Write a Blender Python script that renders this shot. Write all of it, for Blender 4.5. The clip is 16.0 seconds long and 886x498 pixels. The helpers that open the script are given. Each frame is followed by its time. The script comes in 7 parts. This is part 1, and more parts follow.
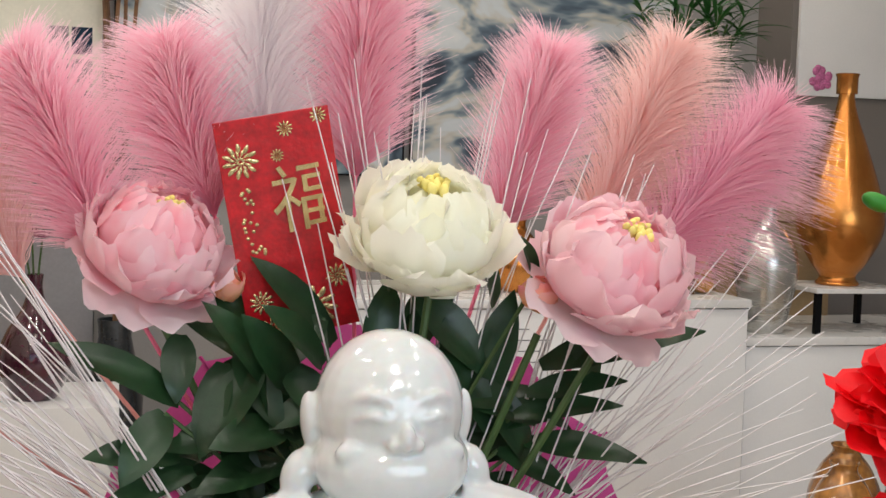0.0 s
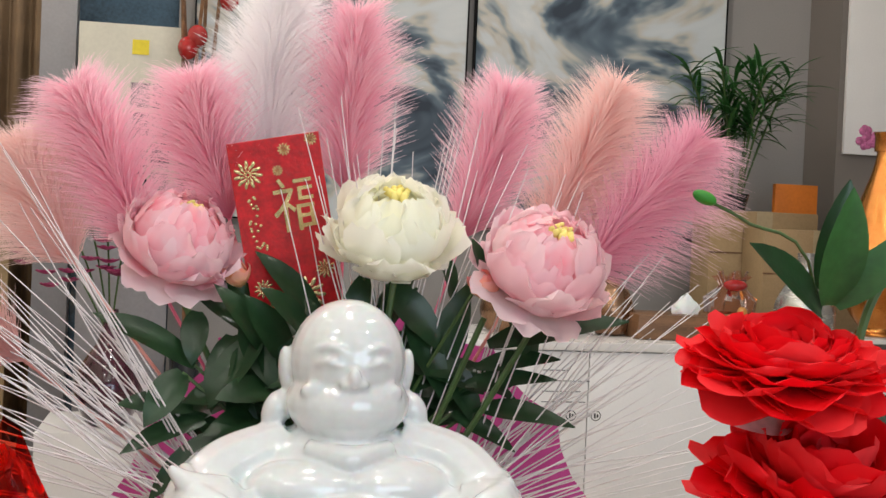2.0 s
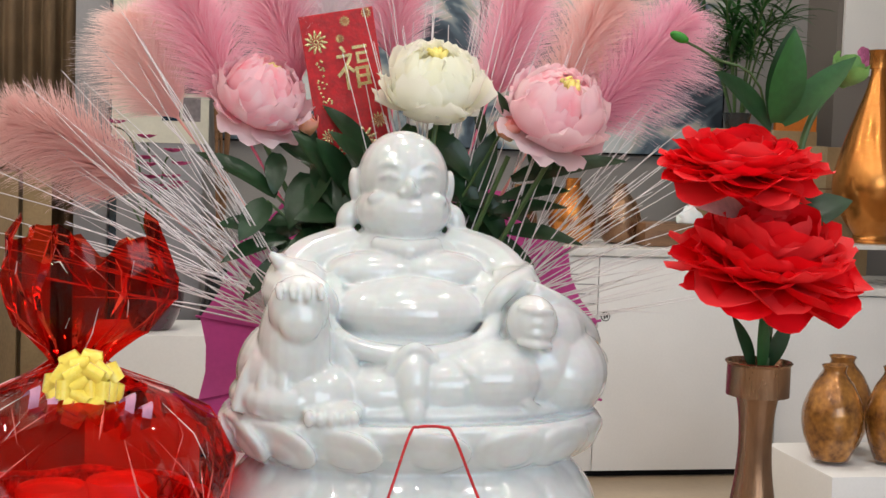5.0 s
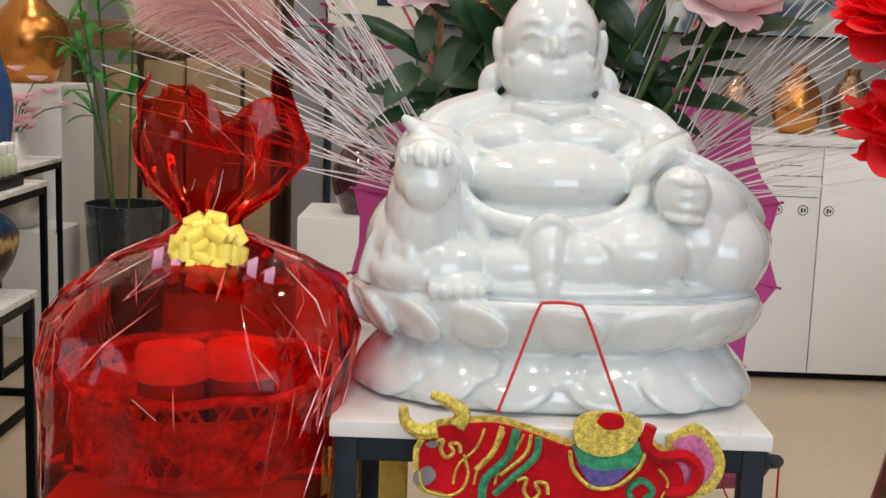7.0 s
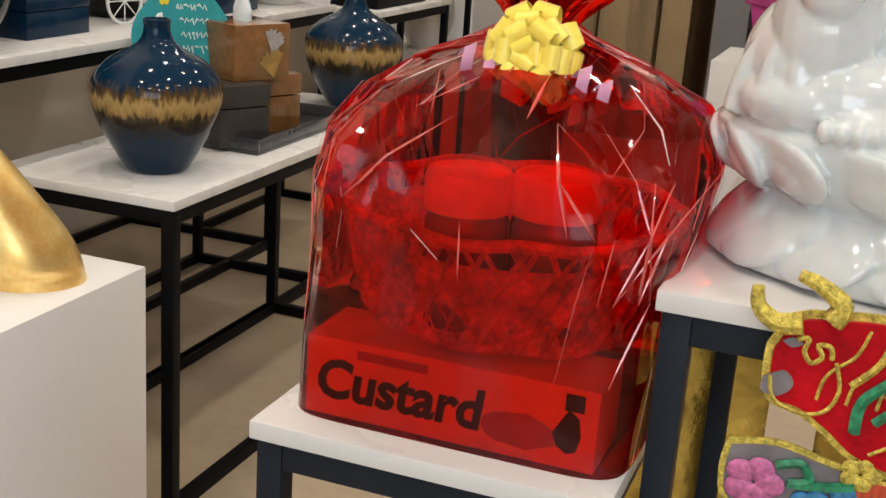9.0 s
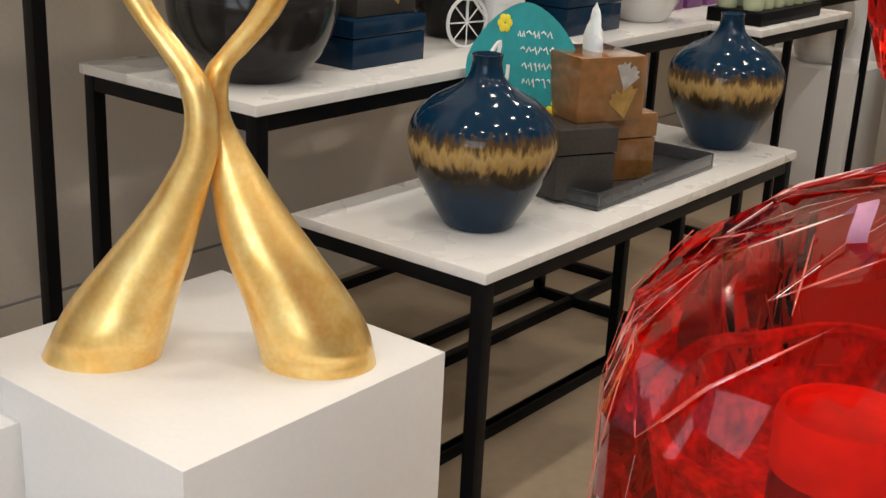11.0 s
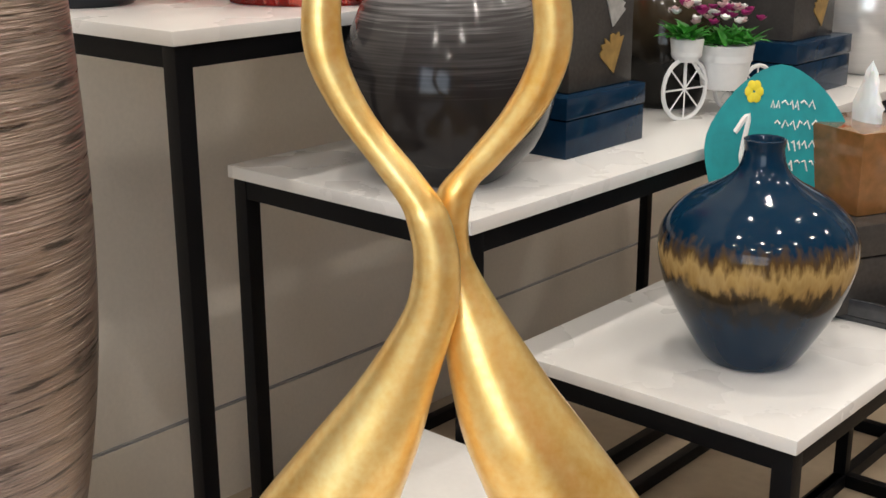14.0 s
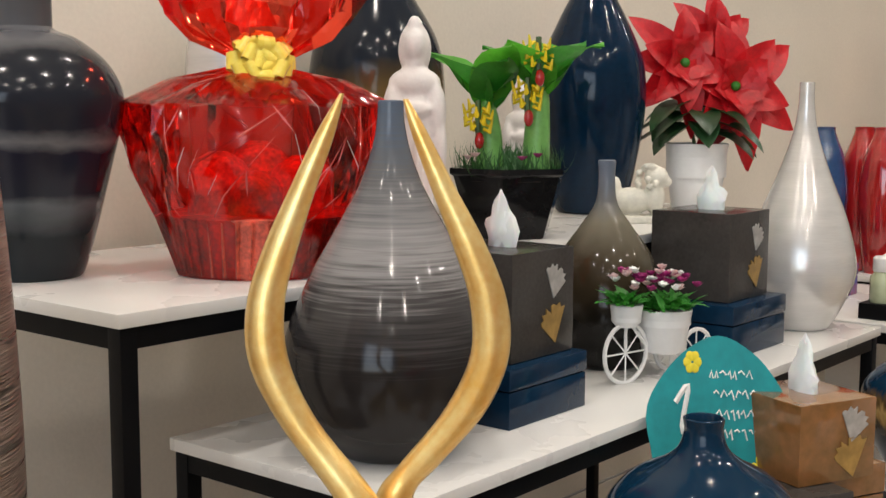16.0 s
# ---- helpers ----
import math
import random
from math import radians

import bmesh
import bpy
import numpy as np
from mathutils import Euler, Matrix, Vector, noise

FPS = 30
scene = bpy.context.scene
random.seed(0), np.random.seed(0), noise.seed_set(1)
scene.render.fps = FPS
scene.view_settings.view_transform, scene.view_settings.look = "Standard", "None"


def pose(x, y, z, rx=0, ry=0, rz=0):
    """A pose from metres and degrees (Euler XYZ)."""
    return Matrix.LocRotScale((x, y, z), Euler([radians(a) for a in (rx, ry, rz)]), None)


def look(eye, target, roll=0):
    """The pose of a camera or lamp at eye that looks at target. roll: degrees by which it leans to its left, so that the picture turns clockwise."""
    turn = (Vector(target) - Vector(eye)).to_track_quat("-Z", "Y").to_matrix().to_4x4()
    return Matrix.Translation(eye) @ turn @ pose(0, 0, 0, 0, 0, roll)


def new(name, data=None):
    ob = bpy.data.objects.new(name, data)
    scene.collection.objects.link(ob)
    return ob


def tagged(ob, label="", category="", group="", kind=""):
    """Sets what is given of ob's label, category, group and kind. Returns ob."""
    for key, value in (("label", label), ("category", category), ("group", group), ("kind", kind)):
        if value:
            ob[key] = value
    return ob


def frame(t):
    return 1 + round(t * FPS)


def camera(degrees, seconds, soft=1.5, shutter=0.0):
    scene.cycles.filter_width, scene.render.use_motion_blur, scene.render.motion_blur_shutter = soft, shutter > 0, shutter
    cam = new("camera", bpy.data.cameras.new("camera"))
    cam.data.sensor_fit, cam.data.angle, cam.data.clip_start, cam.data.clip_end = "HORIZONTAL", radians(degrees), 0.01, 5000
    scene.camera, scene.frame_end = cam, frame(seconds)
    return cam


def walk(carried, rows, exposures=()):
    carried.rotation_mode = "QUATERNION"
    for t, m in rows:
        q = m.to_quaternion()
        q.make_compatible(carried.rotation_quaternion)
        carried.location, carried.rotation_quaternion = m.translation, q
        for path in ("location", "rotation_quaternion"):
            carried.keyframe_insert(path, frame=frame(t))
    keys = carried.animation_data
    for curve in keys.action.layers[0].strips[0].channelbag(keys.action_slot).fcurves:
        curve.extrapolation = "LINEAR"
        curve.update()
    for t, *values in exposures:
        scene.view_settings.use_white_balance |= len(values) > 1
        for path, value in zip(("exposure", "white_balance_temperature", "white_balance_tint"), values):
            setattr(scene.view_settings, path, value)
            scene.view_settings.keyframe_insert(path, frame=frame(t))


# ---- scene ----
cam = camera(40.0, 16.0)
PATH = [
    (0, (0.0182, 0.0601, 1.0715), (0.5353, 1.9870, 0.9318), 1.77),
    (0.5, (0.0388, 0.0030, 1.0742), (0.5123, 1.9456, 1.0291), 1.74),
    (1, (0.0668, -0.0674, 1.0771), (0.5089, 1.8825, 1.0285), 1.67),
    (1.5, (0.0713, -0.1182, 1.0546), (0.4737, 1.8403, 1.0074), 1.89),
    (2, (0.0639, -0.1608, 1.0345), (0.4488, 1.8014, 0.9924), 2.51),
    (2.5, (0.0301, -0.2058, 1.0241), (0.4405, 1.7504, 0.9540), 2.32),
    (3, (0.0008, -0.2512, 0.9878), (0.4280, 1.7011, 0.9096), 1.94),
    (3.5, (-0.0017, -0.2940, 0.9656), (0.4213, 1.6579, 0.8599), 2.08),
    (3.7, (-0.0058, -0.3026, 0.9421), (0.4335, 1.6467, 0.8566), 2.05),
    (5.8, (0.0105, -0.4460, 0.9385), (0.3023, 1.5222, 0.7363), 1.64),
    (6, (0.0225, -0.4378, 0.9373), (0.2928, 1.5310, 0.7123), 1.56),
    (6.5, (0.0531, -0.4003, 0.9220), (0.1936, 1.5747, 0.6398), 1.51),
    (7, (0.0899, -0.3453, 0.9104), (0.0791, 1.6299, 0.5970), 1.93),
    (7.5, (0.1065, -0.3046, 0.8912), (0.0275, 1.6608, 0.5292), 3.57),
    (8, (0.1427, -0.2590, 0.8740), (-0.1516, 1.6628, 0.4053), 4.77),
    (8.5, (0.1383, -0.2023, 0.8455), (-0.3565, 1.6585, 0.3045), 4.60),
    (9, (0.1112, -0.1125, 0.8505), (-0.5370, 1.6868, 0.2653), 4.01),
    (9.5, (0.0861, -0.0254, 0.8724), (-0.6686, 1.7242, 0.2649), 4.01),
    (10, (0.0843, 0.0535, 0.8892), (-0.8256, 1.7250, 0.2742), 5.36),
    (10.2, (0.0788, 0.0844, 0.8936), (-0.9080, 1.7080, 0.2688), 5.23),
    (12.4, (-0.2001, 0.2202, 0.8414), (-1.4620, 1.6255, 0.1835), 0.48),
    (13, (-0.2739, 0.2715, 0.8450), (-1.5441, 1.6622, 0.1723), 0.29),
    (13.5, (-0.3091, 0.2980, 0.8522), (-1.5790, 1.6982, 0.1986), 0.07),
    (14, (-0.3263, 0.3131, 0.8622), (-1.6023, 1.7386, 0.2794), -0.28),
    (14.5, (-0.3307, 0.3196, 0.8743), (-1.5979, 1.7870, 0.3837), -0.19),
    (15, (-0.3279, 0.3205, 0.8877), (-1.5848, 1.8279, 0.5032), -0.09),
    (15.5, (-0.3232, 0.3187, 0.9016), (-1.5659, 1.8579, 0.6071), 0.10),
    (16, (-0.3221, 0.3173, 0.9153), (-1.5838, 1.8518, 0.6839), 0.18),
]
walk(cam, [(t, look(eye, target, roll)) for t, eye, target, roll in PATH],
     [(0, -0.05, 6150, 10), (7, -0.03, 6200, 10), (9, 0, 6450, 10), (12.5, 0, 6400, 10), (14, 0.20, 6250, 10), (15, 0.22, 6200, 10), (16, 0.12, 6250, 10)])

# ---- light ----
world = bpy.data.worlds.new("world")
scene.world = world
world.use_nodes = True
wn = world.node_tree
sky = wn.nodes.new("ShaderNodeTexSky")
sky.sky_type, sky.sun_disc = "NISHITA", False
sky.sun_elevation, sky.sun_rotation = radians(50), radians(200)
wn.nodes["Background"].inputs["Strength"].default_value = 0.12
wn.links.new(sky.outputs[0], wn.nodes["Background"].inputs["Color"])


def area_lamp(name, m, size, size_y, watts, color, shape="RECTANGLE"):
    data = bpy.data.lights.new(name, "AREA")
    data.shape, data.size, data.size_y, data.energy, data.color = shape, size, size_y, watts, color
    ob = new(name, data)
    ob.matrix_world = m
    return ob


area_lamp("shopfront_daylight", look((1.2, -2.9, 1.6), (0.1, 1.5, 0.7)), 2.4, 1.8, 45, (0.86, 0.93, 1.0))
for lx in (-1.0, 0.2, 1.4):
    for ly in (-1.4, -0.2, 1.0, 2.2, 3.6, 5.0):
        area_lamp("downlight_glow", pose(lx, ly, 2.955, 0, 0, 0), 0.11, 0.11, 8.8, (1.0, 0.91, 0.79), "DISK")
scene.view_settings.exposure = 0.0


# ---- materials ----
def material(name, color, rough=0.5, metal=0.0, vary=0.12, scale=6.0, fine=90.0, bump=0.0, bump_scale=None, coat=0.0,
             second=None, transmission=0.0, sheen=0.0, subsurface=0.0, ior=1.5, rough_vary=0.08, stretch=(1, 1, 1)):
    """A surface with colour and gloss that vary at two scales, and fine relief."""
    m = bpy.data.materials.new(name)
    m.use_nodes = True
    nt = m.node_tree
    n, l = nt.nodes, nt.links
    b = n["Principled BSDF"]
    tc = n.new("ShaderNodeTexCoord")
    mp = n.new("ShaderNodeMapping")
    mp.inputs["Scale"].default_value = stretch
    l.new(tc.outputs["Object"], mp.inputs["Vector"])
    big, small = n.new("ShaderNodeTexNoise"), n.new("ShaderNodeTexNoise")
    big.inputs["Scale"].default_value, big.inputs["Detail"].default_value = scale, 5
    small.inputs["Scale"].default_value, small.inputs["Detail"].default_value = fine, 3
    l.new(mp.outputs[0], big.inputs["Vector"]), l.new(mp.outputs[0], small.inputs["Vector"])
    add = n.new("ShaderNodeMix")
    add.inputs[0].default_value = 0.35
    l.new(big.outputs["Fac"], add.inputs[2]), l.new(small.outputs["Fac"], add.inputs[3])
    ramp = n.new("ShaderNodeValToRGB")
    second = second or tuple(max(0.0, c * (1 - vary * 2)) for c in color)
    first = tuple(min(1.0, c * (1 + vary * 0.5)) for c in color)
    ramp.color_ramp.elements[0].position, ramp.color_ramp.elements[1].position = 0.32, 0.66
    ramp.color_ramp.elements[0].color, ramp.color_ramp.elements[1].color = (*second, 1), (*first, 1)
    l.new(add.outputs[0], ramp.inputs[0]), l.new(ramp.outputs[0], b.inputs["Base Color"])
    mr = n.new("ShaderNodeMapRange")
    mr.inputs[3].default_value, mr.inputs[4].default_value = max(0.02, rough - rough_vary), min(1.0, rough + rough_vary)
    l.new(big.outputs["Fac"], mr.inputs[0]), l.new(mr.outputs[0], b.inputs["Roughness"])
    b.inputs["Metallic"].default_value, b.inputs["IOR"].default_value = metal, ior
    b.inputs["Coat Weight"].default_value, b.inputs["Coat Roughness"].default_value = coat, 0.05
    b.inputs["Transmission Weight"].default_value = transmission
    b.inputs["Sheen Weight"].default_value = sheen
    if subsurface:
        b.inputs["Subsurface Weight"].default_value, b.inputs["Subsurface Scale"].default_value = subsurface, 0.01
    if bump:
        bp = n.new("ShaderNodeBump")
        bp.inputs["Strength"].default_value, bp.inputs["Distance"].default_value = bump, 0.002
        if bump_scale:
            t = n.new("ShaderNodeTexNoise")
            t.inputs["Scale"].default_value, t.inputs["Detail"].default_value = bump_scale, 4
            l.new(mp.outputs[0], t.inputs["Vector"]), l.new(t.outputs["Fac"], bp.inputs["Height"])
        else:
            l.new(small.outputs["Fac"], bp.inputs["Height"])
        l.new(bp.outputs[0], b.inputs["Normal"])
    return m


def height_ramp(m, z0, z1, stops, along="Z", noise_mix=0.0, noise_scale=8.0, stretch=(1, 1, 1)):
    """Colours m's base by the height along its thing, with a ragged edge."""
    nt = m.node_tree
    n, l = nt.nodes, nt.links
    tc, sep, mr = n.new("ShaderNodeTexCoord"), n.new("ShaderNodeSeparateXYZ"), n.new("ShaderNodeMapRange")
    l.new(tc.outputs["Object"], sep.inputs[0])
    mp, nz = n.new("ShaderNodeMapping"), n.new("ShaderNodeTexNoise")
    mp.inputs["Scale"].default_value = stretch
    nz.inputs["Scale"].default_value, nz.inputs["Detail"].default_value = noise_scale, 5
    l.new(tc.outputs["Object"], mp.inputs[0]), l.new(mp.outputs[0], nz.inputs["Vector"])
    mr.inputs[1].default_value, mr.inputs[2].default_value = z0, z1
    l.new(sep.outputs[along], mr.inputs[0])
    ma, mb = n.new("ShaderNodeMath"), n.new("ShaderNodeMath")
    ma.operation, mb.operation = "MULTIPLY_ADD", "SUBTRACT"
    ma.inputs[1].default_value = noise_mix * 2
    l.new(nz.outputs["Fac"], ma.inputs[0]), l.new(mr.outputs[0], ma.inputs[2])
    mb.inputs[1].default_value = noise_mix
    l.new(ma.outputs[0], mb.inputs[0])
    ramp = n.new("ShaderNodeValToRGB")
    el = ramp.color_ramp.elements
    while len(el) < len(stops):
        el.new(0.5)
    for e, (p, c) in zip(el, stops):
        e.position, e.color = p, (*c, 1)
    l.new(mb.outputs[0], ramp.inputs[0])
    l.new(ramp.outputs[0], n["Principled BSDF"].inputs["Base Color"])
    return m


M_SLAB = material("white stone top", (0.70, 0.685, 0.665), 0.28, vary=0.015, scale=9, fine=200, coat=0.1)
M_FRAME = material("blue-black frame", (0.012, 0.017, 0.026), 0.45, ior=1.3, vary=0.2, scale=12, fine=260, bump=0.08)
M_FRAME_DARK = material("black frame", (0.003, 0.003, 0.004), 0.48, ior=1.22, vary=0.2, scale=12, fine=260, bump=0.08)
M_WALL = material("beige wall paint", (0.72, 0.655, 0.56), 0.75, vary=0.05, scale=2.5, fine=160, bump=0.12)
M_WALL_GREY = material("grey wall paint", (0.30, 0.285, 0.275), 0.75, vary=0.06, scale=2.0, fine=160, bump=0.12)
M_WHITE = material("white paint", (0.78, 0.77, 0.76), 0.42, vary=0.03, scale=4, fine=150, bump=0.05)
M_CEIL = material("ceiling paint", (0.75, 0.75, 0.74), 0.85, vary=0.03)
M_FLOOR = material("tan floor tile", (0.42, 0.33, 0.23), 0.30, vary=0.10, scale=1.4, fine=45, rough_vary=0.06)
M_GLAZE = material("white porcelain", (0.655, 0.685, 0.685), 0.12, vary=0.05, scale=14, fine=120, coat=0.8, subsurface=0.15)


# ---- building blocks ----
def obj(name, bm, mat, parent=None, label="", smooth=True, angle=40):
    me = bpy.data.meshes.new(name)
    bmesh.ops.recalc_face_normals(bm, faces=bm.faces)
    bm.to_mesh(me)
    bm.free()
    for m in (mat if isinstance(mat, (list, tuple)) else [mat]):
        me.materials.append(m)
    if smooth:
        me.shade_smooth()
        me.set_sharp_from_angle(angle=radians(angle))
    ob = new(name, me)
    if parent:
        ob.parent = parent
    if label:
        ob["label"] = label
    return ob


def part(name, bm, mat, parent, label="", smooth=True, angle=40):
    return obj(name, bm, mat, parent, label, smooth, angle)


def thing(name, label, category, m=None, group="", kind=""):
    ob = new(name)
    ob.empty_display_size = 0.05
    if m is not None:
        ob.matrix_world = m
    return tagged(ob, label, category, group, kind)


def box(bm, lo, hi, bevel=0.0, seg=2):
    made = bmesh.ops.create_cube(bm, size=1.0)["verts"]
    for v in made:
        v.co = Vector([lo[i] + (v.co[i] + 0.5) * (hi[i] - lo[i]) for i in range(3)])
    if bevel:
        edges = {e for v in made for e in v.link_edges}
        bmesh.ops.bevel(bm, geom=list(edges), offset=bevel, segments=seg, affect="EDGES", profile=0.6)
    return bm


def bx(lo, hi, bevel=0.0, seg=2):
    return box(bmesh.new(), lo, hi, bevel, seg)


def spline(pts, n):
    """n points along a smooth curve through pts (rows of any width)."""
    p = np.array(pts, float)
    k = len(p)
    out = []
    for t in np.linspace(0, k - 1, n):
        i = min(int(t), k - 2)
        f = t - i
        a, b, c, d = p[max(i - 1, 0)], p[i], p[i + 1], p[min(i + 2, k - 1)]
        out.append(0.5 * (2 * b + (c - a) * f + (2 * a - 5 * b + 4 * c - d) * f * f + (3 * b - a - 3 * c + d) * f ** 3))
    return np.array(out)


def rings(bm, loops, close=True, cap0=True, cap1=True):
    """Skins a row of loops of equally many points."""
    vs = [[bm.verts.new(p) for p in lp] for lp in loops]
    n = len(vs[0])
    for a, b in zip(vs, vs[1:]):
        for i in range(n if close else n - 1):
            j = (i + 1) % n
            bm.faces.new((a[i], a[j], b[j], b[i]))
    if cap0:
        bm.faces.new(vs[0][::-1])
    if cap1:
        bm.faces.new(vs[-1])
    return bm


def lathe(profile, seg=48, steps=0, at=(0, 0, 0), bm=None, cap1=True, cap0=True):
    """A turned body from rows of radius and height, through which a smooth curve is laid when steps is given."""
    bm = bm or bmesh.new()
    pr = spline(profile, steps) if steps else np.array(profile, float)
    loops = [[(at[0] + max(r, 1e-4) * math.cos(2 * math.pi * i / seg), at[1] + max(r, 1e-4) * math.sin(2 * math.pi * i / seg), at[2] + z)
              for i in range(seg)] for r, z in pr]
    return rings(bm, loops, cap0=cap0, cap1=cap1)


def tube(pts, radii, seg=8, bm=None, flat=1.0):
    """A tapered tube along pts."""
    bm = bm or bmesh.new()
    pts = [Vector(p) for p in pts]
    radii = [radii] * len(pts) if isinstance(radii, (int, float)) else [float(r) for r in radii]
    loops, up = [], None
    for i, p in enumerate(pts):
        d = (pts[min(i + 1, len(pts) - 1)] - pts[max(i - 1, 0)]).normalized()
        if up is None:
            up = Vector((0, 0, 1)) if abs(d.z) < 0.9 else Vector((1, 0, 0))
        side = d.cross(up).normalized()
        up = side.cross(d).normalized()
        loops.append([p + radii[i] * (side * math.cos(a) + up * math.sin(a) * flat) for a in (2 * math.pi * k / seg for k in range(seg))])
    return rings(bm, loops)


def ellipsoid(bm, c, r, rot=None, u=20, v=14):
    m = Matrix.Translation(c) @ (rot.to_4x4() if rot else Matrix.Identity(4)) @ Matrix.Diagonal((*r, 1))
    south, north = bm.verts.new(m @ Vector((0, 0, -1))), bm.verts.new(m @ Vector((0, 0, 1)))
    loops = []
    for j in range(1, v):
        b = math.pi * (j / v - 0.5)
        loops.append([bm.verts.new(m @ Vector((math.cos(b) * math.cos(a), math.cos(b) * math.sin(a), math.sin(b)))) for a in (2 * math.pi * i / u for i in range(u))])
    for i in range(u):
        k = (i + 1) % u
        bm.faces.new((south, loops[0][k], loops[0][i]))
        bm.faces.new((north, loops[-1][i], loops[-1][k]))
        for p, q in zip(loops, loops[1:]):
            bm.faces.new((p[i], p[k], q[k], q[i]))
    return bm


def euler(rx, ry, rz):
    return Euler([radians(a) for a in (rx, ry, rz)]).to_matrix()


# ---- the room ----
X0, X1, Y0, Y1, H = -1.63, 3.4, -3.1, 5.4, 3.0
def setting(name, lo, hi, mat, label, category, bevel=0.0):
    return tagged(obj(name, bx(lo, hi, bevel), mat, smooth=False), label, category, kind="structure")


setting("floor", (X0 - 0.2, Y0 - 0.2, -0.1), (X1 + 0.2, Y1 + 0.2, 0.0), M_FLOOR, "polished tan stone shop floor", "floor")
setting("ceiling", (X0 - 0.2, Y0 - 0.2, H), (X1 + 0.2, Y1 + 0.2, H + 0.1), M_CEIL, "white painted shop ceiling", "ceiling")
setting("wall_west", (X0 - 0.15, Y0 - 0.2, 0), (X0, Y1 + 0.2, H), M_WALL, "beige painted shop wall", "wall")
setting("wall_east", (X1, Y0 - 0.2, 0), (X1 + 0.15, Y1 + 0.2, H), M_WALL_GREY, "grey painted shop wall", "wall")
setting("wall_north", (X0, Y1, 0), (X1, Y1 + 0.15, H), M_WALL_GREY, "grey painted back wall", "wall")
setting("wall_south_low", (X0, Y0 - 0.15, 0), (X1, Y0, 0.4), M_WALL_GREY, "low wall under the shopfront window", "wall")
setting("wall_south_high", (X0, Y0 - 0.15, 2.75), (X1, Y0, H), M_WALL_GREY, "wall strip over the shopfront window", "wall")

setting("baseboard", (X0, Y0 + 0.01, 0), (X0 + 0.006, Y1 - 0.01, 0.140), M_WALL, "beige skirting along the shop wall", "baseboard")
setting("trim", (X0, Y0 + 0.01, 0.1402), (X0 + 0.0045, Y1 - 0.01, 0.1435), M_WALL_GREY, "dark joint over the skirting", "trim")


# ---- display tables ----
def display_table(x0, x1, y0, y1, top, label, mat=M_FRAME_DARK, leg=0.018, slab=0.013, rail=0.02, low_rail=True, group="", over=0.004):
    """A stone-topped table on a frame of square tube."""
    t = thing("display_table", label, "display table", pose((x0 + x1) / 2, (y0 + y1) / 2, 0), group)
    hx, hy = (x1 - x0) / 2, (y1 - y0) / 2
    part("tabletop", bx((-hx, -hy, top - slab), (hx, hy, top), 0.0015), M_SLAB, t, "white stone tabletop")
    ax, ay, b = hx - over, hy - over, top - slab
    for sx in (-1, 1):
        for sy in (-1, 1):
            xs, ys = sorted((sx * ax, sx * (ax - leg))), sorted((sy * ay, sy * (ay - leg)))
            part("leg", bx((xs[0], ys[0], 0), (xs[1], ys[1], b), 0.0012), mat, t)
    for sx in (-1, 1):
        xs = sorted((sx * (ax - 0.001), sx * (ax - leg + 0.001)))
        part("rail", bx((xs[0], -ay + leg, b - rail), (xs[1], ay - leg, b - 0.0005), 0.001), mat, t)
        if low_rail:
            part("rail", bx((xs[0], -ay + leg, 0.0), (xs[1], ay - leg, rail), 0.001), mat, t)
    for sy in (-1, 1):
        ys = sorted((sy * (ay - 0.001), sy * (ay - leg + 0.001)))
        part("rail", bx((-ax + leg, ys[0], b - rail), (ax - leg, ys[1], b - 0.0005), 0.001), mat, t)
        if low_rail and sy > 0:
            part("rail", bx((-ax + leg, ys[0], 0.0), (ax - leg, ys[1], rail), 0.001), mat, t)
    return t


Z_B, Z_C, Z_P, Z_L, Z_M, Z_H = 0.628, 0.508, 0.387, 0.444, 0.590, 0.742
SIZE = 0.94


def spot(x, y, z, rx=0, ry=0, rz=0):
    """A place for a ware on the nested tables, in their scale."""
    return pose(x, y, z, rx, ry, rz) @ Matrix.Scale(SIZE, 4)

display_table(0.001, 0.346, 0.566, 0.906, Z_B, "square white-topped display table with a blue-black steel frame", M_FRAME, group="display tables by the statue")
display_table(-0.241, -0.003, 0.520, 0.800, Z_C, "small white-topped display table with a blue-black steel frame", M_FRAME, group="display tables by the statue")
NEST = "nested display tables along the wall"
display_table(-0.986, -0.694, 1.134, 1.930, Z_L, "low white-topped table with a black steel frame", group=NEST)
display_table(-1.277, -0.957, 1.053, 2.125, Z_M, "middle-height white-topped table with a black steel frame", group=NEST)
display_table(-1.575, -1.170, 0.921, 2.30, Z_H, "tall white-topped table with a black steel frame", group=NEST)


def plinth(x0, x1, y0, y1, z, label, group=""):
    t = obj("plinth", bx((x0, y0, 0), (x1, y1, z), 0.002), M_WHITE)
    return tagged(t, label, "plinth", group)


plinth(-1.014, -0.678, 0.714, 1.050, Z_P, "white painted square plinth under the gold sculpture")


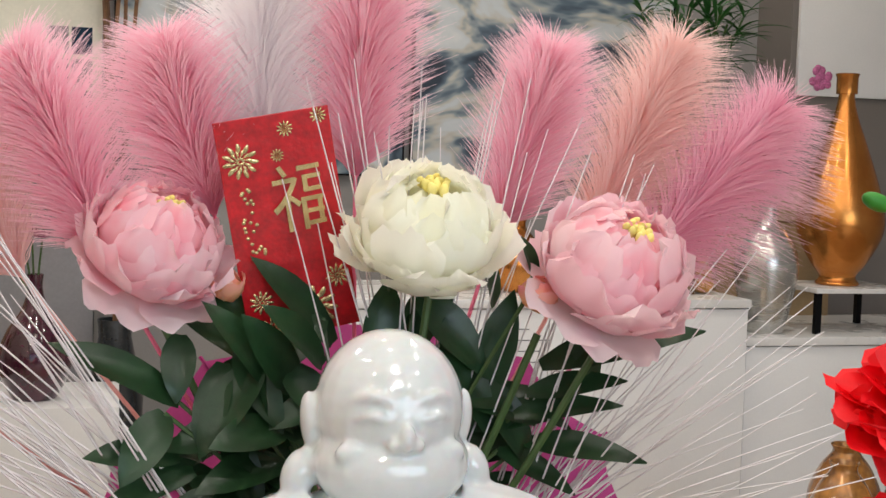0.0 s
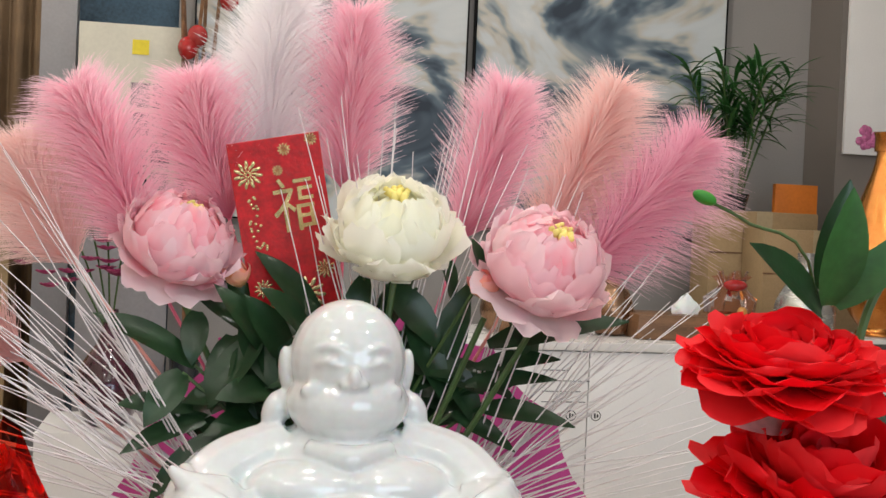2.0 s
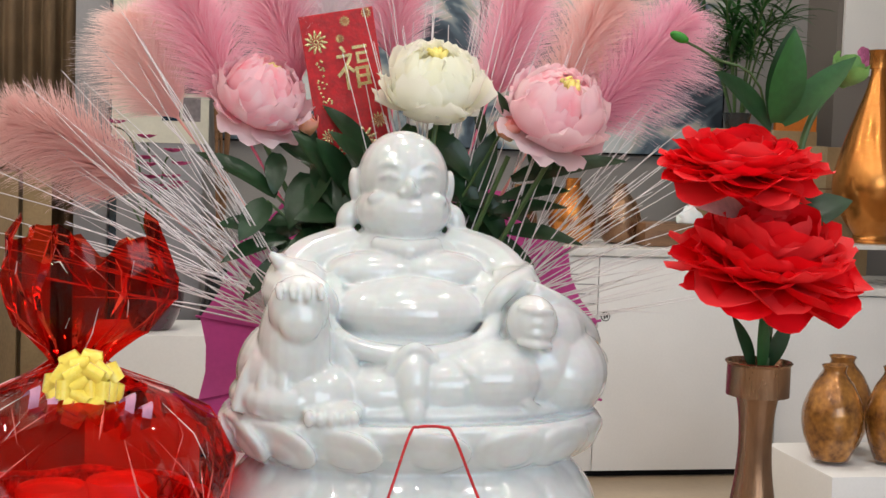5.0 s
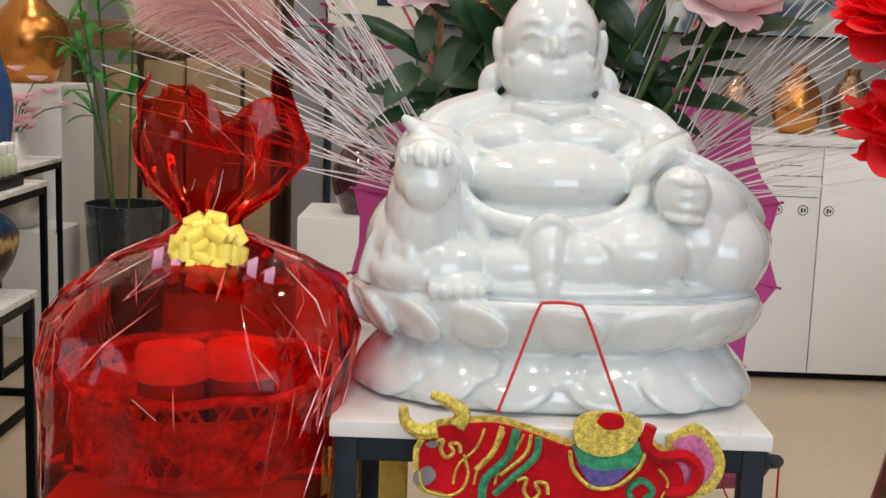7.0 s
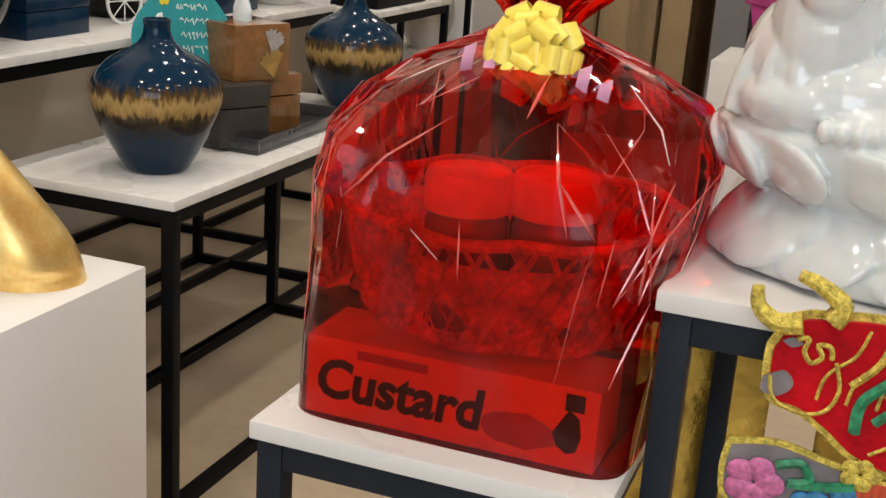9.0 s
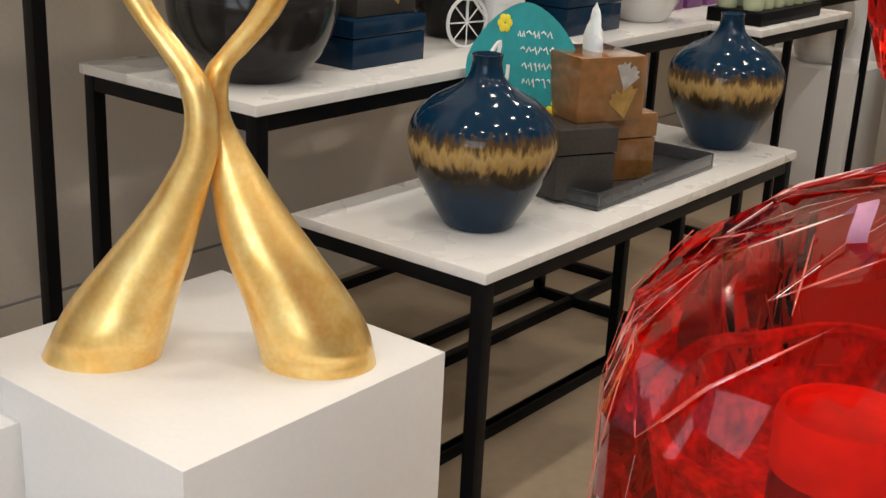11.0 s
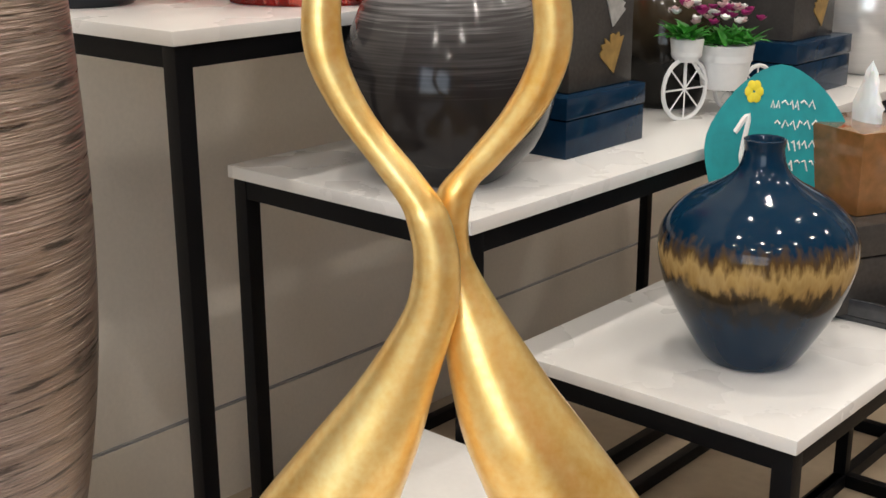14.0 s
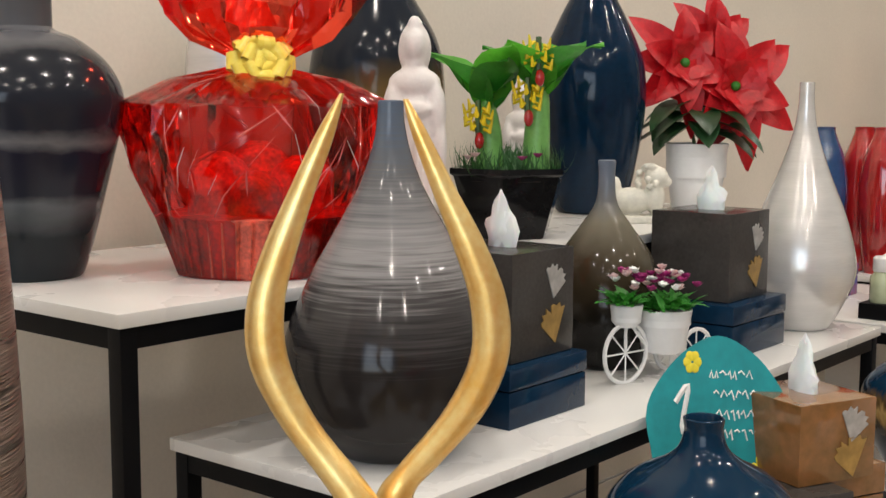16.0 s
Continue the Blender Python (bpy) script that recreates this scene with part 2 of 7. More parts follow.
# ---- vases and things along the wall ----
def text_mesh(words, size, mat, parent, m, name="lettering", depth=0.0006, label="", bold=0.0, slant=0.0):
    cu = bpy.data.curves.new(name, "FONT")
    cu.body, cu.size, cu.extrude, cu.align_x, cu.align_y, cu.resolution_u = words, size, depth, "CENTER", "CENTER", 3
    cu.offset, cu.shear = bold, slant
    tmp = bpy.data.objects.new(name, cu)
    scene.collection.objects.link(tmp)
    me = bpy.data.meshes.new_from_object(tmp.evaluated_get(bpy.context.evaluated_depsgraph_get()))
    bpy.data.objects.remove(tmp)
    me.materials.clear()
    me.materials.append(mat)
    ob = new(name, me)
    ob.parent, ob.matrix_local = parent, m
    if label:
        ob["label"] = label
    return ob


def hollow(profile, wall=0.004, depth=0.06):
    """Closes a vase profile with an inner lip that goes down inside."""
    (r, z) = profile[-1]
    return list(profile) + [(r - wall * 0.5, z + 0.001), (r - wall, z - 0.001), (r - wall, z - depth)]


def vase(profile, m, mat, label, seg=56, steps=60, group="", name="vase"):
    pr = [tuple(p) for p in spline(profile, steps)]
    t = obj(name, lathe(hollow(pr), seg), mat, angle=60)
    t.matrix_world = m
    return tagged(t, label, "vase", group)


M_NAVY = material("navy lacquer", (0.005, 0.018, 0.040), 0.08, vary=0.2, scale=10, fine=140, coat=0.0, ior=1.33)
height_ramp(M_NAVY, 0.0, 0.215, [(0.24, (0.003, 0.019, 0.043)), (0.34, (0.014, 0.013, 0.012)), (0.41, (0.045, 0.030, 0.014)), (0.455, (0.30, 0.19, 0.065)), (0.51, (0.40, 0.27, 0.10)), (0.56, (0.09, 0.052, 0.018)), (0.63, (0.003, 0.021, 0.048))],
            noise_mix=0.10, noise_scale=75, stretch=(1.7, 1.7, 0.50))
M_NAVY_PLAIN = material("navy lacquer plain", (0.003, 0.017, 0.042), 0.10, vary=0.25, scale=8, fine=90, coat=0.0, ior=1.33)
M_CHAR = material("brushed charcoal lacquer", (0.03, 0.028, 0.028), 0.12, vary=0.3, scale=8, fine=90, coat=0.0, ior=1.33)
height_ramp(M_CHAR, 0.0, 0.352, [(0.30, (0.018, 0.016, 0.016)), (0.46, (0.06, 0.056, 0.056)), (0.58, (0.27, 0.26, 0.26)), (0.78, (0.12, 0.12, 0.125)), (1.0, (0.10, 0.13, 0.18))],
            noise_mix=0.16, noise_scale=5.0, stretch=(2, 2, 75))
M_SMOKE = material("smoky brown lacquer", (0.05, 0.04, 0.03), 0.12, vary=0.3, scale=9, fine=70, coat=0.0, ior=1.33)
height_ramp(M_SMOKE, 0.0, 0.27, [(0.25, (0.007, 0.006, 0.005)), (0.5, (0.040, 0.029, 0.016)), (0.72, (0.15, 0.135, 0.10)), (1.0, (0.13, 0.155, 0.20))], noise_mix=0.15, noise_scale=9)
M_PEARL = material("pearl lacquer", (0.66, 0.64, 0.61), 0.22, metal=0.25, vary=0.06, scale=5, fine=50, coat=0.8, stretch=(1, 1, 14))
M_BLACKBLUE = material("dark streaked lacquer", (0.020, 0.022, 0.028), 0.14, vary=0.3, scale=4, fine=70, coat=0.0, ior=1.33, second=(0.012, 0.014, 0.02))
height_ramp(M_BLACKBLUE, 0.0, 0.27, [(0.18, (0.014, 0.018, 0.022)), (0.30, (0.10, 0.11, 0.12)), (0.34, (0.018, 0.020, 0.030)), (0.52, (0.014, 0.014, 0.026)), (0.56, (0.14, 0.14, 0.15)),
                                   (0.60, (0.016, 0.018, 0.028)), (0.86, (0.02, 0.022, 0.028)), (0.92, (0.10, 0.10, 0.11))], noise_mix=0.09, noise_scale=6, stretch=(1.5, 1.5, 3))
M_DARKGOLD = material("dark vase with gold belt", (0.02, 0.022, 0.03), 0.14, vary=0.3, coat=0.0, ior=1.33)
height_ramp(M_DARKGOLD, 0.0, 0.4, [(0.3, (0.02, 0.022, 0.025)), (0.42, (0.22, 0.14, 0.04)), (0.52, (0.12, 0.08, 0.03)), (0.62, (0.012, 0.016, 0.024))], noise_mix=0.08, noise_scale=14, stretch=(1, 1, 0.4))
M_RED_LAC = material("red lacquer", (0.42, 0.012, 0.012), 0.10, vary=0.2, scale=12, coat=1.0)
M_BLUE_LAC = material("blue lacquer", (0.015, 0.06, 0.18), 0.10, vary=0.2, scale=12, coat=1.0)
M_GOLD = material("gold leaf", (0.98, 0.72, 0.30), 0.36, metal=0.80, vary=0.14, scale=26, fine=170, bump=0.14, bump_scale=50, coat=0.5, second=(0.90, 0.52, 0.12))
M_TISSUE = material("tissue paper", (0.86, 0.86, 0.85), 0.9, vary=0.02, subsurface=0.2)
M_TINBOX = material("charcoal lacquer box", (0.055, 0.050, 0.046), 0.22, vary=0.2, scale=10, fine=200, coat=0.0, ior=1.33)
M_BROWN_BOX = material("copper-brown lacquer box", (0.26, 0.11, 0.035), 0.16, vary=0.3, scale=9, fine=80, coat=0.8, second=(0.11, 0.06, 0.015))
M_NAVY_BOX = material("navy lacquer box", (0.006, 0.026, 0.060), 0.10, vary=0.2, scale=9, fine=90, coat=0.0, ior=1.33)
M_SILVER_LEAF = material("silver leaf inlay", (0.52, 0.51, 0.49), 0.35, metal=0.4, vary=0.2, scale=40)
M_GOLD_INLAY = material("gold inlay", (0.50, 0.32, 0.10), 0.35, metal=0.5, vary=0.2, scale=40)

def lidded_box(lo, hi, mat, label, m=None):
    t = thing("lacquer_box", label, "box", m, "lacquer boxes")
    part("body", bx(lo, (hi[0], hi[1], lo[2] + (hi[2] - lo[2]) * 0.62), 0.0015), mat, t)
    part("lid", bx((lo[0] - 0.001, lo[1] - 0.001, lo[2] + (hi[2] - lo[2]) * 0.64), (hi[0] + 0.001, hi[1] + 0.001, hi[2]), 0.002), mat, t)
    return t


NAVY_PROFILE = [(0.038, 0.0), (0.046, 0.006), (0.064, 0.035), (0.083, 0.070), (0.0925, 0.105), (0.089, 0.133), (0.067, 0.158), (0.037, 0.175), (0.0235, 0.187), (0.0185, 0.203), (0.0195, 0.215)]
vase(NAVY_PROFILE, spot(-0.806, 1.266, Z_L), M_NAVY, "glossy navy vase with a dripping gold belt on the low table", group="navy vases")
vase(NAVY_PROFILE, spot(-0.796, 1.865, Z_L, 0, 0, 140), M_NAVY, "glossy navy vase with a gold belt, farther along the low table", group="navy vases")
TEAR = [(0.050, 0.0), (0.060, 0.006), (0.093, 0.040), (0.108, 0.085), (0.104, 0.125), (0.082, 0.178), (0.056, 0.225), (0.034, 0.265), (0.0205, 0.300), (0.0140, 0.330), (0.0128, 0.352)]
vase(TEAR, spot(-1.078, 1.160, Z_M), M_CHAR, "teardrop vase with brushed silver rings over glossy charcoal", steps=90)
vase([(0.046, 0), (0.056, 0.01), (0.074, 0.055), (0.077, 0.095), (0.062, 0.148), (0.034, 0.190), (0.0155, 0.218), (0.0110, 0.250), (0.0120, 0.276)], spot(-1.135, 1.630, Z_M), M_SMOKE, "smoky brown bottle vase with a silvery neck")
vase([(0.040, 0), (0.050, 0.008), (0.080, 0.07), (0.083, 0.115), (0.066, 0.180), (0.040, 0.245), (0.020, 0.305), (0.0125, 0.350), (0.0115, 0.386)], spot(-1.053, 2.046, Z_M), M_PEARL, "tall pearl-white bottle vase")
vase([(0.048, 0), (0.056, 0.005), (0.070, 0.05), (0.088, 0.12), (0.099, 0.165), (0.102, 0.198), (0.086, 0.231), (0.056, 0.256), (0.030, 0.268), (0.026, 0.295), (0.034, 0.320)], spot(-1.433, 1.005, Z_H), M_BLACKBLUE, "big black-blue vase with pale streaks on the tall table")
vase([(0.055, 0), (0.068, 0.02), (0.098, 0.14), (0.104, 0.21), (0.094, 0.28), (0.062, 0.34), (0.034, 0.38), (0.028, 0.42), (0.034, 0.45)], spot(-1.513, 1.615, Z_H), M_DARKGOLD, "tall dark vase with a dull gold belt behind the figurine")
vase([(0.055, 0), (0.066, 0.02), (0.086, 0.12), (0.095, 0.20), (0.088, 0.27), (0.058, 0.34), (0.034, 0.39), (0.027, 0.44), (0.034, 0.47)], spot(-1.422, 2.041, Z_H), M_NAVY_PLAIN, "tall glossy navy vase on the tall table")
vase([(0.050, 0), (0.060, 0.02), (0.070, 0.15), (0.074, 0.24), (0.060, 0.31), (0.035, 0.36), (0.03, 0.40)], spot(-1.526, 1.371, Z_H), M_PEARL, "pale lavender-white vase behind the red hamper")
display_table(-1.393, -0.933, 2.284, 2.725, 0.565, "white-topped table with a slim black frame beyond the nested tables", group="far tables", leg=0.016)
display_table(-1.609, -1.108, 2.846, 3.388, 0.565, "white-topped table with a slim black frame against the wall", group="far tables", leg=0.016)
for px, py, mt, lab in ((-1.356, 2.866, M_BLUE_LAC, "slim blue lacquer vase with a white leaf"), (-1.299, 2.945, M_RED_LAC, "slim red lacquer vase"), (-1.246, 2.919, M_RED_LAC, "slim red lacquer vase with a pale leaf"), (-1.183, 3.029, M_BLUE_LAC, "slim blue lacquer vase")):
    vase([(0.030, 0), (0.038, 0.008), (0.050, 0.11), (0.055, 0.18), (0.046, 0.255), (0.030, 0.30), (0.023, 0.322), (0.024, 0.33)], spot(px, py, 0.565), mt, lab, seg=36, group="slim lacquer vases")
crate = thing("bottle_tray", "black tray of small white-capped bottles on the far table", "tray", spot(-1.009, 2.460, 0.5655))
part("tray", bx((-0.06, -0.15, 0), (0.06, 0.15, 0.028), 0.002), M_FRAME_DARK, crate)
for k in range(12):
    y = -0.125 + 0.05 * (k % 6)
    bt = part("bottle", lathe([(0.019, 0.010), (0.021, 0.014), (0.021, 0.055), (0.014, 0.066)], 16, at=(0.028 if k < 6 else -0.028, y, 0.0185)), material("pale green glass", (0.50, 0.55, 0.36), 0.2, vary=0.1) if k == 0 else bpy.data.materials["pale green glass"], crate)
    part("cap", lathe([(0.016, 0.066), (0.017, 0.068), (0.017, 0.090), (0.014, 0.093)], 16, at=(0.028 if k < 6 else -0.028, y, 0.0185)), M_WHITE, bt)
M_PATTERN = material("blue patterned card", (0.03, 0.06, 0.28), 0.4, vary=0.3, scale=60, second=(0.30, 0.04, 0.10))
for k in range(3):
    t = lidded_box((-0.07, 0, 0), (0.07, 0.07, 0.062), M_PATTERN, "dark blue patterned gift box on the far table", spot(-1.235, 2.354 + 0.085 * k, 0.5655)) if k else lidded_box((-0.07, 0, 0), (0.07, 0.07, 0.062), M_PATTERN, "dark blue patterned gift box on the far table", spot(-1.235, 2.354, 0.5655))

# big silver vase on its plinth
def cracks(m):
    """Short dark horizontal cracks and pits in m."""
    n, l = m.node_tree.nodes, m.node_tree.links
    tc, mp, nz, rp, mx = n.new("ShaderNodeTexCoord"), n.new("ShaderNodeMapping"), n.new("ShaderNodeTexNoise"), n.new("ShaderNodeValToRGB"), n.new("ShaderNodeMix")
    mp.inputs["Scale"].default_value = (16, 16, 210)
    nz.inputs["Scale"].default_value, nz.inputs["Detail"].default_value, nz.inputs["Distortion"].default_value = 1.0, 6, 0.4
    l.new(tc.outputs["Object"], mp.inputs[0]), l.new(mp.outputs[0], nz.inputs["Vector"]), l.new(nz.outputs["Fac"], rp.inputs[0])
    rp.color_ramp.elements[0].position, rp.color_ramp.elements[1].position = 0.36, 0.43
    mx.data_type, mx.blend_type = "RGBA", "MULTIPLY"
    mx.inputs["Factor"].default_value = 0.75
    b = n["Principled BSDF"]
    l.new(b.inputs["Base Color"].links[0].from_socket, mx.inputs["A"]), l.new(rp.outputs[0], mx.inputs["B"]), l.new(mx.outputs["Result"], b.inputs["Base Color"])


M_SILVERBARK = material("ribbed bronze-silver", (0.36, 0.29, 0.25), 0.30, metal=0.75, vary=0.30, scale=3, fine=60, bump=1.6, bump_scale=9, stretch=(1.6, 1.6, 60), second=(0.17, 0.12, 0.10))
cracks(M_SILVERBARK)
plinth(-1.264, -0.908, 0.455, 0.723, 0.350, "white painted plinth under the tall ribbed vase")
vase([(0.052, 0), (0.058, 0.01), (0.082, 0.10), (0.101, 0.21), (0.108, 0.32), (0.106, 0.44), (0.098, 0.56), (0.08, 0.70), (0.055, 0.80), (0.06, 0.84)], spot(-1.043, 0.635, 0.350), M_SILVERBARK, "tall bronze-silver vase with rough horizontal ribs", seg=72)

# gold sculpture of two crossing horns
def gold_sculpture():
    t = thing("sculpture", "tall gold-leaf sculpture of two crossing horns on a white plinth", "sculpture", pose(-0.832, 0.8765, Z_P, 0, 0, 40.2))
    left = [(-0.1048, 0.0000, 0.0568), (-0.0940, 0.0271, 0.0550), (-0.0814, 0.0578, 0.0498), (-0.0538, 0.1076, 0.0386), (-0.0288, 0.1557, 0.0261), (-0.0083, 0.2022, 0.0184), (-0.0033, 0.2247, 0.0161), (-0.0030, 0.2469, 0.0148), (-0.0078, 0.2686, 0.0142), (-0.0132, 0.2800, 0.0138), (-0.0268, 0.2990, 0.0134), (-0.0539, 0.3340, 0.0125), (-0.0710, 0.3704, 0.0128), (-0.0723, 0.4064, 0.0120), (-0.0623, 0.4421, 0.0109), (-0.0487, 0.4774, 0.0084), (-0.0341, 0.5123, 0.0059), (-0.0239, 0.5365, 0.0014)]
    right = [(0.1051, 0.0000, 0.0555), (0.0972, 0.0315, 0.0559), (0.0854, 0.0615, 0.0526), (0.0587, 0.1099, 0.0444), (0.0359, 0.1569, 0.0320), (0.0120, 0.2180, 0.0165), (0.0045, 0.2450, 0.0135), (0.0085, 0.2785, 0.0122), (0.0245, 0.2990, 0.0130), (0.0526, 0.3342, 0.0137), (0.0684, 0.3708, 0.0125), (0.0675, 0.4069, 0.0119), (0.0553, 0.4426, 0.0106), (0.0391, 0.4778, 0.0079), (0.0240, 0.5126, 0.0052), (0.0153, 0.5333, 0.0017)]
    for k, rows in enumerate((left, right)):
        pr = spline(rows, 80)
        loops = []
        for i, (x, z, r) in enumerate(pr):
            d = pr[min(i + 1, 79)] - pr[max(i - 1, 0)]
            deep = r * (0.95 * math.cos(math.atan2(d[0], d[1])) if z > 0.02 else 0.80)
            near = (-0.015, 0.015)[k] * math.exp(-((z - 0.245) / 0.10) ** 2)
            loops.append([(x + r * math.cos(a), near + deep * math.sin(a), max(0.0, z)) for a in (2 * math.pi * q / 48 for q in range(48))])
        part("horn", rings(bmesh.new(), loops), M_GOLD, t, angle=70)


gold_sculpture()


# boxes
def tissue(bm, at, h, w):
    for k in range(2):
        a0 = random.uniform(0, 6)
        loops = []
        for i in range(7):
            f = i / 6
            r = w * (1.35 * (1 - f) ** 0.80 * (0.60 + 0.40 * min(1.0, f * 3)) + 0.04) * (1 + 0.12 * math.sin(4 * f + a0))
            loops.append([(at[0] + r * math.cos(a0 + 2 * math.pi * q / 10) * (1.2 + 0.3 * math.sin(3 * q + i)), at[1] + r * 0.55 * math.sin(a0 + 2 * math.pi * q / 10), at[2] + h * f + 0.008 * math.sin(q * 2.3 + i)) for q in range(10)])
        rings(bm, loops)
    return bm


def blob(bm, c, r, n, seed, y, rough=0.3):
    rng = random.Random(seed)
    vs = [bm.verts.new((c[0] + r[0] * math.cos(a) * (1 + rng.uniform(-rough, rough)), y, c[1] + r[1] * math.sin(a) * (1 + rng.uniform(-rough, rough)))) for a in (2 * math.pi * i / n for i in range(n))]
    bm.faces.new(vs)


def ginkgo(parent, mat, c, s, m, label, turn=0.3):
    """A flat fan-shaped leaf inlay."""
    bm = bmesh.new()
    vs = [bm.verts.new((0, 0, -s * 0.9))]
    for i in range(13):
        a = -1.2 + 2.4 * i / 12
        r = s * (1.0 + 0.12 * math.sin(i * 2.7) - (0.35 if i == 6 else 0))
        vs.append(bm.verts.new((r * math.sin(a + turn), 0, r * 0.8 * math.cos(a + turn))))
    bm.faces.new(vs)
    r = bmesh.ops.extrude_face_region(bm, geom=bm.faces[:])
    bmesh.ops.translate(bm, verts=[v for v in r["geom"] if isinstance(v, bmesh.types.BMVert)], vec=(0, -0.0012, 0))
    ob = part("leaf_inlay", bm, mat, parent, label, smooth=False)
    ob.matrix_local = m @ pose(c[0], 0, c[1])
    return ob


def tissue_box(m, s, mat, label, inlay=(M_SILVER_LEAF, M_GOLD_INLAY), h=None):
    h = h or s
    t = thing("tissue_box", label, "tissue box", m, "lacquer tissue boxes")
    part("body", bx((-s / 2, -s / 2, 0), (s / 2, s / 2, h), 0.0018), mat, t)
    part("tissue", tissue(bmesh.new(), (0, 0, h - 0.004), 0.062, 0.017), M_TISSUE, t, "white paper tissue", angle=80)
    side = Matrix.Rotation(radians(90), 4, "Z") @ Matrix.Translation((0, -s / 2 - 0.0003, 0))
    ginkgo(t, inlay[0], (0.018, h * 0.70), 0.022, side, "silver leaf inlay", 0.5)
    ginkgo(t, inlay[1], (0.022, h * 0.30), 0.026, side, "gold leaf inlay", -0.5)
    return t


lidded_box((-0.10, 0, 0), (0, 0.150, 0.066), M_NAVY_BOX, "glossy navy lacquer box under a tissue box", spot(-1.033, 1.288, Z_M))
tissue_box(spot(-1.104, 1.367, Z_M + 0.0625), 0.121, M_TINBOX, "charcoal lacquer tissue box with leaf inlays beside the teardrop vase")
lidded_box((-0.13, 0, 0), (0, 0.170, 0.074), M_NAVY_BOX, "glossy navy lacquer box farther along the table", spot(-1.018, 1.755, Z_M))
tissue_box(spot(-1.095, 1.836, Z_M + 0.0700), 0.125, M_TINBOX, "charcoal lacquer tissue box with leaf inlays by the pearl vase")
M_TRAY = material("slate lacquer tray", (0.05, 0.052, 0.056), 0.2, vary=0.25, scale=10, fine=120, coat=0.5)
tray = thing("tray", "slate-grey lacquer tray under the small boxes", "tray", spot(-0.821, 1.572, Z_L))
part("base", bx((-0.088, -0.166, 0), (0.092, 0.166, 0.006), 0.001), M_TRAY, tray)
for lo, hi in (((-0.088, -0.166, 0.006), (0.092, -0.160, 0.024)), ((-0.088, 0.160, 0.006), (0.092, 0.166, 0.024)), ((-0.088, -0.160, 0.006), (-0.082, 0.160, 0.024)), ((0.086, -0.160, 0.006), (0.092, 0.160, 0.024))):
    part("rim", bx(lo, hi, 0.001), M_TRAY, tray)
lidded_box((-0.055, -0.045, 0), (0.055, 0.045, 0.0955), M_TINBOX, "black glossy lacquer box on the tray", spot(-0.815, 1.462, Z_L + 0.0061, 0, 0, -27))
lidded_box((-0.050, -0.045, 0), (0.050, 0.045, 0.0955), M_BROWN_BOX, "copper-brown lacquer box on the tray", spot(-0.821, 1.577, Z_L + 0.0061, 0, 0, -24))
tissue_box(spot(-0.820, 1.515, Z_L + 0.0963, 0, 0, -24), 0.108, M_BROWN_BOX, "copper-brown lacquer tissue box with leaf inlays on the tray", h=0.088)

# teal fan
M_TEAL = material("teal paper", (0.01, 0.30, 0.32), 0.6, vary=0.15, scale=20)
M_INK = material("white ink", (0.85, 0.85, 0.82), 0.7, vary=0.03)
M_YELLOW = material("yellow ink", (0.85, 0.70, 0.03), 0.6, vary=0.1)
fan = thing("paper_fan", "round teal paper fan with white script leaning behind the navy vase", "fan", spot(-0.873, 1.437, Z_L, -8, 0, 38) @ Matrix.Diagonal((0.94, 1, 1.20, 1)))
bm = bmesh.new()
for y in (0, 0.002):
    bm.faces.new([bm.verts.new((0.083 * math.cos(a) * (1 + 0.03 * math.sin(7 * a)), y, 0.125 + 0.083 * math.sin(a) * (1 + 0.04 * math.sin(5 * a)))) for a in (2 * math.pi * i / 48 for i in range(48))])
bmesh.ops.bridge_loops(bm, edges=bm.edges[:])
part("blade", bm, M_TEAL, fan, smooth=False)
part("handle", bx((-0.006, 0, 0), (0.006, 0.004, 0.05), 0.001), M_WHITE, fan)
rng = random.Random(4)
for row, (x0, x1) in enumerate(((-0.010, 0.040), (-0.005, 0.045), (-0.002, 0.060), (0.0, 0.055))):
    x = x0
    while x < x1:
        w = rng.uniform(0.003, 0.008)
        bm = tube([(x, -0.0008, 0.175 - row * 0.018 + rng.uniform(-0.003, 0.003)), (x + w / 2, -0.0008, 0.179 - row * 0.018), (x + w, -0.0008, 0.172 - row * 0.018 + rng.uniform(-0.003, 0.005))], 0.0009, 4)
        part("script_bar", bm, M_INK, fan, "illegible white script")
        x += w + 0.002
bm = bmesh.new()
tube(spline([(-0.050, -0.0008, 0.150), (-0.035, -0.0008, 0.165), (-0.042, -0.0008, 0.125), (-0.025, -0.0008, 0.12), (-0.022, -0.0008, 0.14)], 18), 0.003, 5, bm)
part("script_bar", bm, M_INK, fan)
for cx, cz in ((-0.03, 0.187), (-0.045, 0.082), (0.055, 0.098), (0.045, 0.085)):
    bm = bmesh.new()
    for k in range(6):
        a = k * 1.047
        ellipsoid(bm, (cx + 0.006 * math.cos(a), -0.001, cz + 0.006 * math.sin(a)), (0.005, 0.0008, 0.005), u=8, v=5)
    part("painted_flower", bm, M_YELLOW, fan)


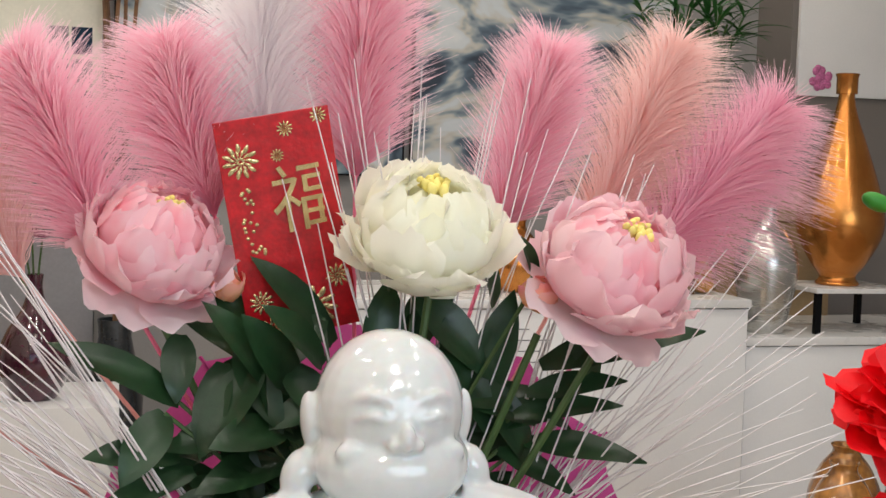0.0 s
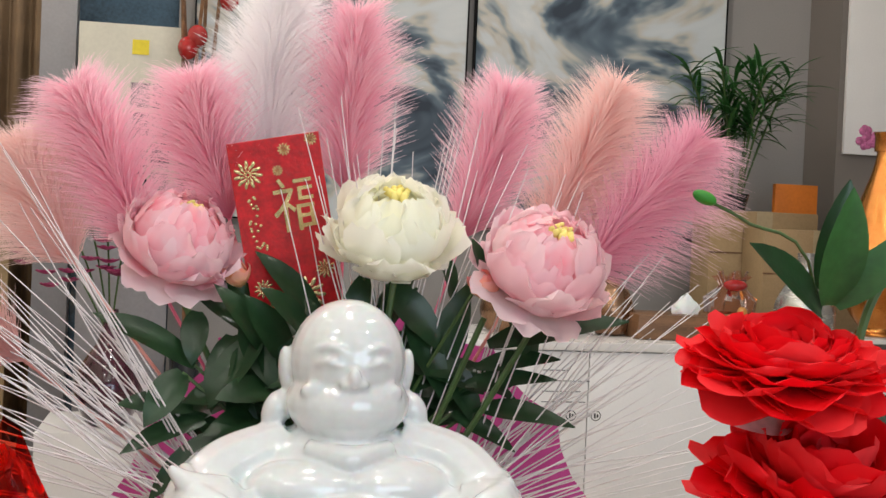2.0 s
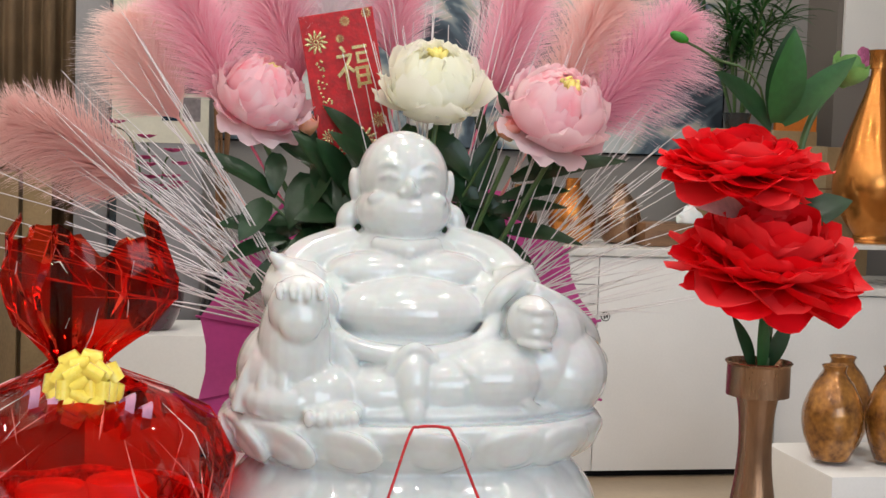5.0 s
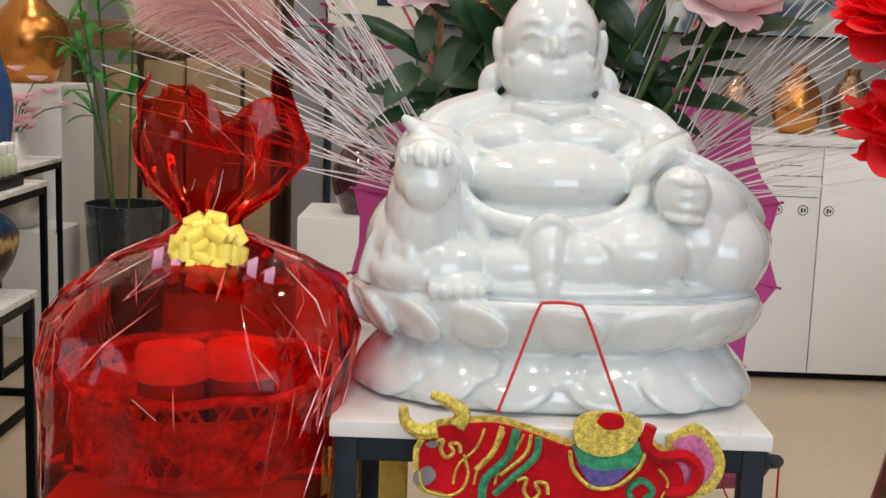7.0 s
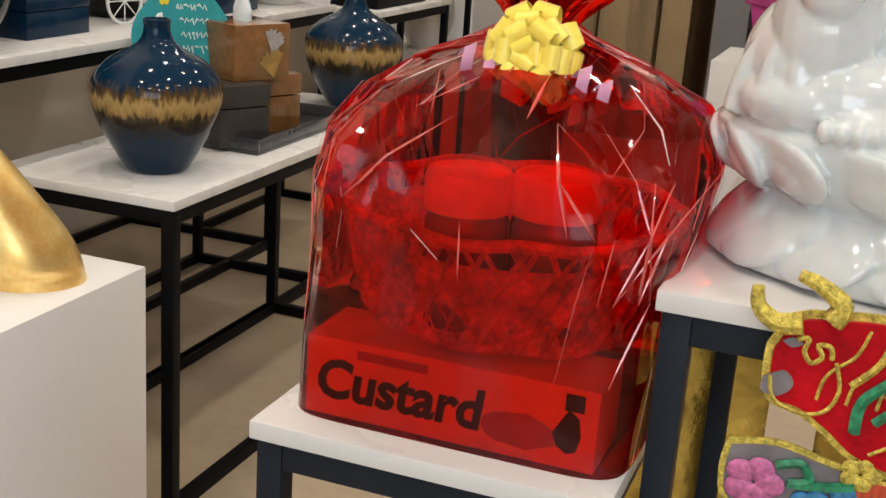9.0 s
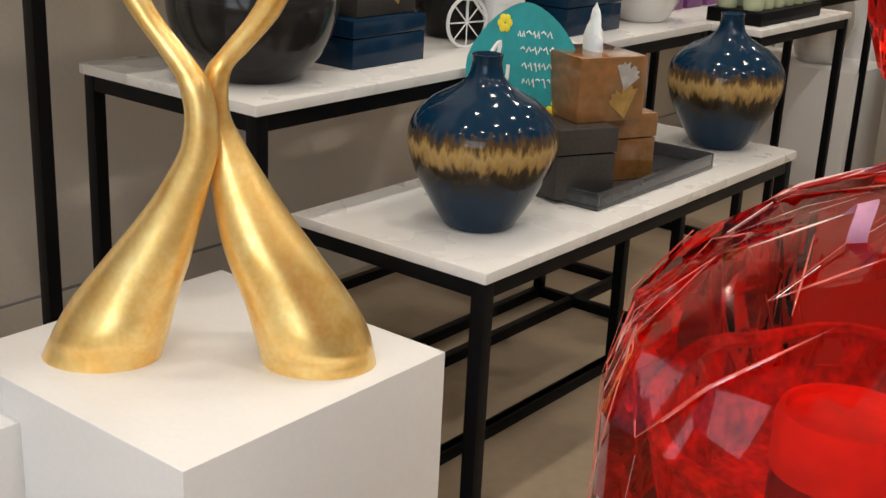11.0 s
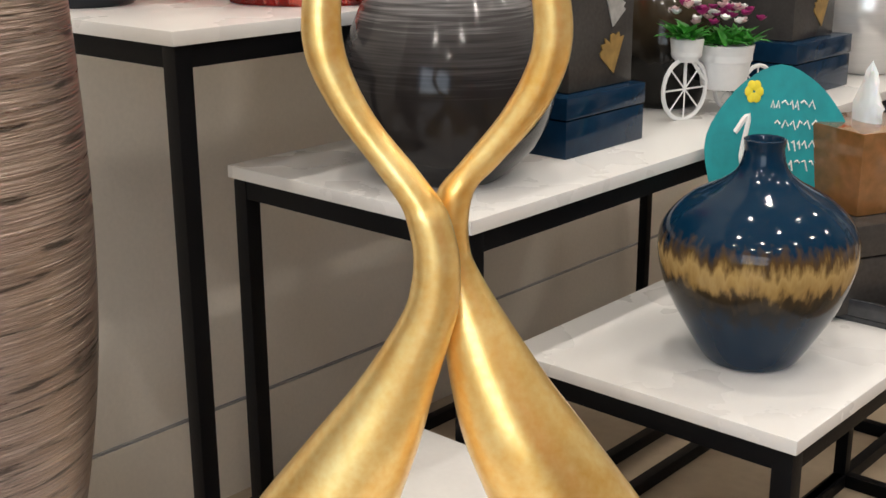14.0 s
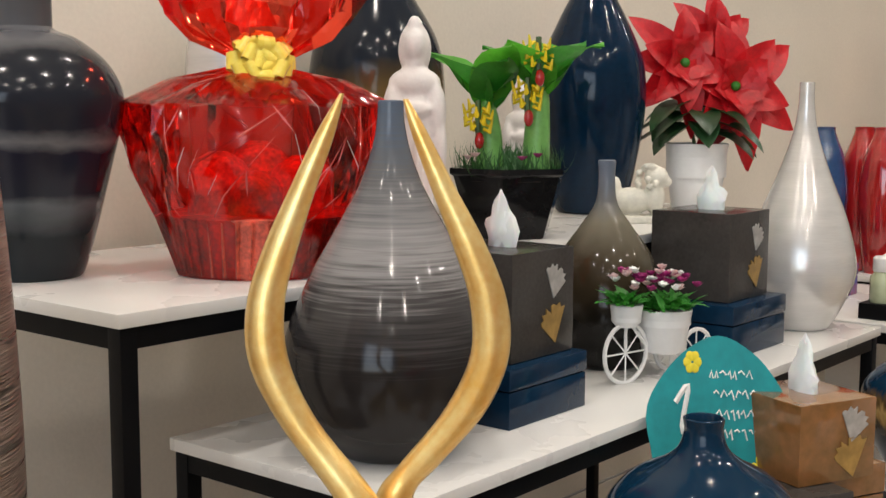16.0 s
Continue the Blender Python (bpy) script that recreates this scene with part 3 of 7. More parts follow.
# ---- leaves and petals ----
def blade(bm, base, direction, up, length, width, curl=0.3, n=7, fold=0.25, tip=0.0, wave=0.0):
    """A leaf or petal: a cupped, pointed strip that bends along its length."""
    d, u = Vector(direction).normalized(), Vector(up)
    s = d.cross(u).normalized()
    u = s.cross(d).normalized()
    rows, p = [], Vector(base)
    for i in range(n + 1):
        f = i / n
        w = width * (math.sin(math.pi * (0.06 + 0.94 * f) ** (0.85 + tip)) ** 0.8 if i < n else 0.03)
        a = curl * f
        dd = d * math.cos(a) - u * math.sin(a)
        uu = u * math.cos(a) + d * math.sin(a)
        rows.append([bm.verts.new(p + s * (w * q * 0.5) + uu * (abs(q) * fold * w * 0.5 + wave * width * math.sin(f * 9 + q * 2))) for q in (-1, -0.5, 0, 0.5, 1)])
        p = p + dd * (length / n)
    for a, b in zip(rows, rows[1:]):
        for k in range(4):
            bm.faces.new((a[k], a[k + 1], b[k + 1], b[k]))
    return bm


def leaf_material(name, color, vary=0.25, trans=0.25, rough=0.45):
    m = material(name, color, rough, vary=vary, scale=25, fine=160, bump=0.15)
    n, l = m.node_tree.nodes, m.node_tree.links
    b, out = n["Principled BSDF"], n["Material Output"]
    tr, mix = n.new("ShaderNodeBsdfTranslucent"), n.new("ShaderNodeMixShader")
    tr.inputs["Color"].default_value = (*[min(1, c * 1.3) for c in color], 1)
    mix.inputs[0].default_value = trans
    l.new(b.outputs[0], mix.inputs[1]), l.new(tr.outputs[0], mix.inputs[2]), l.new(mix.outputs[0], out.inputs["Surface"])
    return m


M_LEAF = leaf_material("dark green leaf", (0.020, 0.062, 0.022), rough=0.34)
M_LEAF_BRIGHT = leaf_material("bright green leaf", (0.05, 0.28, 0.03))
M_LEAF_MID = leaf_material("mid green leaf", (0.035, 0.13, 0.03))
M_STEM = material("green stem", (0.06, 0.12, 0.03), 0.5, vary=0.2, scale=30)


def petal(bm, c, az, el, size, cup, rng, width=1.0):
    """One broad rounded petal that leaves c and bends inwards, like part of a bowl."""
    ca, sa = math.cos(az), math.sin(az)
    out, side = Vector((ca, sa, 0)), Vector((-sa, ca, 0))
    n, k = 6, 7
    ph = rng.uniform(0, 6)
    rows, p, last = [], Vector(c), el
    for i in range(n + 1):
        f = i / n
        ang = el + cup * 1.15 * (f - 0.15)
        d = out * math.cos(ang) + Vector((0, 0, 1)) * math.sin(ang)
        nrm = Vector((0, 0, 1)) * math.cos(ang) - out * math.sin(ang)
        w = size * width * 1.12 * (0.22 + 0.78 * math.sin(math.pi * min(0.5, f * 0.72))) * math.sqrt(max(0.0, 1 - max(0.0, f - 0.45) ** 2 * 2.1))
        row = []
        for j in range(k):
            q = j / (k - 1) * 2 - 1
            edge = size * (0.035 * math.sin(ph + q * 4) + 0.028 * math.sin(ph * 2 + q * 9)) * f * f
            row.append(bm.verts.new(p + d * (edge - size * 0.20 * q * q * f * f) + side * (w * 0.5 * math.sin(q * 1.25) / 0.95) + nrm * (0.30 * w * q * q * (0.5 + cup * 0.6) + edge * 0.9)))
        rows.append(row)
        p = p + d * (size * 1.12 / n)
    for a, b in zip(rows, rows[1:]):
        for j in range(k - 1):
            bm.faces.new((a[j], a[j + 1], b[j + 1], b[j]))


def petal_material(name, inner, outer, core, radius, trans=0.3, spread=(0.70, 1.25)):
    """Petals shaded from the heart of the flower outwards, in the flower's own space."""
    m = leaf_material(name, outer, 0.1, trans, 0.6)
    n, l = m.node_tree.nodes, m.node_tree.links
    tc, ln, mr, rp = n.new("ShaderNodeTexCoord"), n.new("ShaderNodeVectorMath"), n.new("ShaderNodeMapRange"), n.new("ShaderNodeValToRGB")
    nz, ad = n.new("ShaderNodeTexNoise"), n.new("ShaderNodeMath")
    nz.inputs["Scale"].default_value = 35
    ln.operation, ad.operation = "LENGTH", "MULTIPLY_ADD"
    l.new(tc.outputs["Object"], ln.inputs[0]), l.new(tc.outputs["Object"], nz.inputs["Vector"])
    mr.inputs[1].default_value, mr.inputs[2].default_value = 0.0, radius
    l.new(ln.outputs["Value"], mr.inputs[0])
    ad.inputs[1].default_value = 0.5
    l.new(nz.outputs["Fac"], ad.inputs[0]), l.new(mr.outputs[0], ad.inputs[2])
    e = rp.color_ramp.elements
    e.new(0.5)
    for q, (p, c) in zip(e, ((0.45, core), (0.75, inner), (1.2, outer))):
        q.position, q.color = min(p, 1.0), (*c, 1)
    oi, hs, vr = n.new("ShaderNodeObjectInfo"), n.new("ShaderNodeHueSaturation"), n.new("ShaderNodeMapRange")
    vr.inputs[3].default_value, vr.inputs[4].default_value = spread
    l.new(oi.outputs["Random"], vr.inputs[0]), l.new(vr.outputs[0], hs.inputs["Saturation"]), l.new(rp.outputs[0], hs.inputs["Color"])
    l.new(ad.outputs[0], rp.inputs[0]), l.new(hs.outputs[0], n["Principled BSDF"].inputs["Base Color"])
    for q in n:
        if q.type == "BSDF_TRANSLUCENT":
            l.new(hs.outputs[0], q.inputs["Color"])
    return m


def peony(bm, r, rng, layers=((9, -0.35, 1.0, 0.35), (9, -0.02, 0.98, 0.6), (8, 0.35, 0.92, 0.8), (7, 0.70, 0.80, 0.95), (6, 1.05, 0.62, 1.0), (5, 1.3, 0.42, 0.9))):
    for cnt, el, size, cup in layers:
        off = rng.uniform(0, 6)
        for i in range(cnt):
            az = off + 2 * math.pi * i / cnt + rng.uniform(-0.15, 0.15)
            petal(bm, Vector((math.cos(az), math.sin(az), 0)) * r * 0.06, az, el + rng.uniform(-0.15, 0.15), r * size * rng.uniform(0.92, 1.08), cup, rng, 1.05)
    return bm


# red hamper on the tall table, planter, figurines, poinsettia, bicycle
def film_material(name, color, gloss=0.08, ior=1.36):
    """Thin coloured film: it tints what is behind it and shines at its creases."""
    m = bpy.data.materials.new(name)
    m.use_nodes = True
    n, l = m.node_tree.nodes, m.node_tree.links
    n.remove(n["Principled BSDF"])
    tr, gl, mix, fr = n.new("ShaderNodeBsdfTransparent"), n.new("ShaderNodeBsdfGlossy"), n.new("ShaderNodeMixShader"), n.new("ShaderNodeFresnel")
    bp, nz, vo, tc, mp = n.new("ShaderNodeBump"), n.new("ShaderNodeTexNoise"), n.new("ShaderNodeTexVoronoi"), n.new("ShaderNodeTexCoord"), n.new("ShaderNodeMapping")
    tr.inputs["Color"].default_value = (*color, 1)
    gl.inputs["Roughness"].default_value, gl.inputs["Color"].default_value = gloss, (1.0, 0.82, 0.80, 1)
    fr.inputs["IOR"].default_value = ior
    nz.inputs["Scale"].default_value, nz.inputs["Detail"].default_value = 9, 2
    mp.inputs["Scale"].default_value, mp.inputs["Rotation"].default_value = (1, 1, 0.45), (0.3, 0.35, 0)
    vo.inputs["Scale"].default_value = 24
    wob = n.new("ShaderNodeMix")
    wob.data_type, wob.blend_type = "RGBA", "ADD"
    wob.inputs["Factor"].default_value = 0.06
    l.new(tc.outputs["Object"], mp.inputs[0]), l.new(mp.outputs[0], nz.inputs["Vector"])
    l.new(mp.outputs[0], wob.inputs["A"]), l.new(nz.outputs["Color"], wob.inputs["B"]), l.new(wob.outputs["Result"], vo.inputs["Vector"])
    bp.inputs["Strength"].default_value, bp.inputs["Distance"].default_value = 0.55, 0.012
    # every cell of the crumple is a small plane with a tilt of its own
    off, tilt, dot = n.new("ShaderNodeVectorMath"), n.new("ShaderNodeVectorMath"), n.new("ShaderNodeVectorMath")
    off.operation, tilt.operation, dot.operation = "SUBTRACT", "SUBTRACT", "DOT_PRODUCT"
    tilt.inputs[1].default_value = (0.5, 0.5, 0.5)
    l.new(wob.outputs["Result"], off.inputs[0]), l.new(vo.outputs["Position"], off.inputs[1]), l.new(vo.outputs["Color"], tilt.inputs[0])
    l.new(off.outputs[0], dot.inputs[0]), l.new(tilt.outputs[0], dot.inputs[1])
    gain = n.new("ShaderNodeMath")
    gain.operation = "MULTIPLY"
    gain.inputs[1].default_value = 80.0
    l.new(dot.outputs["Value"], gain.inputs[0])
    l.new(gain.outputs[0], bp.inputs["Height"]), l.new(bp.outputs[0], gl.inputs["Normal"]), l.new(bp.outputs[0], fr.inputs["Normal"])
    l.new(fr.outputs[0], mix.inputs[0]), l.new(tr.outputs[0], mix.inputs[1]), l.new(gl.outputs[0], mix.inputs[2])
    l.new(mix.outputs[0], n["Material Output"].inputs["Surface"])
    return m


M_FILM = film_material("red film", (0.88, 0.085, 0.038), 0.04)
M_FILM_LIGHT = film_material("bright red film", (0.95, 0.10, 0.05), 0.10, 1.55)
M_BOW = material("yellow satin ribbon", (0.95, 0.76, 0.13), 0.26, vary=0.25, scale=40, fine=200, sheen=0.3, second=(0.92, 0.66, 0.06))
M_PINKRIB = material("pink curled ribbon", (0.62, 0.30, 0.45), 0.30, vary=0.2, scale=60)
M_REDCARD = material("orange-red card", (1.0, 0.80, 0.36), 0.45, vary=0.08, scale=30)
M_BASKET = material("red woven plastic", (0.92, 0.16, 0.10), 0.4, vary=0.35, scale=50, fine=200, bump=0.8, bump_scale=110)
M_REDLID = material("red jar lid", (0.95, 0.40, 0.24), 0.35, vary=0.1, scale=40)
M_JAR = material("red tinted jar", (0.30, 0.03, 0.025), 0.12, vary=0.3, scale=30, coat=0.4)


def film_bag(rows, seg, seed, pleat, power=2.0, boxy=False, lobes=0.0):
    """A gathered bag: rows of (half width, half depth, height, pleat depth, centre x, centre y); squarish below, pleated at the neck."""
    rng = random.Random(seed)
    loops = []
    ph = [rng.uniform(0, 6.28) for _ in range(8)]
    for k, (a, b, z, pl, cx, cy) in enumerate(rows):
        lp, up = [], max(0.0, (k - len(rows) + 5) / 4)
        for i in range(seg):
            t = 2 * math.pi * i / seg
            c, s = math.cos(t), math.sin(t)
            f = min(1.0, z / pleat)
            pw = 9.0 + (power - 9.0) * f if boxy else power
            e = 2 / (pw if z < pleat else 2.0 + (pw - 2.0) * max(0.0, 1 - (z - pleat) / 0.06))
            x, y = math.copysign(abs(c) ** e, c), math.copysign(abs(s) ** e, s)
            g = 1 + pl * (0.6 * math.sin(7 * t + ph[0] + 0.25 * k) + 0.5 * math.sin(12 * t + ph[1]) + 0.35 * math.sin(19 * t + ph[2] - 0.2 * k) + rng.uniform(-0.45, 0.45))
            lp.append((cx + a * x * g, cy + b * y * g, z + 0.012 * pl * 10 * math.sin(5 * t + ph[3] + k) * (0.3 if k else 0) + (lobes * up * up * (0.7 * math.sin(2 * t + 2.2) + 0.6 * math.sin(5 * t + ph[4]) + 0.35 * math.sin(9 * t + ph[5])) if lobes else 0.0)))
        loops.append(lp)
    bm = rings(bmesh.new(), loops, cap0=True, cap1=False)
    bmesh.ops.triangulate(bm, faces=[f for f in bm.faces if len(f.verts) == 4])
    return bm


M_FOLD = material("doubled red film", (0.78, 0.10, 0.08), 0.10, vary=0.25, scale=50, coat=1.0, ior=1.7)
# pale pink on red film: the highlight is in the base colour
M_CREASE_GLINT = material("pale painted glint", (1.0, 0.62, 0.58), 0.18, vary=0.2, scale=60, ior=1.7)


def film_glints(parent, bm, seg, first, last, count, seed):
    """Thin pale lines along the film between its rows: highlights on its folds, put in as colour."""
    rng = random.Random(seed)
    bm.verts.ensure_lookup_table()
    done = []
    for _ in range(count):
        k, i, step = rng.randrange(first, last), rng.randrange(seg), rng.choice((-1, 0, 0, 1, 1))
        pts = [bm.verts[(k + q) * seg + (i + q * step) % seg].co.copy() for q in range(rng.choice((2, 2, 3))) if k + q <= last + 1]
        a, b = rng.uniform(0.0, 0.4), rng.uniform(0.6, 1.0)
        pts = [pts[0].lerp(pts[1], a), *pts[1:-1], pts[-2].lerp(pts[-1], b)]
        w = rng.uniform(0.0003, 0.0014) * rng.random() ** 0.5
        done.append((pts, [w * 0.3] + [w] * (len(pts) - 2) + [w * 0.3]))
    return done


def film_folds(bm, seg, first, last, count, seed):
    """Lens-shaped glossy folds, standing a little out of the film, that run outwards from the gathered neck."""
    rng = random.Random(seed)
    bm.verts.ensure_lookup_table()
    out = []
    for _ in range(count):
        i, step, k0 = rng.randrange(seg), rng.choice((-2, -1, -1, 0, 1, 1, 2, 3)), rng.randrange(first, last)
        rows_ = [bm.verts[(k0 + q) * seg + (i + q * step) % seg].co.copy() for q in range(min(rng.choice((2, 2, 3)), last - k0 + 1))]
        if len(rows_) < 2:
            continue
        pts = [rows_[0].lerp(rows_[1], q / 9) for q in range(10)] if len(rows_) < 3 else [rows_[0].lerp(rows_[1], q / 5) for q in range(5)] + [rows_[1].lerp(rows_[2], q / 4) for q in range(5)]
        w = rng.uniform(0.0003, 0.0013)
        fold, last_pair = bmesh.new(), None
        for q, p in enumerate(pts):
            d = (pts[min(9, q + 1)] - pts[max(0, q - 1)]).normalized()
            o = Vector((p.x, p.y, 0.02)).normalized()
            sd = d.cross(o).normalized() * w * math.sin(math.pi * (0.04 + 0.92 * q / 9))
            row = [fold.verts.new(p + sd * u + o * (0.0015 + w * 0.5 * (1 - u * u))) for u in (-1, 0, 1)]
            if last_pair:
                for u in range(2):
                    fold.faces.new((last_pair[u], last_pair[u + 1], row[u + 1], row[u]))
            last_pair = row
        out.append(fold)
    return out


def bow(parent, c, r, seed, mat=M_BOW, face=(0, -1, 0.1), name="bow"):
    """A pompom bow of looped ribbon; each loop is a piece of its own."""
    rng = random.Random(seed)
    f = Vector(face).normalized()
    s = f.cross(Vector((0, 0, 1))).normalized()
    u = s.cross(f)
    c = Vector(c)
    core = part(name, ellipsoid(bmesh.new(), c, (r * 0.3,) * 3, u=12, v=8), mat, parent, "yellow satin pompom bow")
    for cnt, lift, size in ((8, 0.02, 1.0), (7, 0.42, 0.95), (6, 0.80, 0.86), (3, 1.2, 0.66)):
        off = rng.uniform(0, 6)
        for i in range(cnt):
            a = off + 2 * math.pi * i / cnt + rng.uniform(-0.12, 0.12)
            radial = s * math.cos(a) + u * math.sin(a)
            d = (radial * math.cos(lift) + f * math.sin(lift)).normalized()
            nrm = (f * math.cos(lift) - radial * math.sin(lift)).normalized()
            side = d.cross(nrm)
            L, w, h = r * 1.08 * size * rng.uniform(0.92, 1.08), r * 0.29, r * 0.30
            bm = bmesh.new()
            vs = []
            for k in range(13):
                t = 2 * math.pi * k / 12
                x, y = 0.5 - 0.5 * math.cos(t), math.sin(t)
                p = c + d * (L * x) + nrm * (h * y * (0.25 + 0.75 * x))
                ww = w * (0.35 + 0.75 * math.sin(math.pi * min(1.0, 0.15 + x * 0.62)))
                vs.append((bm.verts.new(p - side * ww), bm.verts.new(p + side * ww)))
            for p, q in zip(vs, vs[1:]):
                bm.faces.new((p[0], p[1], q[1], q[0]))
            part("loop", bm, mat, core, angle=80)
    return core


def hamper_far():
    t = thing("gift_hamper", "gift hamper in bright red film with a yellow bow", "gift hamper", spot(-1.288, 1.190, Z_H, 0, 0, 40))
    basket = part("basket", lathe([(0.088, 0.0), (0.091, 0.004), (0.104, 0.060), (0.108, 0.066), (0.102, 0.068)], 40), M_BASKET, t, "low red basket")
    for k in range(40):
        a = 2 * math.pi * k / 40
        part("strip", tube([(0.093 * math.cos(a), 0.093 * math.sin(a), 0.004), (0.107 * math.cos(a + 0.05), 0.107 * math.sin(a + 0.05), 0.064)], 0.004, 4, flat=0.5), M_BASKET, basket)
    for dx, dy, r, h in ((-0.045, -0.02, 0.034, 0.125), (0.045, 0.0, 0.036, 0.12), (0.0, -0.05, 0.03, 0.105), (-0.01, 0.045, 0.034, 0.135)):
        part("packet", lathe([(r, 0.05), (r, h - 0.01), (r * 0.8, h), (r * 0.3, h + 0.01)], 20, at=(dx, dy, 0)), M_BASKET, t)
    rows = [(0.092, 0.088, 0.001, 0.01, 0, 0), (0.112, 0.104, 0.064, 0.025, 0, 0), (0.124, 0.112, 0.092, 0.045, 0, 0), (0.134, 0.118, 0.122, 0.05, 0, 0), (0.143, 0.124, 0.155, 0.06, -0.004, 0), (0.145, 0.116, 0.186, 0.07, -0.006, 0), (0.092, 0.074, 0.212, 0.10, -0.004, 0),
            (0.020, 0.018, 0.228, 0.14, 0, 0), (0.030, 0.022, 0.240, 0.14, 0, 0), (0.070, 0.042, 0.258, 0.14, 0, 0), (0.100, 0.054, 0.282, 0.14, 0, 0), (0.108, 0.06, 0.320, 0.16, 0, 0)]
    bag = film_bag(rows, 56, 3, 0.12, 2.6, lobes=0.018)
    folds = film_glints(t, bag, 56, 0, 8, 40, 5)
    shiny = film_folds(bag, 56, 1, 6, 90, 31)
    wrap = part("film_wrap", bag, M_FILM_LIGHT, t, "crinkled red film", angle=20)
    # streaks of glare on the film, laid on as pale tubes
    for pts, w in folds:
        part("glint_line", tube(pts, w, 4), M_CREASE_GLINT, wrap)
    for fold in shiny:
        part("fold", fold, M_FOLD, wrap)
    bow(t, (0.005, -0.030, 0.230), 0.036, 6, face=(0.4, -1, 0.2))


hamper_far()

M_HEXPOT = material("black glazed pot", (0.008, 0.008, 0.009), 0.08, vary=0.2, scale=10, coat=0.0, ior=1.33)
M_SOIL = material("dark soil", (0.03, 0.02, 0.012), 0.9, vary=0.3, scale=60, bump=0.6)
M_BANANA = material("yellow plastic fruit", (0.80, 0.60, 0.01), 0.4, vary=0.15, scale=50)
M_LEAF_LIME = leaf_material("lime green leaf", (0.10, 0.42, 0.03), trans=0.35)
M_MAGENTA = leaf_material("magenta petal", (0.35, 0.02, 0.16), trans=0.2)
M_PALEPETAL = leaf_material("pale pink petal", (0.75, 0.55, 0.55), trans=0.25)


def planter():
    t = thing("planter", "black hexagonal planter with artificial banana plants and grass", "planter", spot(-1.294, 1.640, Z_H))
    part("pot", lathe([(0.058, 0), (0.060, 0.003), (0.086, 0.088), (0.092, 0.092), (0.092, 0.100), (0.080, 0.100), (0.076, 0.085)], 6), M_HEXPOT, t, "black glazed hexagonal pot", smooth=False)
    part("soil", lathe([(0.076, 0.082), (0.05, 0.092), (0.002, 0.096)], 16, cap0=False), M_SOIL, t)
    rng = random.Random(8)
    bm = bmesh.new()
    for i in range(420):
        a, r = rng.uniform(0, 6.28), 0.078 * math.sqrt(rng.random())
        blade(bm, (r * math.cos(a), r * math.sin(a), 0.088), (rng.gauss(0, 0.35), rng.gauss(0, 0.35), 1), (math.cos(a), math.sin(a), 0.1), rng.uniform(0.02, 0.055), 0.0022, 0.6, 3)
    tagged(part("grass", bm, M_LEAF_MID, t), kind="stuff")
    for x, y, h in ((-0.02, -0.02, 0.135), (0.034, 0.015, 0.165)):
        part("stalk", tube(spline([(x, y, 0.085), (x * 1.1, y, 0.085 + h * 0.5), (x * 1.3, y, 0.085 + h * 0.8)], 8), [0.021, 0.020, 0.019, 0.018, 0.016, 0.014, 0.011, 0.008], 12), material("banana stalk", (0.20, 0.48, 0.12), 0.4, vary=0.2, scale=30), t, "pale green stalk")
        for k in range(6):
            a = k * 1.25 + x * 30
            bm = bmesh.new()
            blade(bm, (x * 1.3, y, 0.085 + h * 0.72), (math.cos(a), math.sin(a), 1.7), (-math.cos(a), -math.sin(a), 1), rng.uniform(0.11, 0.15), 0.070, 0.9, 9, 0.15, wave=0.05)
            part("leaf", bm, M_LEAF_LIME if k % 2 else M_LEAF_BRIGHT, t)
        for q, (dx, dz) in enumerate(((0.010, 0.02), (0.028, 0.075)) if x > 0 else ((0.005, 0.005),)):
            bunch = part("fruit_stem", tube([(x + dx, y - 0.035, 0.085 + h * 0.55 + dz - 0.02), (x + dx, y - 0.035, 0.085 + h * 0.55 + dz + 0.03)], 0.004, 6), M_STEM, t, "small yellow bananas")
            for k in range(16):
                bm, a = bmesh.new(), k * 2.4
                p = Vector((x + dx + 0.010 * math.cos(a), y - 0.035 + 0.008 * math.sin(a), 0.085 + h * 0.55 + dz + 0.0022 * k - 0.01))
                tube([p, p + Vector((0.010 * math.cos(a), 0.008 * math.sin(a), -0.004)), p + Vector((0.013 * math.cos(a), 0.011 * math.sin(a), 0.009))], [0.0025, 0.0036, 0.0012], 6, bm)
                part("banana", bm, M_BANANA, bunch)
            bm = ellipsoid(bmesh.new(), (x + dx + 0.004, y - 0.037, 0.085 + h * 0.55 + dz - 0.026), (0.007, 0.007, 0.012), u=12, v=8)
            part("blossom", bm, M_RED_LAC, t)
    for k, (x, y, mt) in enumerate(((0.058, -0.05, M_MAGENTA), (0.07, -0.03, M_MAGENTA), (-0.02, -0.07, M_PALEPETAL), (-0.005, -0.074, M_PALEPETAL))):
        bm = bmesh.new()
        for q in range(7):
            petal(bm, Vector((x, y, 0.112 + 0.004 * (k % 2))), q * 0.9, 0.5, 0.009, 0.6, rng)
        part("small_flower", bm, mt, t)


planter()

M_CREAM = material("cream stone", (0.72, 0.69, 0.60), 0.45, vary=0.08, scale=40, fine=200, bump=0.3)
M_BISQUE = material("white bisque", (0.74, 0.70, 0.68), 0.6, vary=0.05, scale=40, fine=200, bump=0.2)


def soft(ob, voxel, smooth=3):
    r = ob.modifiers.new("merge", "REMESH")
    r.mode, r.voxel_size, r.use_smooth_shade = "VOXEL", voxel, True
    s = ob.modifiers.new("soften", "SMOOTH")
    s.factor, s.iterations = 0.5, smooth
    return ob


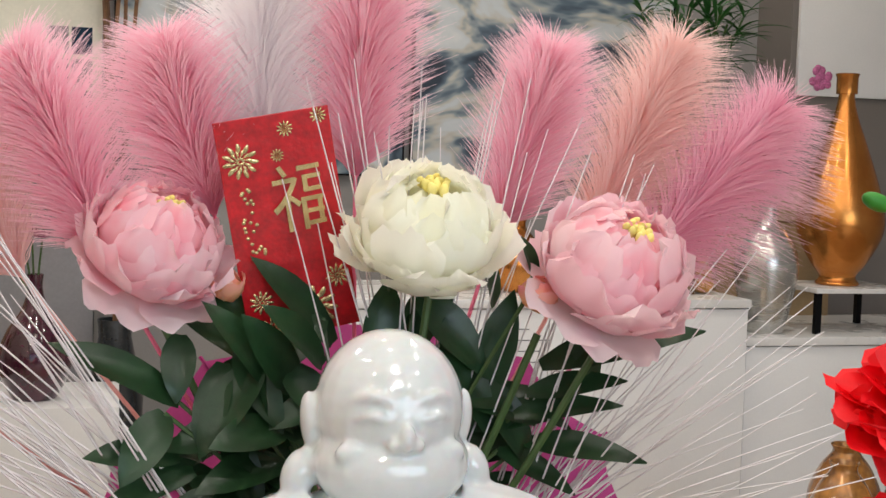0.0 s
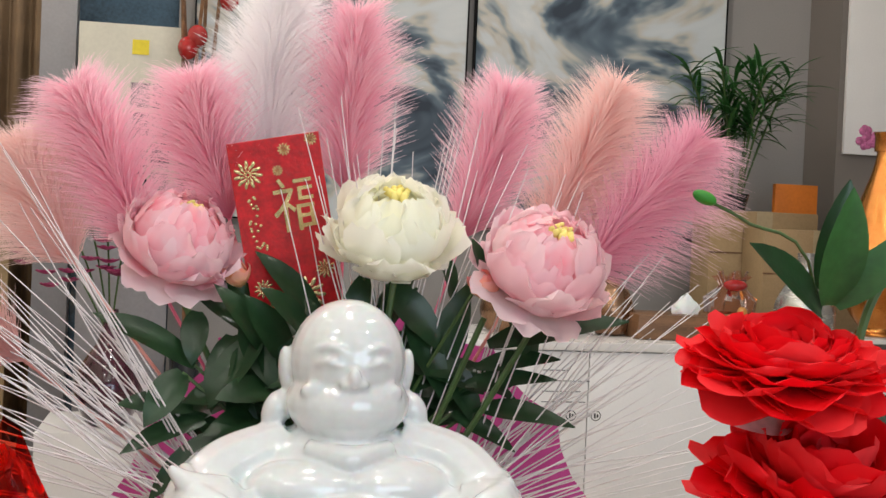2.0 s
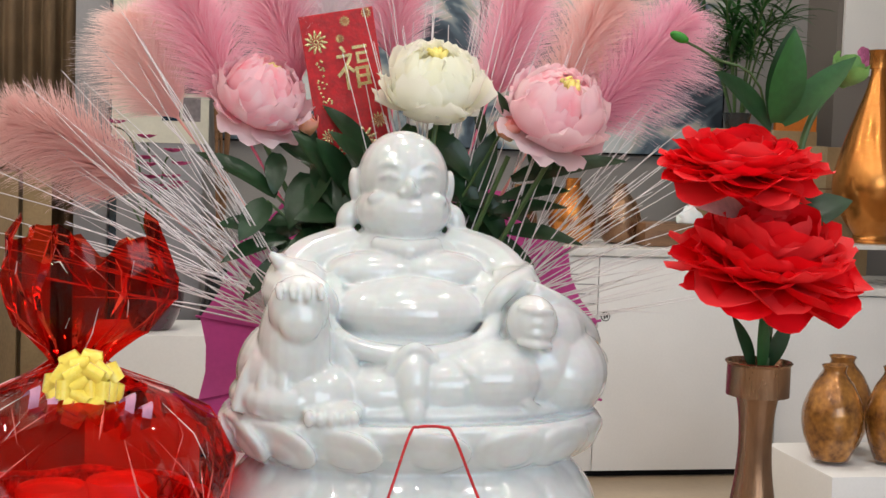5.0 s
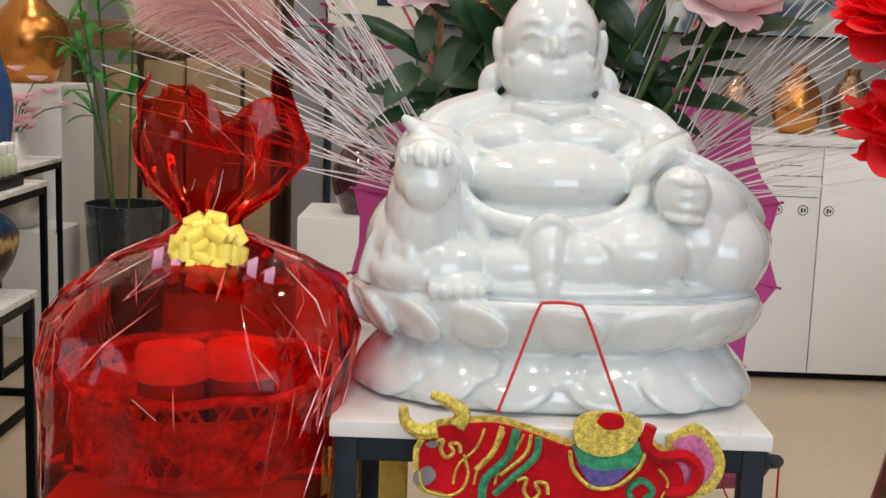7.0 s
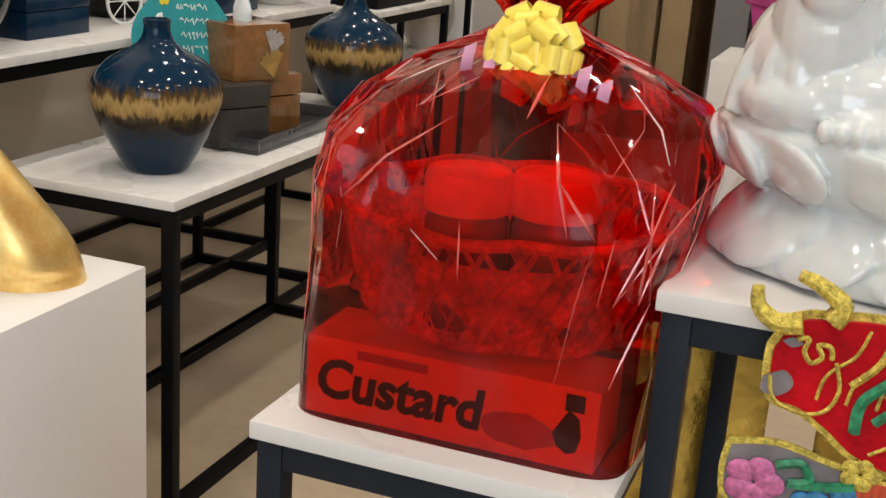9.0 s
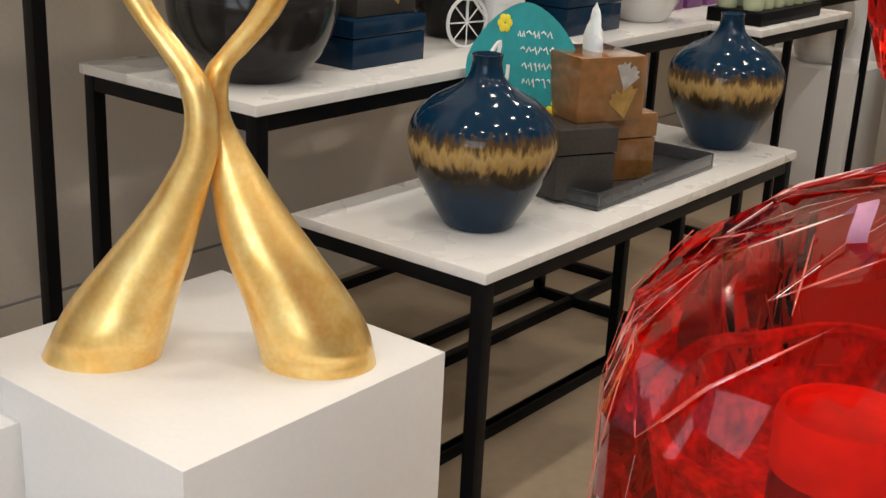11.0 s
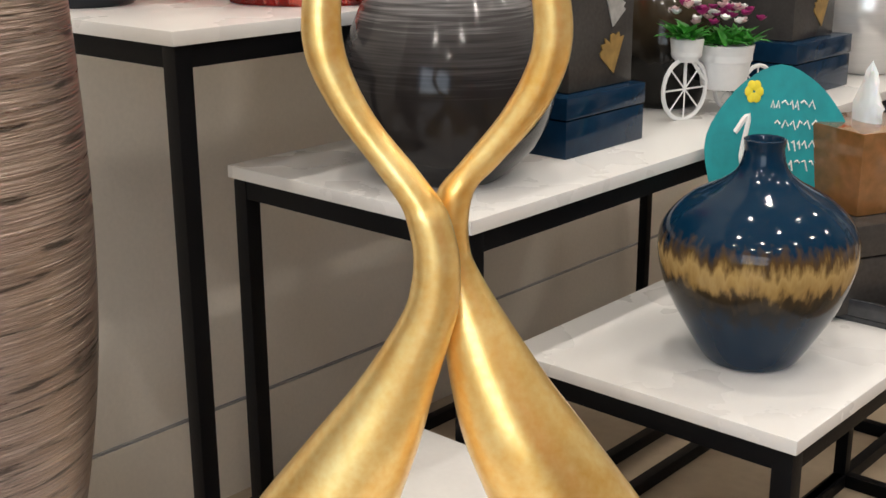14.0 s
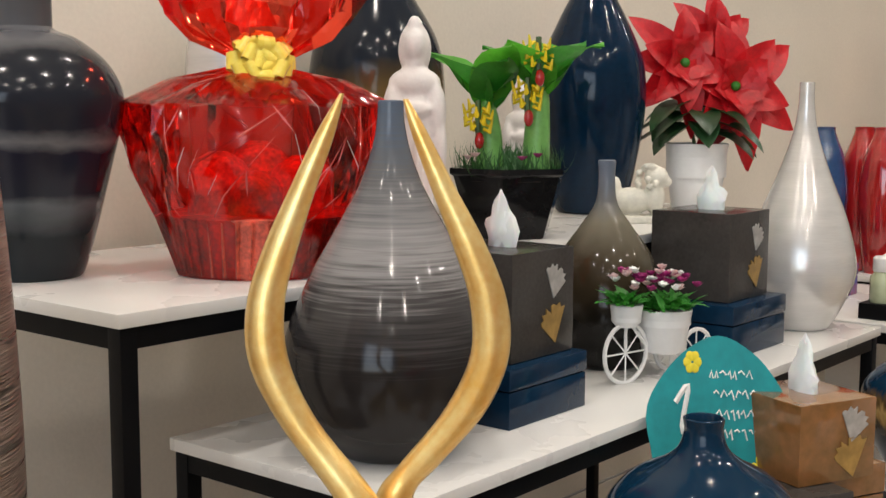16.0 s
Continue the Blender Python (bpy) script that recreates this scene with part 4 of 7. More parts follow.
def figurine(m, h, label):
    """A slim standing robed shape with folded arms and a veil."""
    bm = bmesh.new()
    for c, r in (((0, 0, 0.04), (0.15, 0.12, 0.05)), ((0, 0, 0.22), (0.118, 0.10, 0.24)), ((0, 0, 0.50), (0.112, 0.088, 0.22)), ((0, 0, 0.695), (0.118, 0.078, 0.075)), ((0, 0, 0.78), (0.045, 0.045, 0.06)), ((0, -0.012, 0.865), (0.052, 0.058, 0.070)), ((0, 0.022, 0.845), (0.074, 0.060, 0.120)),
                 ((0, 0.01, 0.945), (0.034, 0.034, 0.050)), ((-0.098, -0.03, 0.57), (0.042, 0.052, 0.13)), ((0.098, -0.03, 0.57), (0.042, 0.052, 0.13)), ((0.0, -0.082, 0.585), (0.070, 0.034, 0.036)), ((-0.115, -0.045, 0.40), (0.028, 0.040, 0.15)), ((0.115, -0.045, 0.42), (0.028, 0.040, 0.13)),
                 ((-0.05, -0.092, 0.22), (0.020, 0.020, 0.20)), ((0.015, -0.098, 0.24), (0.018, 0.020, 0.22)), ((0.07, -0.082, 0.20), (0.020, 0.020, 0.19))):
        ellipsoid(bm, [q * h for q in c], [q * h for q in r])
    t = soft(obj("figurine", bm, M_BISQUE), h * 0.012, 2)
    t.matrix_world = m
    return tagged(t, label, "figurine", "white figurines")


figurine(spot(-1.348, 1.507, Z_H, 0, 0, 40), 0.31, "tall white bisque robed figurine on the tall table")
figurine(spot(-1.425, 1.848, Z_H, 0, 0, 40), 0.235, "smaller white bisque robed figurine behind the planter")


def stone_lion():
    bm = bmesh.new()
    box(bm, (-0.045, -0.028, 0), (0.045, 0.028, 0.012))
    for c, r in (((0.01, 0, 0.035), (0.035, 0.020, 0.022)), ((-0.026, 0, 0.040), (0.018, 0.016, 0.026)), ((-0.03, -0.004, 0.072), (0.020, 0.019, 0.019)), ((0.036, 0, 0.052), (0.010, 0.010, 0.022)), ((-0.045, -0.004, 0.066), (0.010, 0.010, 0.009)), ((0.030, -0.014, 0.022), (0.014, 0.010, 0.012)), ((-0.03, -0.016, 0.022), (0.009, 0.009, 0.013))):
        ellipsoid(bm, c, r, u=14, v=10)
    rng = random.Random(2)
    for k in range(34):
        a, b = rng.uniform(0, 6.28), rng.uniform(-0.6, 1.4)
        ellipsoid(bm, (-0.018 + 0.020 * math.cos(a) * math.cos(b), 0.019 * math.sin(a) * math.cos(b), 0.070 + 0.021 * math.sin(b)), (0.0055,) * 3, u=8, v=6)
    t = soft(obj("stone_lion", bm, M_CREAM), 0.0016, 2)
    t.matrix_world = spot(-1.268, 1.934, Z_H, 0, 0, 215)
    tagged(t, "small cream carved stone lion on a flat base", "figurine")


stone_lion()


def poinsettia():
    t = thing("poinsettia", "red artificial poinsettia in a white pot", "potted plant", spot(-1.313, 2.204, Z_H))
    part("pot", lathe(hollow([(0.040, 0), (0.043, 0.004), (0.050, 0.06), (0.056, 0.115), (0.058, 0.12)]), 40), M_WHITE, t, "white ceramic pot")
    rng = random.Random(12)
    mr = leaf_material("poinsettia red", (0.58, 0.005, 0.012), trans=0.12)
    f = Vector((0.82, -0.54, 0.18)).normalized()
    side = f.cross(Vector((0, 0, 1))).normalized()
    up = side.cross(f)
    for hx, hy, hz, s in ((0.040, 0.055, 0.222, 1.2), (-0.015, -0.035, 0.262, 0.95), (0.0, 0.06, 0.30, 0.85)):
        part("stem", tube(spline([(0, 0, 0.10), (hx * 0.4, hy * 0.4, 0.16), (hx, hy, hz)], 6), 0.003, 6), M_STEM, t)
        for ring, (cnt, el, L) in enumerate(((7, 0.05, 0.125), (6, 0.35, 0.095), (5, 0.7, 0.058))):
            for i in range(cnt):
                a = 2 * math.pi * (i + ring * 0.4) / cnt + rng.uniform(-0.2, 0.2)
                bm = bmesh.new()
                d = (side * math.cos(a) + up * math.sin(a)) * math.cos(el) + f * math.sin(el)
                blade(bm, (hx, hy, hz), d, f, L * s * rng.uniform(0.85, 1.15), 0.062 * s, 0.4, 7, 0.35, tip=-0.2, wave=0.03)
                part("bract", bm, mr, t)
        part("heart", ellipsoid(bmesh.new(), Vector((hx, hy, hz)) + f * 0.012, (0.009, 0.009, 0.009), u=10, v=8), M_LEAF_BRIGHT, t, "green flower heart")
    for i in range(20):
        a = i * 0.9
        bm = bmesh.new()
        blade(bm, (0.012 * math.cos(a), 0.012 * math.sin(a), 0.140 + 0.003 * i), (math.cos(a), math.sin(a), -0.05), (0, 0, 1), rng.uniform(0.09, 0.14), 0.056, 0.9, 7, 0.25)
        part("leaf", bm, M_LEAF, t)


poinsettia()


def bicycle_planter():
    t = thing("bicycle_planter", "white wire bicycle planter with small pink and purple flowers", "planter", spot(-1.046, 1.607, Z_M, 0, 0, 78))
    def wheel(x, r, y=0.0):
        w = part("wheel", tube([(x + r * math.cos(a), y, r + r * math.sin(a)) for a in (2 * math.pi * i / 26 for i in range(27))], 0.0028, 6), M_WHITE, t)
        for k in range(4):
            a = k * math.pi / 4
            part("spoke", tube([(x - r * math.cos(a), y, r - r * math.sin(a)), (x + r * math.cos(a), y, r + r * math.sin(a))], 0.0012, 4), M_WHITE, w)
    wheel(-0.058, 0.038)
    wheel(0.052, 0.030, -0.022)
    wheel(0.052, 0.030, 0.022)
    part("frame", tube(spline([(-0.058, 0, 0.038), (-0.055, 0, 0.078), (-0.02, 0, 0.045), (0.03, 0, 0.03), (0.052, 0, 0.03)], 16), 0.0022, 6), M_WHITE, t)
    part("basket", lathe(hollow([(0.012, 0.072), (0.018, 0.078), (0.021, 0.10)], 0.002, 0.02), 20, at=(-0.058, 0, 0)), M_WHITE, t, "small white front basket")
    part("pot", lathe(hollow([(0.024, 0.032), (0.028, 0.036), (0.037, 0.088)], 0.002, 0.02), 28, at=(0.012, 0, 0)), M_WHITE, t, "white ribbed pot")
    rng = random.Random(21)
    for cx, rr, zz, n in ((0.012, 0.042, 0.096, 38), (-0.058, 0.022, 0.108, 13)):
        bm = bmesh.new()
        for i in range(n * 5):
            a = rng.uniform(0, 6.28)
            blade(bm, (cx + rng.gauss(0, rr * 0.35), rng.gauss(0, rr * 0.35), zz - 0.006), (math.cos(a), math.sin(a), rng.uniform(0.1, 1.2)), (0, 0, 1), rng.uniform(0.018, 0.036), 0.010, 0.5, 3)
        part("foliage", bm, M_LEAF_BRIGHT, t)
        for i in range(n):
            a, q = rng.uniform(0, 6.28), math.sqrt(rng.random())
            c = Vector((cx + rr * q * math.cos(a), rr * q * math.sin(a), zz + 0.014 + 0.020 * (1 - q) + rng.uniform(0, 0.012)))
            bm = bmesh.new()
            for k in range(8):
                petal(bm, c, k * 0.785, rng.uniform(0.3, 0.8), 0.0085, 0.6, rng)
            part("flower", bm, (M_MAGENTA, M_PALEPETAL, M_INK, M_MAGENTA)[i % 4], t)


bicycle_planter()


# ---- the statue and what stands round it ----
def buddha():
    bm = bmesh.new()
    E = lambda c, r, rot=None: ellipsoid(bm, c, r, rot, 24, 16)
    T = lambda pts, rad, n=14: tube(spline(pts, n), list(spline([[q] for q in (rad if isinstance(rad, (list, tuple)) else [rad, rad])], n)[:, 0]), 12, bm)

    def oval(a, k=1.0):
        c, q = math.cos(a), math.sin(a)
        return 0.172 * k * math.copysign(abs(c) ** 0.84, c), 0.108 * k * math.copysign(abs(q) ** 0.84, q)

    # two-tiered lotus base: plain bodies with rows of rounded petals on them
    def tier(rows):
        rings(bm, [[(*oval(2 * math.pi * i / 120, r), z) for i in range(120)] for r, z in rows])
    tier([(0.94, 0.0), (1.0, 0.004), (1.005, 0.012), (0.97, 0.024), (0.90, 0.038), (0.82, 0.050), (0.76, 0.058)])
    tier([(0.74, 0.044), (0.86, 0.050), (0.95, 0.062), (1.01, 0.078), (1.025, 0.088), (1.0, 0.092), (0.88, 0.090)])
    for i in range(16):
        a = 2 * math.pi * (i + 0.5) / 16
        x, y = oval(a, 0.91)
        az = math.degrees(math.atan2(y / 0.108 ** 1.3, x / 0.172 ** 1.3))
        tilt = euler(0, 0, az) @ euler(0, -38, 0)
        E((x, y, 0.026), (0.0075, 0.036, 0.028), tilt)
        E((x * 1.025, y * 1.025, 0.022), (0.0070, 0.021, 0.018), tilt)
        x, y = oval(a + math.pi / 16, 0.87)
        E((x, y, 0.034), (0.008, 0.022, 0.018), tilt)
        x, y = oval(a + math.pi / 16, 0.945)
        flare = euler(0, 0, az) @ euler(0, 32, 0)
        E((x, y, 0.069), (0.0075, 0.036, 0.024), flare)
        E((x * 1.012, y * 1.012, 0.066), (0.0070, 0.021, 0.015), flare)
    # body: seat, trunk, sloping shoulders, chest and belly
    E((-0.008, 0.020, 0.118), (0.135, 0.082, 0.045))
    E((0.004, -0.016, 0.097), (0.150, 0.074, 0.016))
    E((-0.010, 0.048, 0.150), (0.108, 0.060, 0.080))
    E((-0.010, 0.046, 0.200), (0.100, 0.050, 0.048))
    E((-0.010, 0.044, 0.226), (0.070, 0.044, 0.030))
    T([(-0.050, 0.046, 0.232), (-0.094, 0.034, 0.214), (-0.116, 0.004, 0.196), (-0.114, -0.036, 0.192)], [0.026, 0.030, 0.027, 0.022], 18)
    T([(0.030, 0.046, 0.234), (0.072, 0.034, 0.218), (0.092, 0.004, 0.200), (0.092, -0.034, 0.192)], [0.026, 0.030, 0.027, 0.022], 18)
    E((-0.036, 0.010, 0.214), (0.050, 0.030, 0.020))
    E((0.018, 0.010, 0.215), (0.050, 0.030, 0.020))
    E((-0.009, -0.004, 0.180), (0.075, 0.060, 0.034))
    E((-0.009, 0.020, 0.172), (0.098, 0.052, 0.050))
    E((-0.084, 0.004, 0.178), (0.034, 0.036, 0.036))
    E((0.066, 0.004, 0.180), (0.034, 0.036, 0.036))
    E((-0.009, -0.020, 0.145), (0.082, 0.042, 0.026))
    # head
    E((-0.009, 0.045, 0.300), (0.0440, 0.046, 0.0465))
    E((-0.009, 0.037, 0.270), (0.0465, 0.043, 0.030))
    E((-0.009, 0.040, 0.238), (0.040, 0.040, 0.022))
    E((-0.009, 0.014, 0.2545), (0.024, 0.014, 0.010))
    for s in (-1, 1):
        E((-0.009 + s * 0.0455, 0.050, 0.292), (0.0060, 0.011, 0.018), euler(0, s * 5, 0))
        E((-0.009 + s * 0.0520, 0.046, 0.262), (0.0105, 0.011, 0.016), euler(0, -s * 18, 0))
        E((-0.009 + s * 0.0240, 0.0120, 0.2810), (0.0135, 0.0075, 0.0085))
        T([(-0.009 + s * 0.005, 0.0030, 0.3110), (-0.009 + s * 0.018, 0.0055, 0.3145), (-0.009 + s * 0.031, 0.0165, 0.309)], [0.0024, 0.0032, 0.0018])
        T([(-0.009 + s * 0.010, 0.0010, 0.3010), (-0.009 + s * 0.0185, 0.0022, 0.3040), (-0.009 + s * 0.0285, 0.0120, 0.300)], [0.0018, 0.0026, 0.0014])
        E((-0.009 + s * 0.0060, -0.0010, 0.2885), (0.0050, 0.0050, 0.0038))
    E((-0.009, -0.0030, 0.2925), (0.0048, 0.0065, 0.0085))
    T([(-0.034, 0.0125, 0.2785), (-0.023, 0.0030, 0.2740), (-0.009, 0.0000, 0.2735), (0.005, 0.0030, 0.2740), (0.016, 0.0125, 0.2785)], [0.0010, 0.0020, 0.0024, 0.0020, 0.0010], 20)
    T([(-0.035, 0.0125, 0.2770), (-0.024, 0.0040, 0.2670), (-0.009, 0.0005, 0.2625), (0.006, 0.0040, 0.2670), (0.017, 0.0125, 0.2770)], [0.0010, 0.0020, 0.0026, 0.0020, 0.0010], 20)
    T([(-0.040, 0.012, 0.241), (-0.009, -0.002, 0.2350), (0.022, 0.012, 0.241)], [0.006, 0.010, 0.006])
    # raised knee under its robe, the hand on it, the cuff above
    E((-0.114, -0.048, 0.150), (0.033, 0.040, 0.060))
    E((-0.124, -0.020, 0.126), (0.040, 0.062, 0.046))
    E((-0.132, -0.010, 0.104), (0.038, 0.058, 0.022))
    E((-0.098, -0.052, 0.112), (0.046, 0.040, 0.030))
    E((-0.112, -0.050, 0.108), (0.050, 0.042, 0.026))
    E((-0.113, -0.072, 0.188), (0.0265, 0.020, 0.029))
    E((-0.112, -0.084, 0.178), (0.0190, 0.010, 0.019))
    for k in range(4):
        T([(-0.130 + 0.0115 * k, -0.078, 0.212 - 0.002 * abs(k - 1.3)), (-0.131 + 0.0118 * k, -0.090, 0.205), (-0.130 + 0.0115 * k, -0.093, 0.197)], [0.0030, 0.0038, 0.0026], 8)
    T([(-0.126, 0.012, 0.226), (-0.118, -0.016, 0.214), (-0.098, -0.034, 0.204), (-0.084, -0.036, 0.190), (-0.082, -0.028, 0.168)], [0.005, 0.010, 0.010, 0.009, 0.005], 20)
    E((-0.108, 0.000, 0.206), (0.026, 0.036, 0.018))
    for k, (dx, dy) in enumerate(((-0.040, 0.022), (-0.026, 0.008), (-0.010, 0.0), (0.010, 0.002), (0.028, 0.010))):
        T([(-0.114 + dx * 0.55, -0.072 + dy, 0.165), (-0.114 + dx, -0.079 + dy * 1.1, 0.128), (-0.108 + dx * 1.35, -0.082 + dy * 1.2, 0.096)], [0.0030, 0.0070, 0.0070])
    E((-0.084, -0.082, 0.100), (0.028, 0.018, 0.012))
    for k in range(5):
        E((-0.104 + 0.0095 * k, -0.098, 0.098), (0.0050, 0.007, 0.0075))
    T([(-0.080, -0.050, 0.165), (-0.064, -0.062, 0.125), (-0.050, -0.074, 0.096)], [0.008, 0.011, 0.010])
    # folded leg under its robe, the foot before it
    E((0.060, -0.040, 0.126), (0.056, 0.050, 0.036))
    E((0.018, -0.046, 0.120), (0.050, 0.042, 0.032))
    E((-0.040, -0.046, 0.112), (0.050, 0.038, 0.028))
    E((-0.012, -0.072, 0.120), (0.0175, 0.018, 0.032))
    E((-0.012, -0.082, 0.102), (0.0105, 0.012, 0.014))
    T([(-0.030, -0.070, 0.096), (-0.033, -0.070, 0.130), (-0.012, -0.074, 0.155), (0.010, -0.070, 0.132), (0.012, -0.074, 0.096)], [0.006, 0.006, 0.006, 0.006, 0.006], 26)
    for k in range(5):
        T([(0.018 + 0.010 * k, -0.064 + 0.001 * k, 0.148 - 0.003 * k), (0.040 + 0.012 * k, -0.081 + 0.002 * k, 0.132 - 0.006 * k), (0.074 + 0.009 * k, -0.074 + 0.004 * k, 0.112 - 0.004 * k)], [0.0030, 0.0056, 0.0030])
    # the other hand and the sleeve that falls away from it
    E((0.097, -0.056, 0.176), (0.0235, 0.022, 0.025))
    T([(-0.098, -0.006, 0.210), (-0.120, -0.012, 0.218), (-0.136, -0.012, 0.231)], [0.014, 0.010, 0.003], 10)
    T([(0.074, -0.006, 0.206), (0.094, -0.012, 0.212), (0.108, -0.012, 0.223)], [0.014, 0.010, 0.003], 10)
    for k in range(4):
        T([(0.082, -0.066, 0.190 - 0.0100 * k), (0.096, -0.0750, 0.188 - 0.0100 * k), (0.112, -0.069, 0.187 - 0.0100 * k)], [0.0034, 0.0044, 0.0034], 8)
    E((0.112, -0.006, 0.160), (0.050, 0.056, 0.044))
    E((0.132, -0.012, 0.126), (0.050, 0.058, 0.046))
    E((0.110, -0.030, 0.135), (0.040, 0.042, 0.044))
    E((0.148, -0.004, 0.106), (0.028, 0.050, 0.022))
    T([(0.100, -0.040, 0.206), (0.132, -0.032, 0.188), (0.160, -0.014, 0.166), (0.178, 0.004, 0.150)], [0.007, 0.010, 0.010, 0.005], 18)
    T([(0.106, 0.012, 0.222), (0.100, -0.016, 0.214), (0.080, -0.034, 0.206), (0.066, -0.036, 0.190), (0.064, -0.028, 0.168)], [0.005, 0.010, 0.010, 0.009, 0.005], 20)
    E((0.092, 0.000, 0.206), (0.026, 0.036, 0.018))
    for k in range(4):
        T([(0.112 + 0.013 * k, -0.048 + 0.008 * k, 0.172 - 0.006 * k), (0.118 + 0.015 * k, -0.056 + 0.010 * k, 0.135), (0.112 + 0.016 * k, -0.055 + 0.012 * k, 0.096)], [0.0040, 0.0075, 0.0060])
    for k in range(6):
        a = -0.150 + 0.015 * k
        T([(-0.128 + 0.006 * k, -0.030 - 0.006 * k, 0.178), (a + 0.004, -0.040 - 0.007 * k + 0.0012 * k * k, 0.138), (a - 0.012 + 0.004 * k, -0.046 - 0.008 * k + 0.0012 * k * k, 0.098)], [0.003, 0.007, 0.008])
    for k in range(5):
        T([(0.100 + 0.016 * k, -0.036 + 0.004 * k, 0.196 - 0.010 * k), (0.122 + 0.014 * k, -0.046 + 0.008 * k, 0.160 - 0.006 * k), (0.140 + 0.010 * k, -0.048 + 0.014 * k, 0.118)], [0.003, 0.006, 0.004])
    # robe edge round the belly
    T([(-0.080, -0.004, 0.212), (-0.088, -0.032, 0.178), (-0.066, -0.054, 0.154), (-0.010, -0.064, 0.146), (0.046, -0.054, 0.155), (0.068, -0.032, 0.180), (0.062, -0.002, 0.214)], [0.005, 0.0085, 0.0095, 0.0095, 0.0095, 0.0085, 0.005], 34)
    T([(-0.070, -0.020, 0.2035), (-0.040, -0.024, 0.1985), (-0.009, -0.026, 0.1970), (0.022, -0.024, 0.1985), (0.052, -0.020, 0.2035)], [0.003, 0.005, 0.005, 0.005, 0.003], 20)
    t = soft(obj("statue", bm, M_GLAZE), 0.0018, 4)
    t.matrix_world = pose(0.182, 0.703, Z_B + 0.0002)
    return tagged(t, "glossy white porcelain seated laughing figure on a lotus base", "statue")


buddha()

# ---- floral arrangement behind the statue ----
ROOT = Vector((0.185, 0.895, 0.0))
arrangement = thing("floral_arrangement", "artificial arrangement of pink plumes, peonies and white sprays behind the statue", "flower arrangement", pose(0, 0, Z_B))
part("vase", lathe(hollow([(0.030, 0.0), (0.034, 0.004), (0.034, 0.06), (0.028, 0.10), (0.030, 0.13)]), 28, at=(0.185, 0.862, 0)), M_WHITE, arrangement, "small white vase")
A_Z = -Z_B


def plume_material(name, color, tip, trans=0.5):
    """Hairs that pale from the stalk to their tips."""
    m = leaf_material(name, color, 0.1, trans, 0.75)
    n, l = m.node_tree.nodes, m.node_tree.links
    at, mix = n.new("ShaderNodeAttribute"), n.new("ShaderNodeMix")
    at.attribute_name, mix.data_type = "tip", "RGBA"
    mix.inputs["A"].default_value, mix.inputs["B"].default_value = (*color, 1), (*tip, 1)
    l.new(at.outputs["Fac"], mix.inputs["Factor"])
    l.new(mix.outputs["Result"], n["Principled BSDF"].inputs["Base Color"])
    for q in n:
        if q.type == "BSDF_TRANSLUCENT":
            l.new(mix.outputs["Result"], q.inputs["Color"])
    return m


def plume(base, mid, top, spread, mat, seed, count=2600, hair=0.057, name="plume", tipness=1.0):
    """A pampas plume: a stalk with thousands of fine hairs that sweep up and droop at the ends."""
    rng = np.random.default_rng(seed)
    axis = spline([base, mid, top], 40)
    f = rng.random(count) ** 0.85
    i = np.minimum(38, (f * 39).astype(int))
    unit = lambda w: w / np.linalg.norm(w, axis=1)[:, None]
    p, d = axis[i], unit(axis[i + 1] - axis[i])
    s = unit(np.cross(d, rng.normal(size=(count, 3))))
    L = (hair * (0.55 + 0.6 * rng.random(count)) * (0.72 + 0.5 * np.sin(math.pi * np.minimum(1, f + 0.12))))[:, None]
    ang = (0.42 + 0.30 * rng.random(count) - 0.12 * f)[:, None]
    v0 = d * np.cos(ang) + s * np.sin(ang)
    droop = (s * 0.55 + np.array((0, 0, -0.30))) * spread
    wv = unit(np.cross(v0, (0.1, -1.0, 0.05))) * 0.00055 * (0.8 + 0.6 * rng.random(count))[:, None]
    pts = []
    for q in range(5):
        g = q / 4
        c = p + v0 * L * g + droop * L * g * g + rng.normal(size=(count, 3)) * 0.0006
        pts += [c - wv * (1 - 0.85 * g), c + wv * (1 - 0.85 * g)]
    verts = np.stack(pts, 1).reshape(-1, 3)
    quad = np.array([(2 * q, 2 * q + 1, 2 * q + 3, 2 * q + 2) for q in range(4)])
    faces = (np.arange(count)[:, None, None] * 10 + quad[None]).reshape(-1, 4)
    me = bpy.data.meshes.new(name)
    me.from_pydata(verts.tolist(), [], faces.tolist())
    me.materials.append(mat)
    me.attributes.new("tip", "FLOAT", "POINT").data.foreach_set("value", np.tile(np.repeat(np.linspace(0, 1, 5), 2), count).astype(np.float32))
    ob = new(name, me)
    ob.parent, ob.location = arrangement, (0, 0, A_Z)
    stem = tube(spline([ROOT + Vector((0, 0, 0.70)), (ROOT + Vector(base)) / 2 + Vector((0, 0, 0.35)), base, mid], 20), 0.0016, 6)
    st = part("stalk", stem, mat, ob)
    return ob


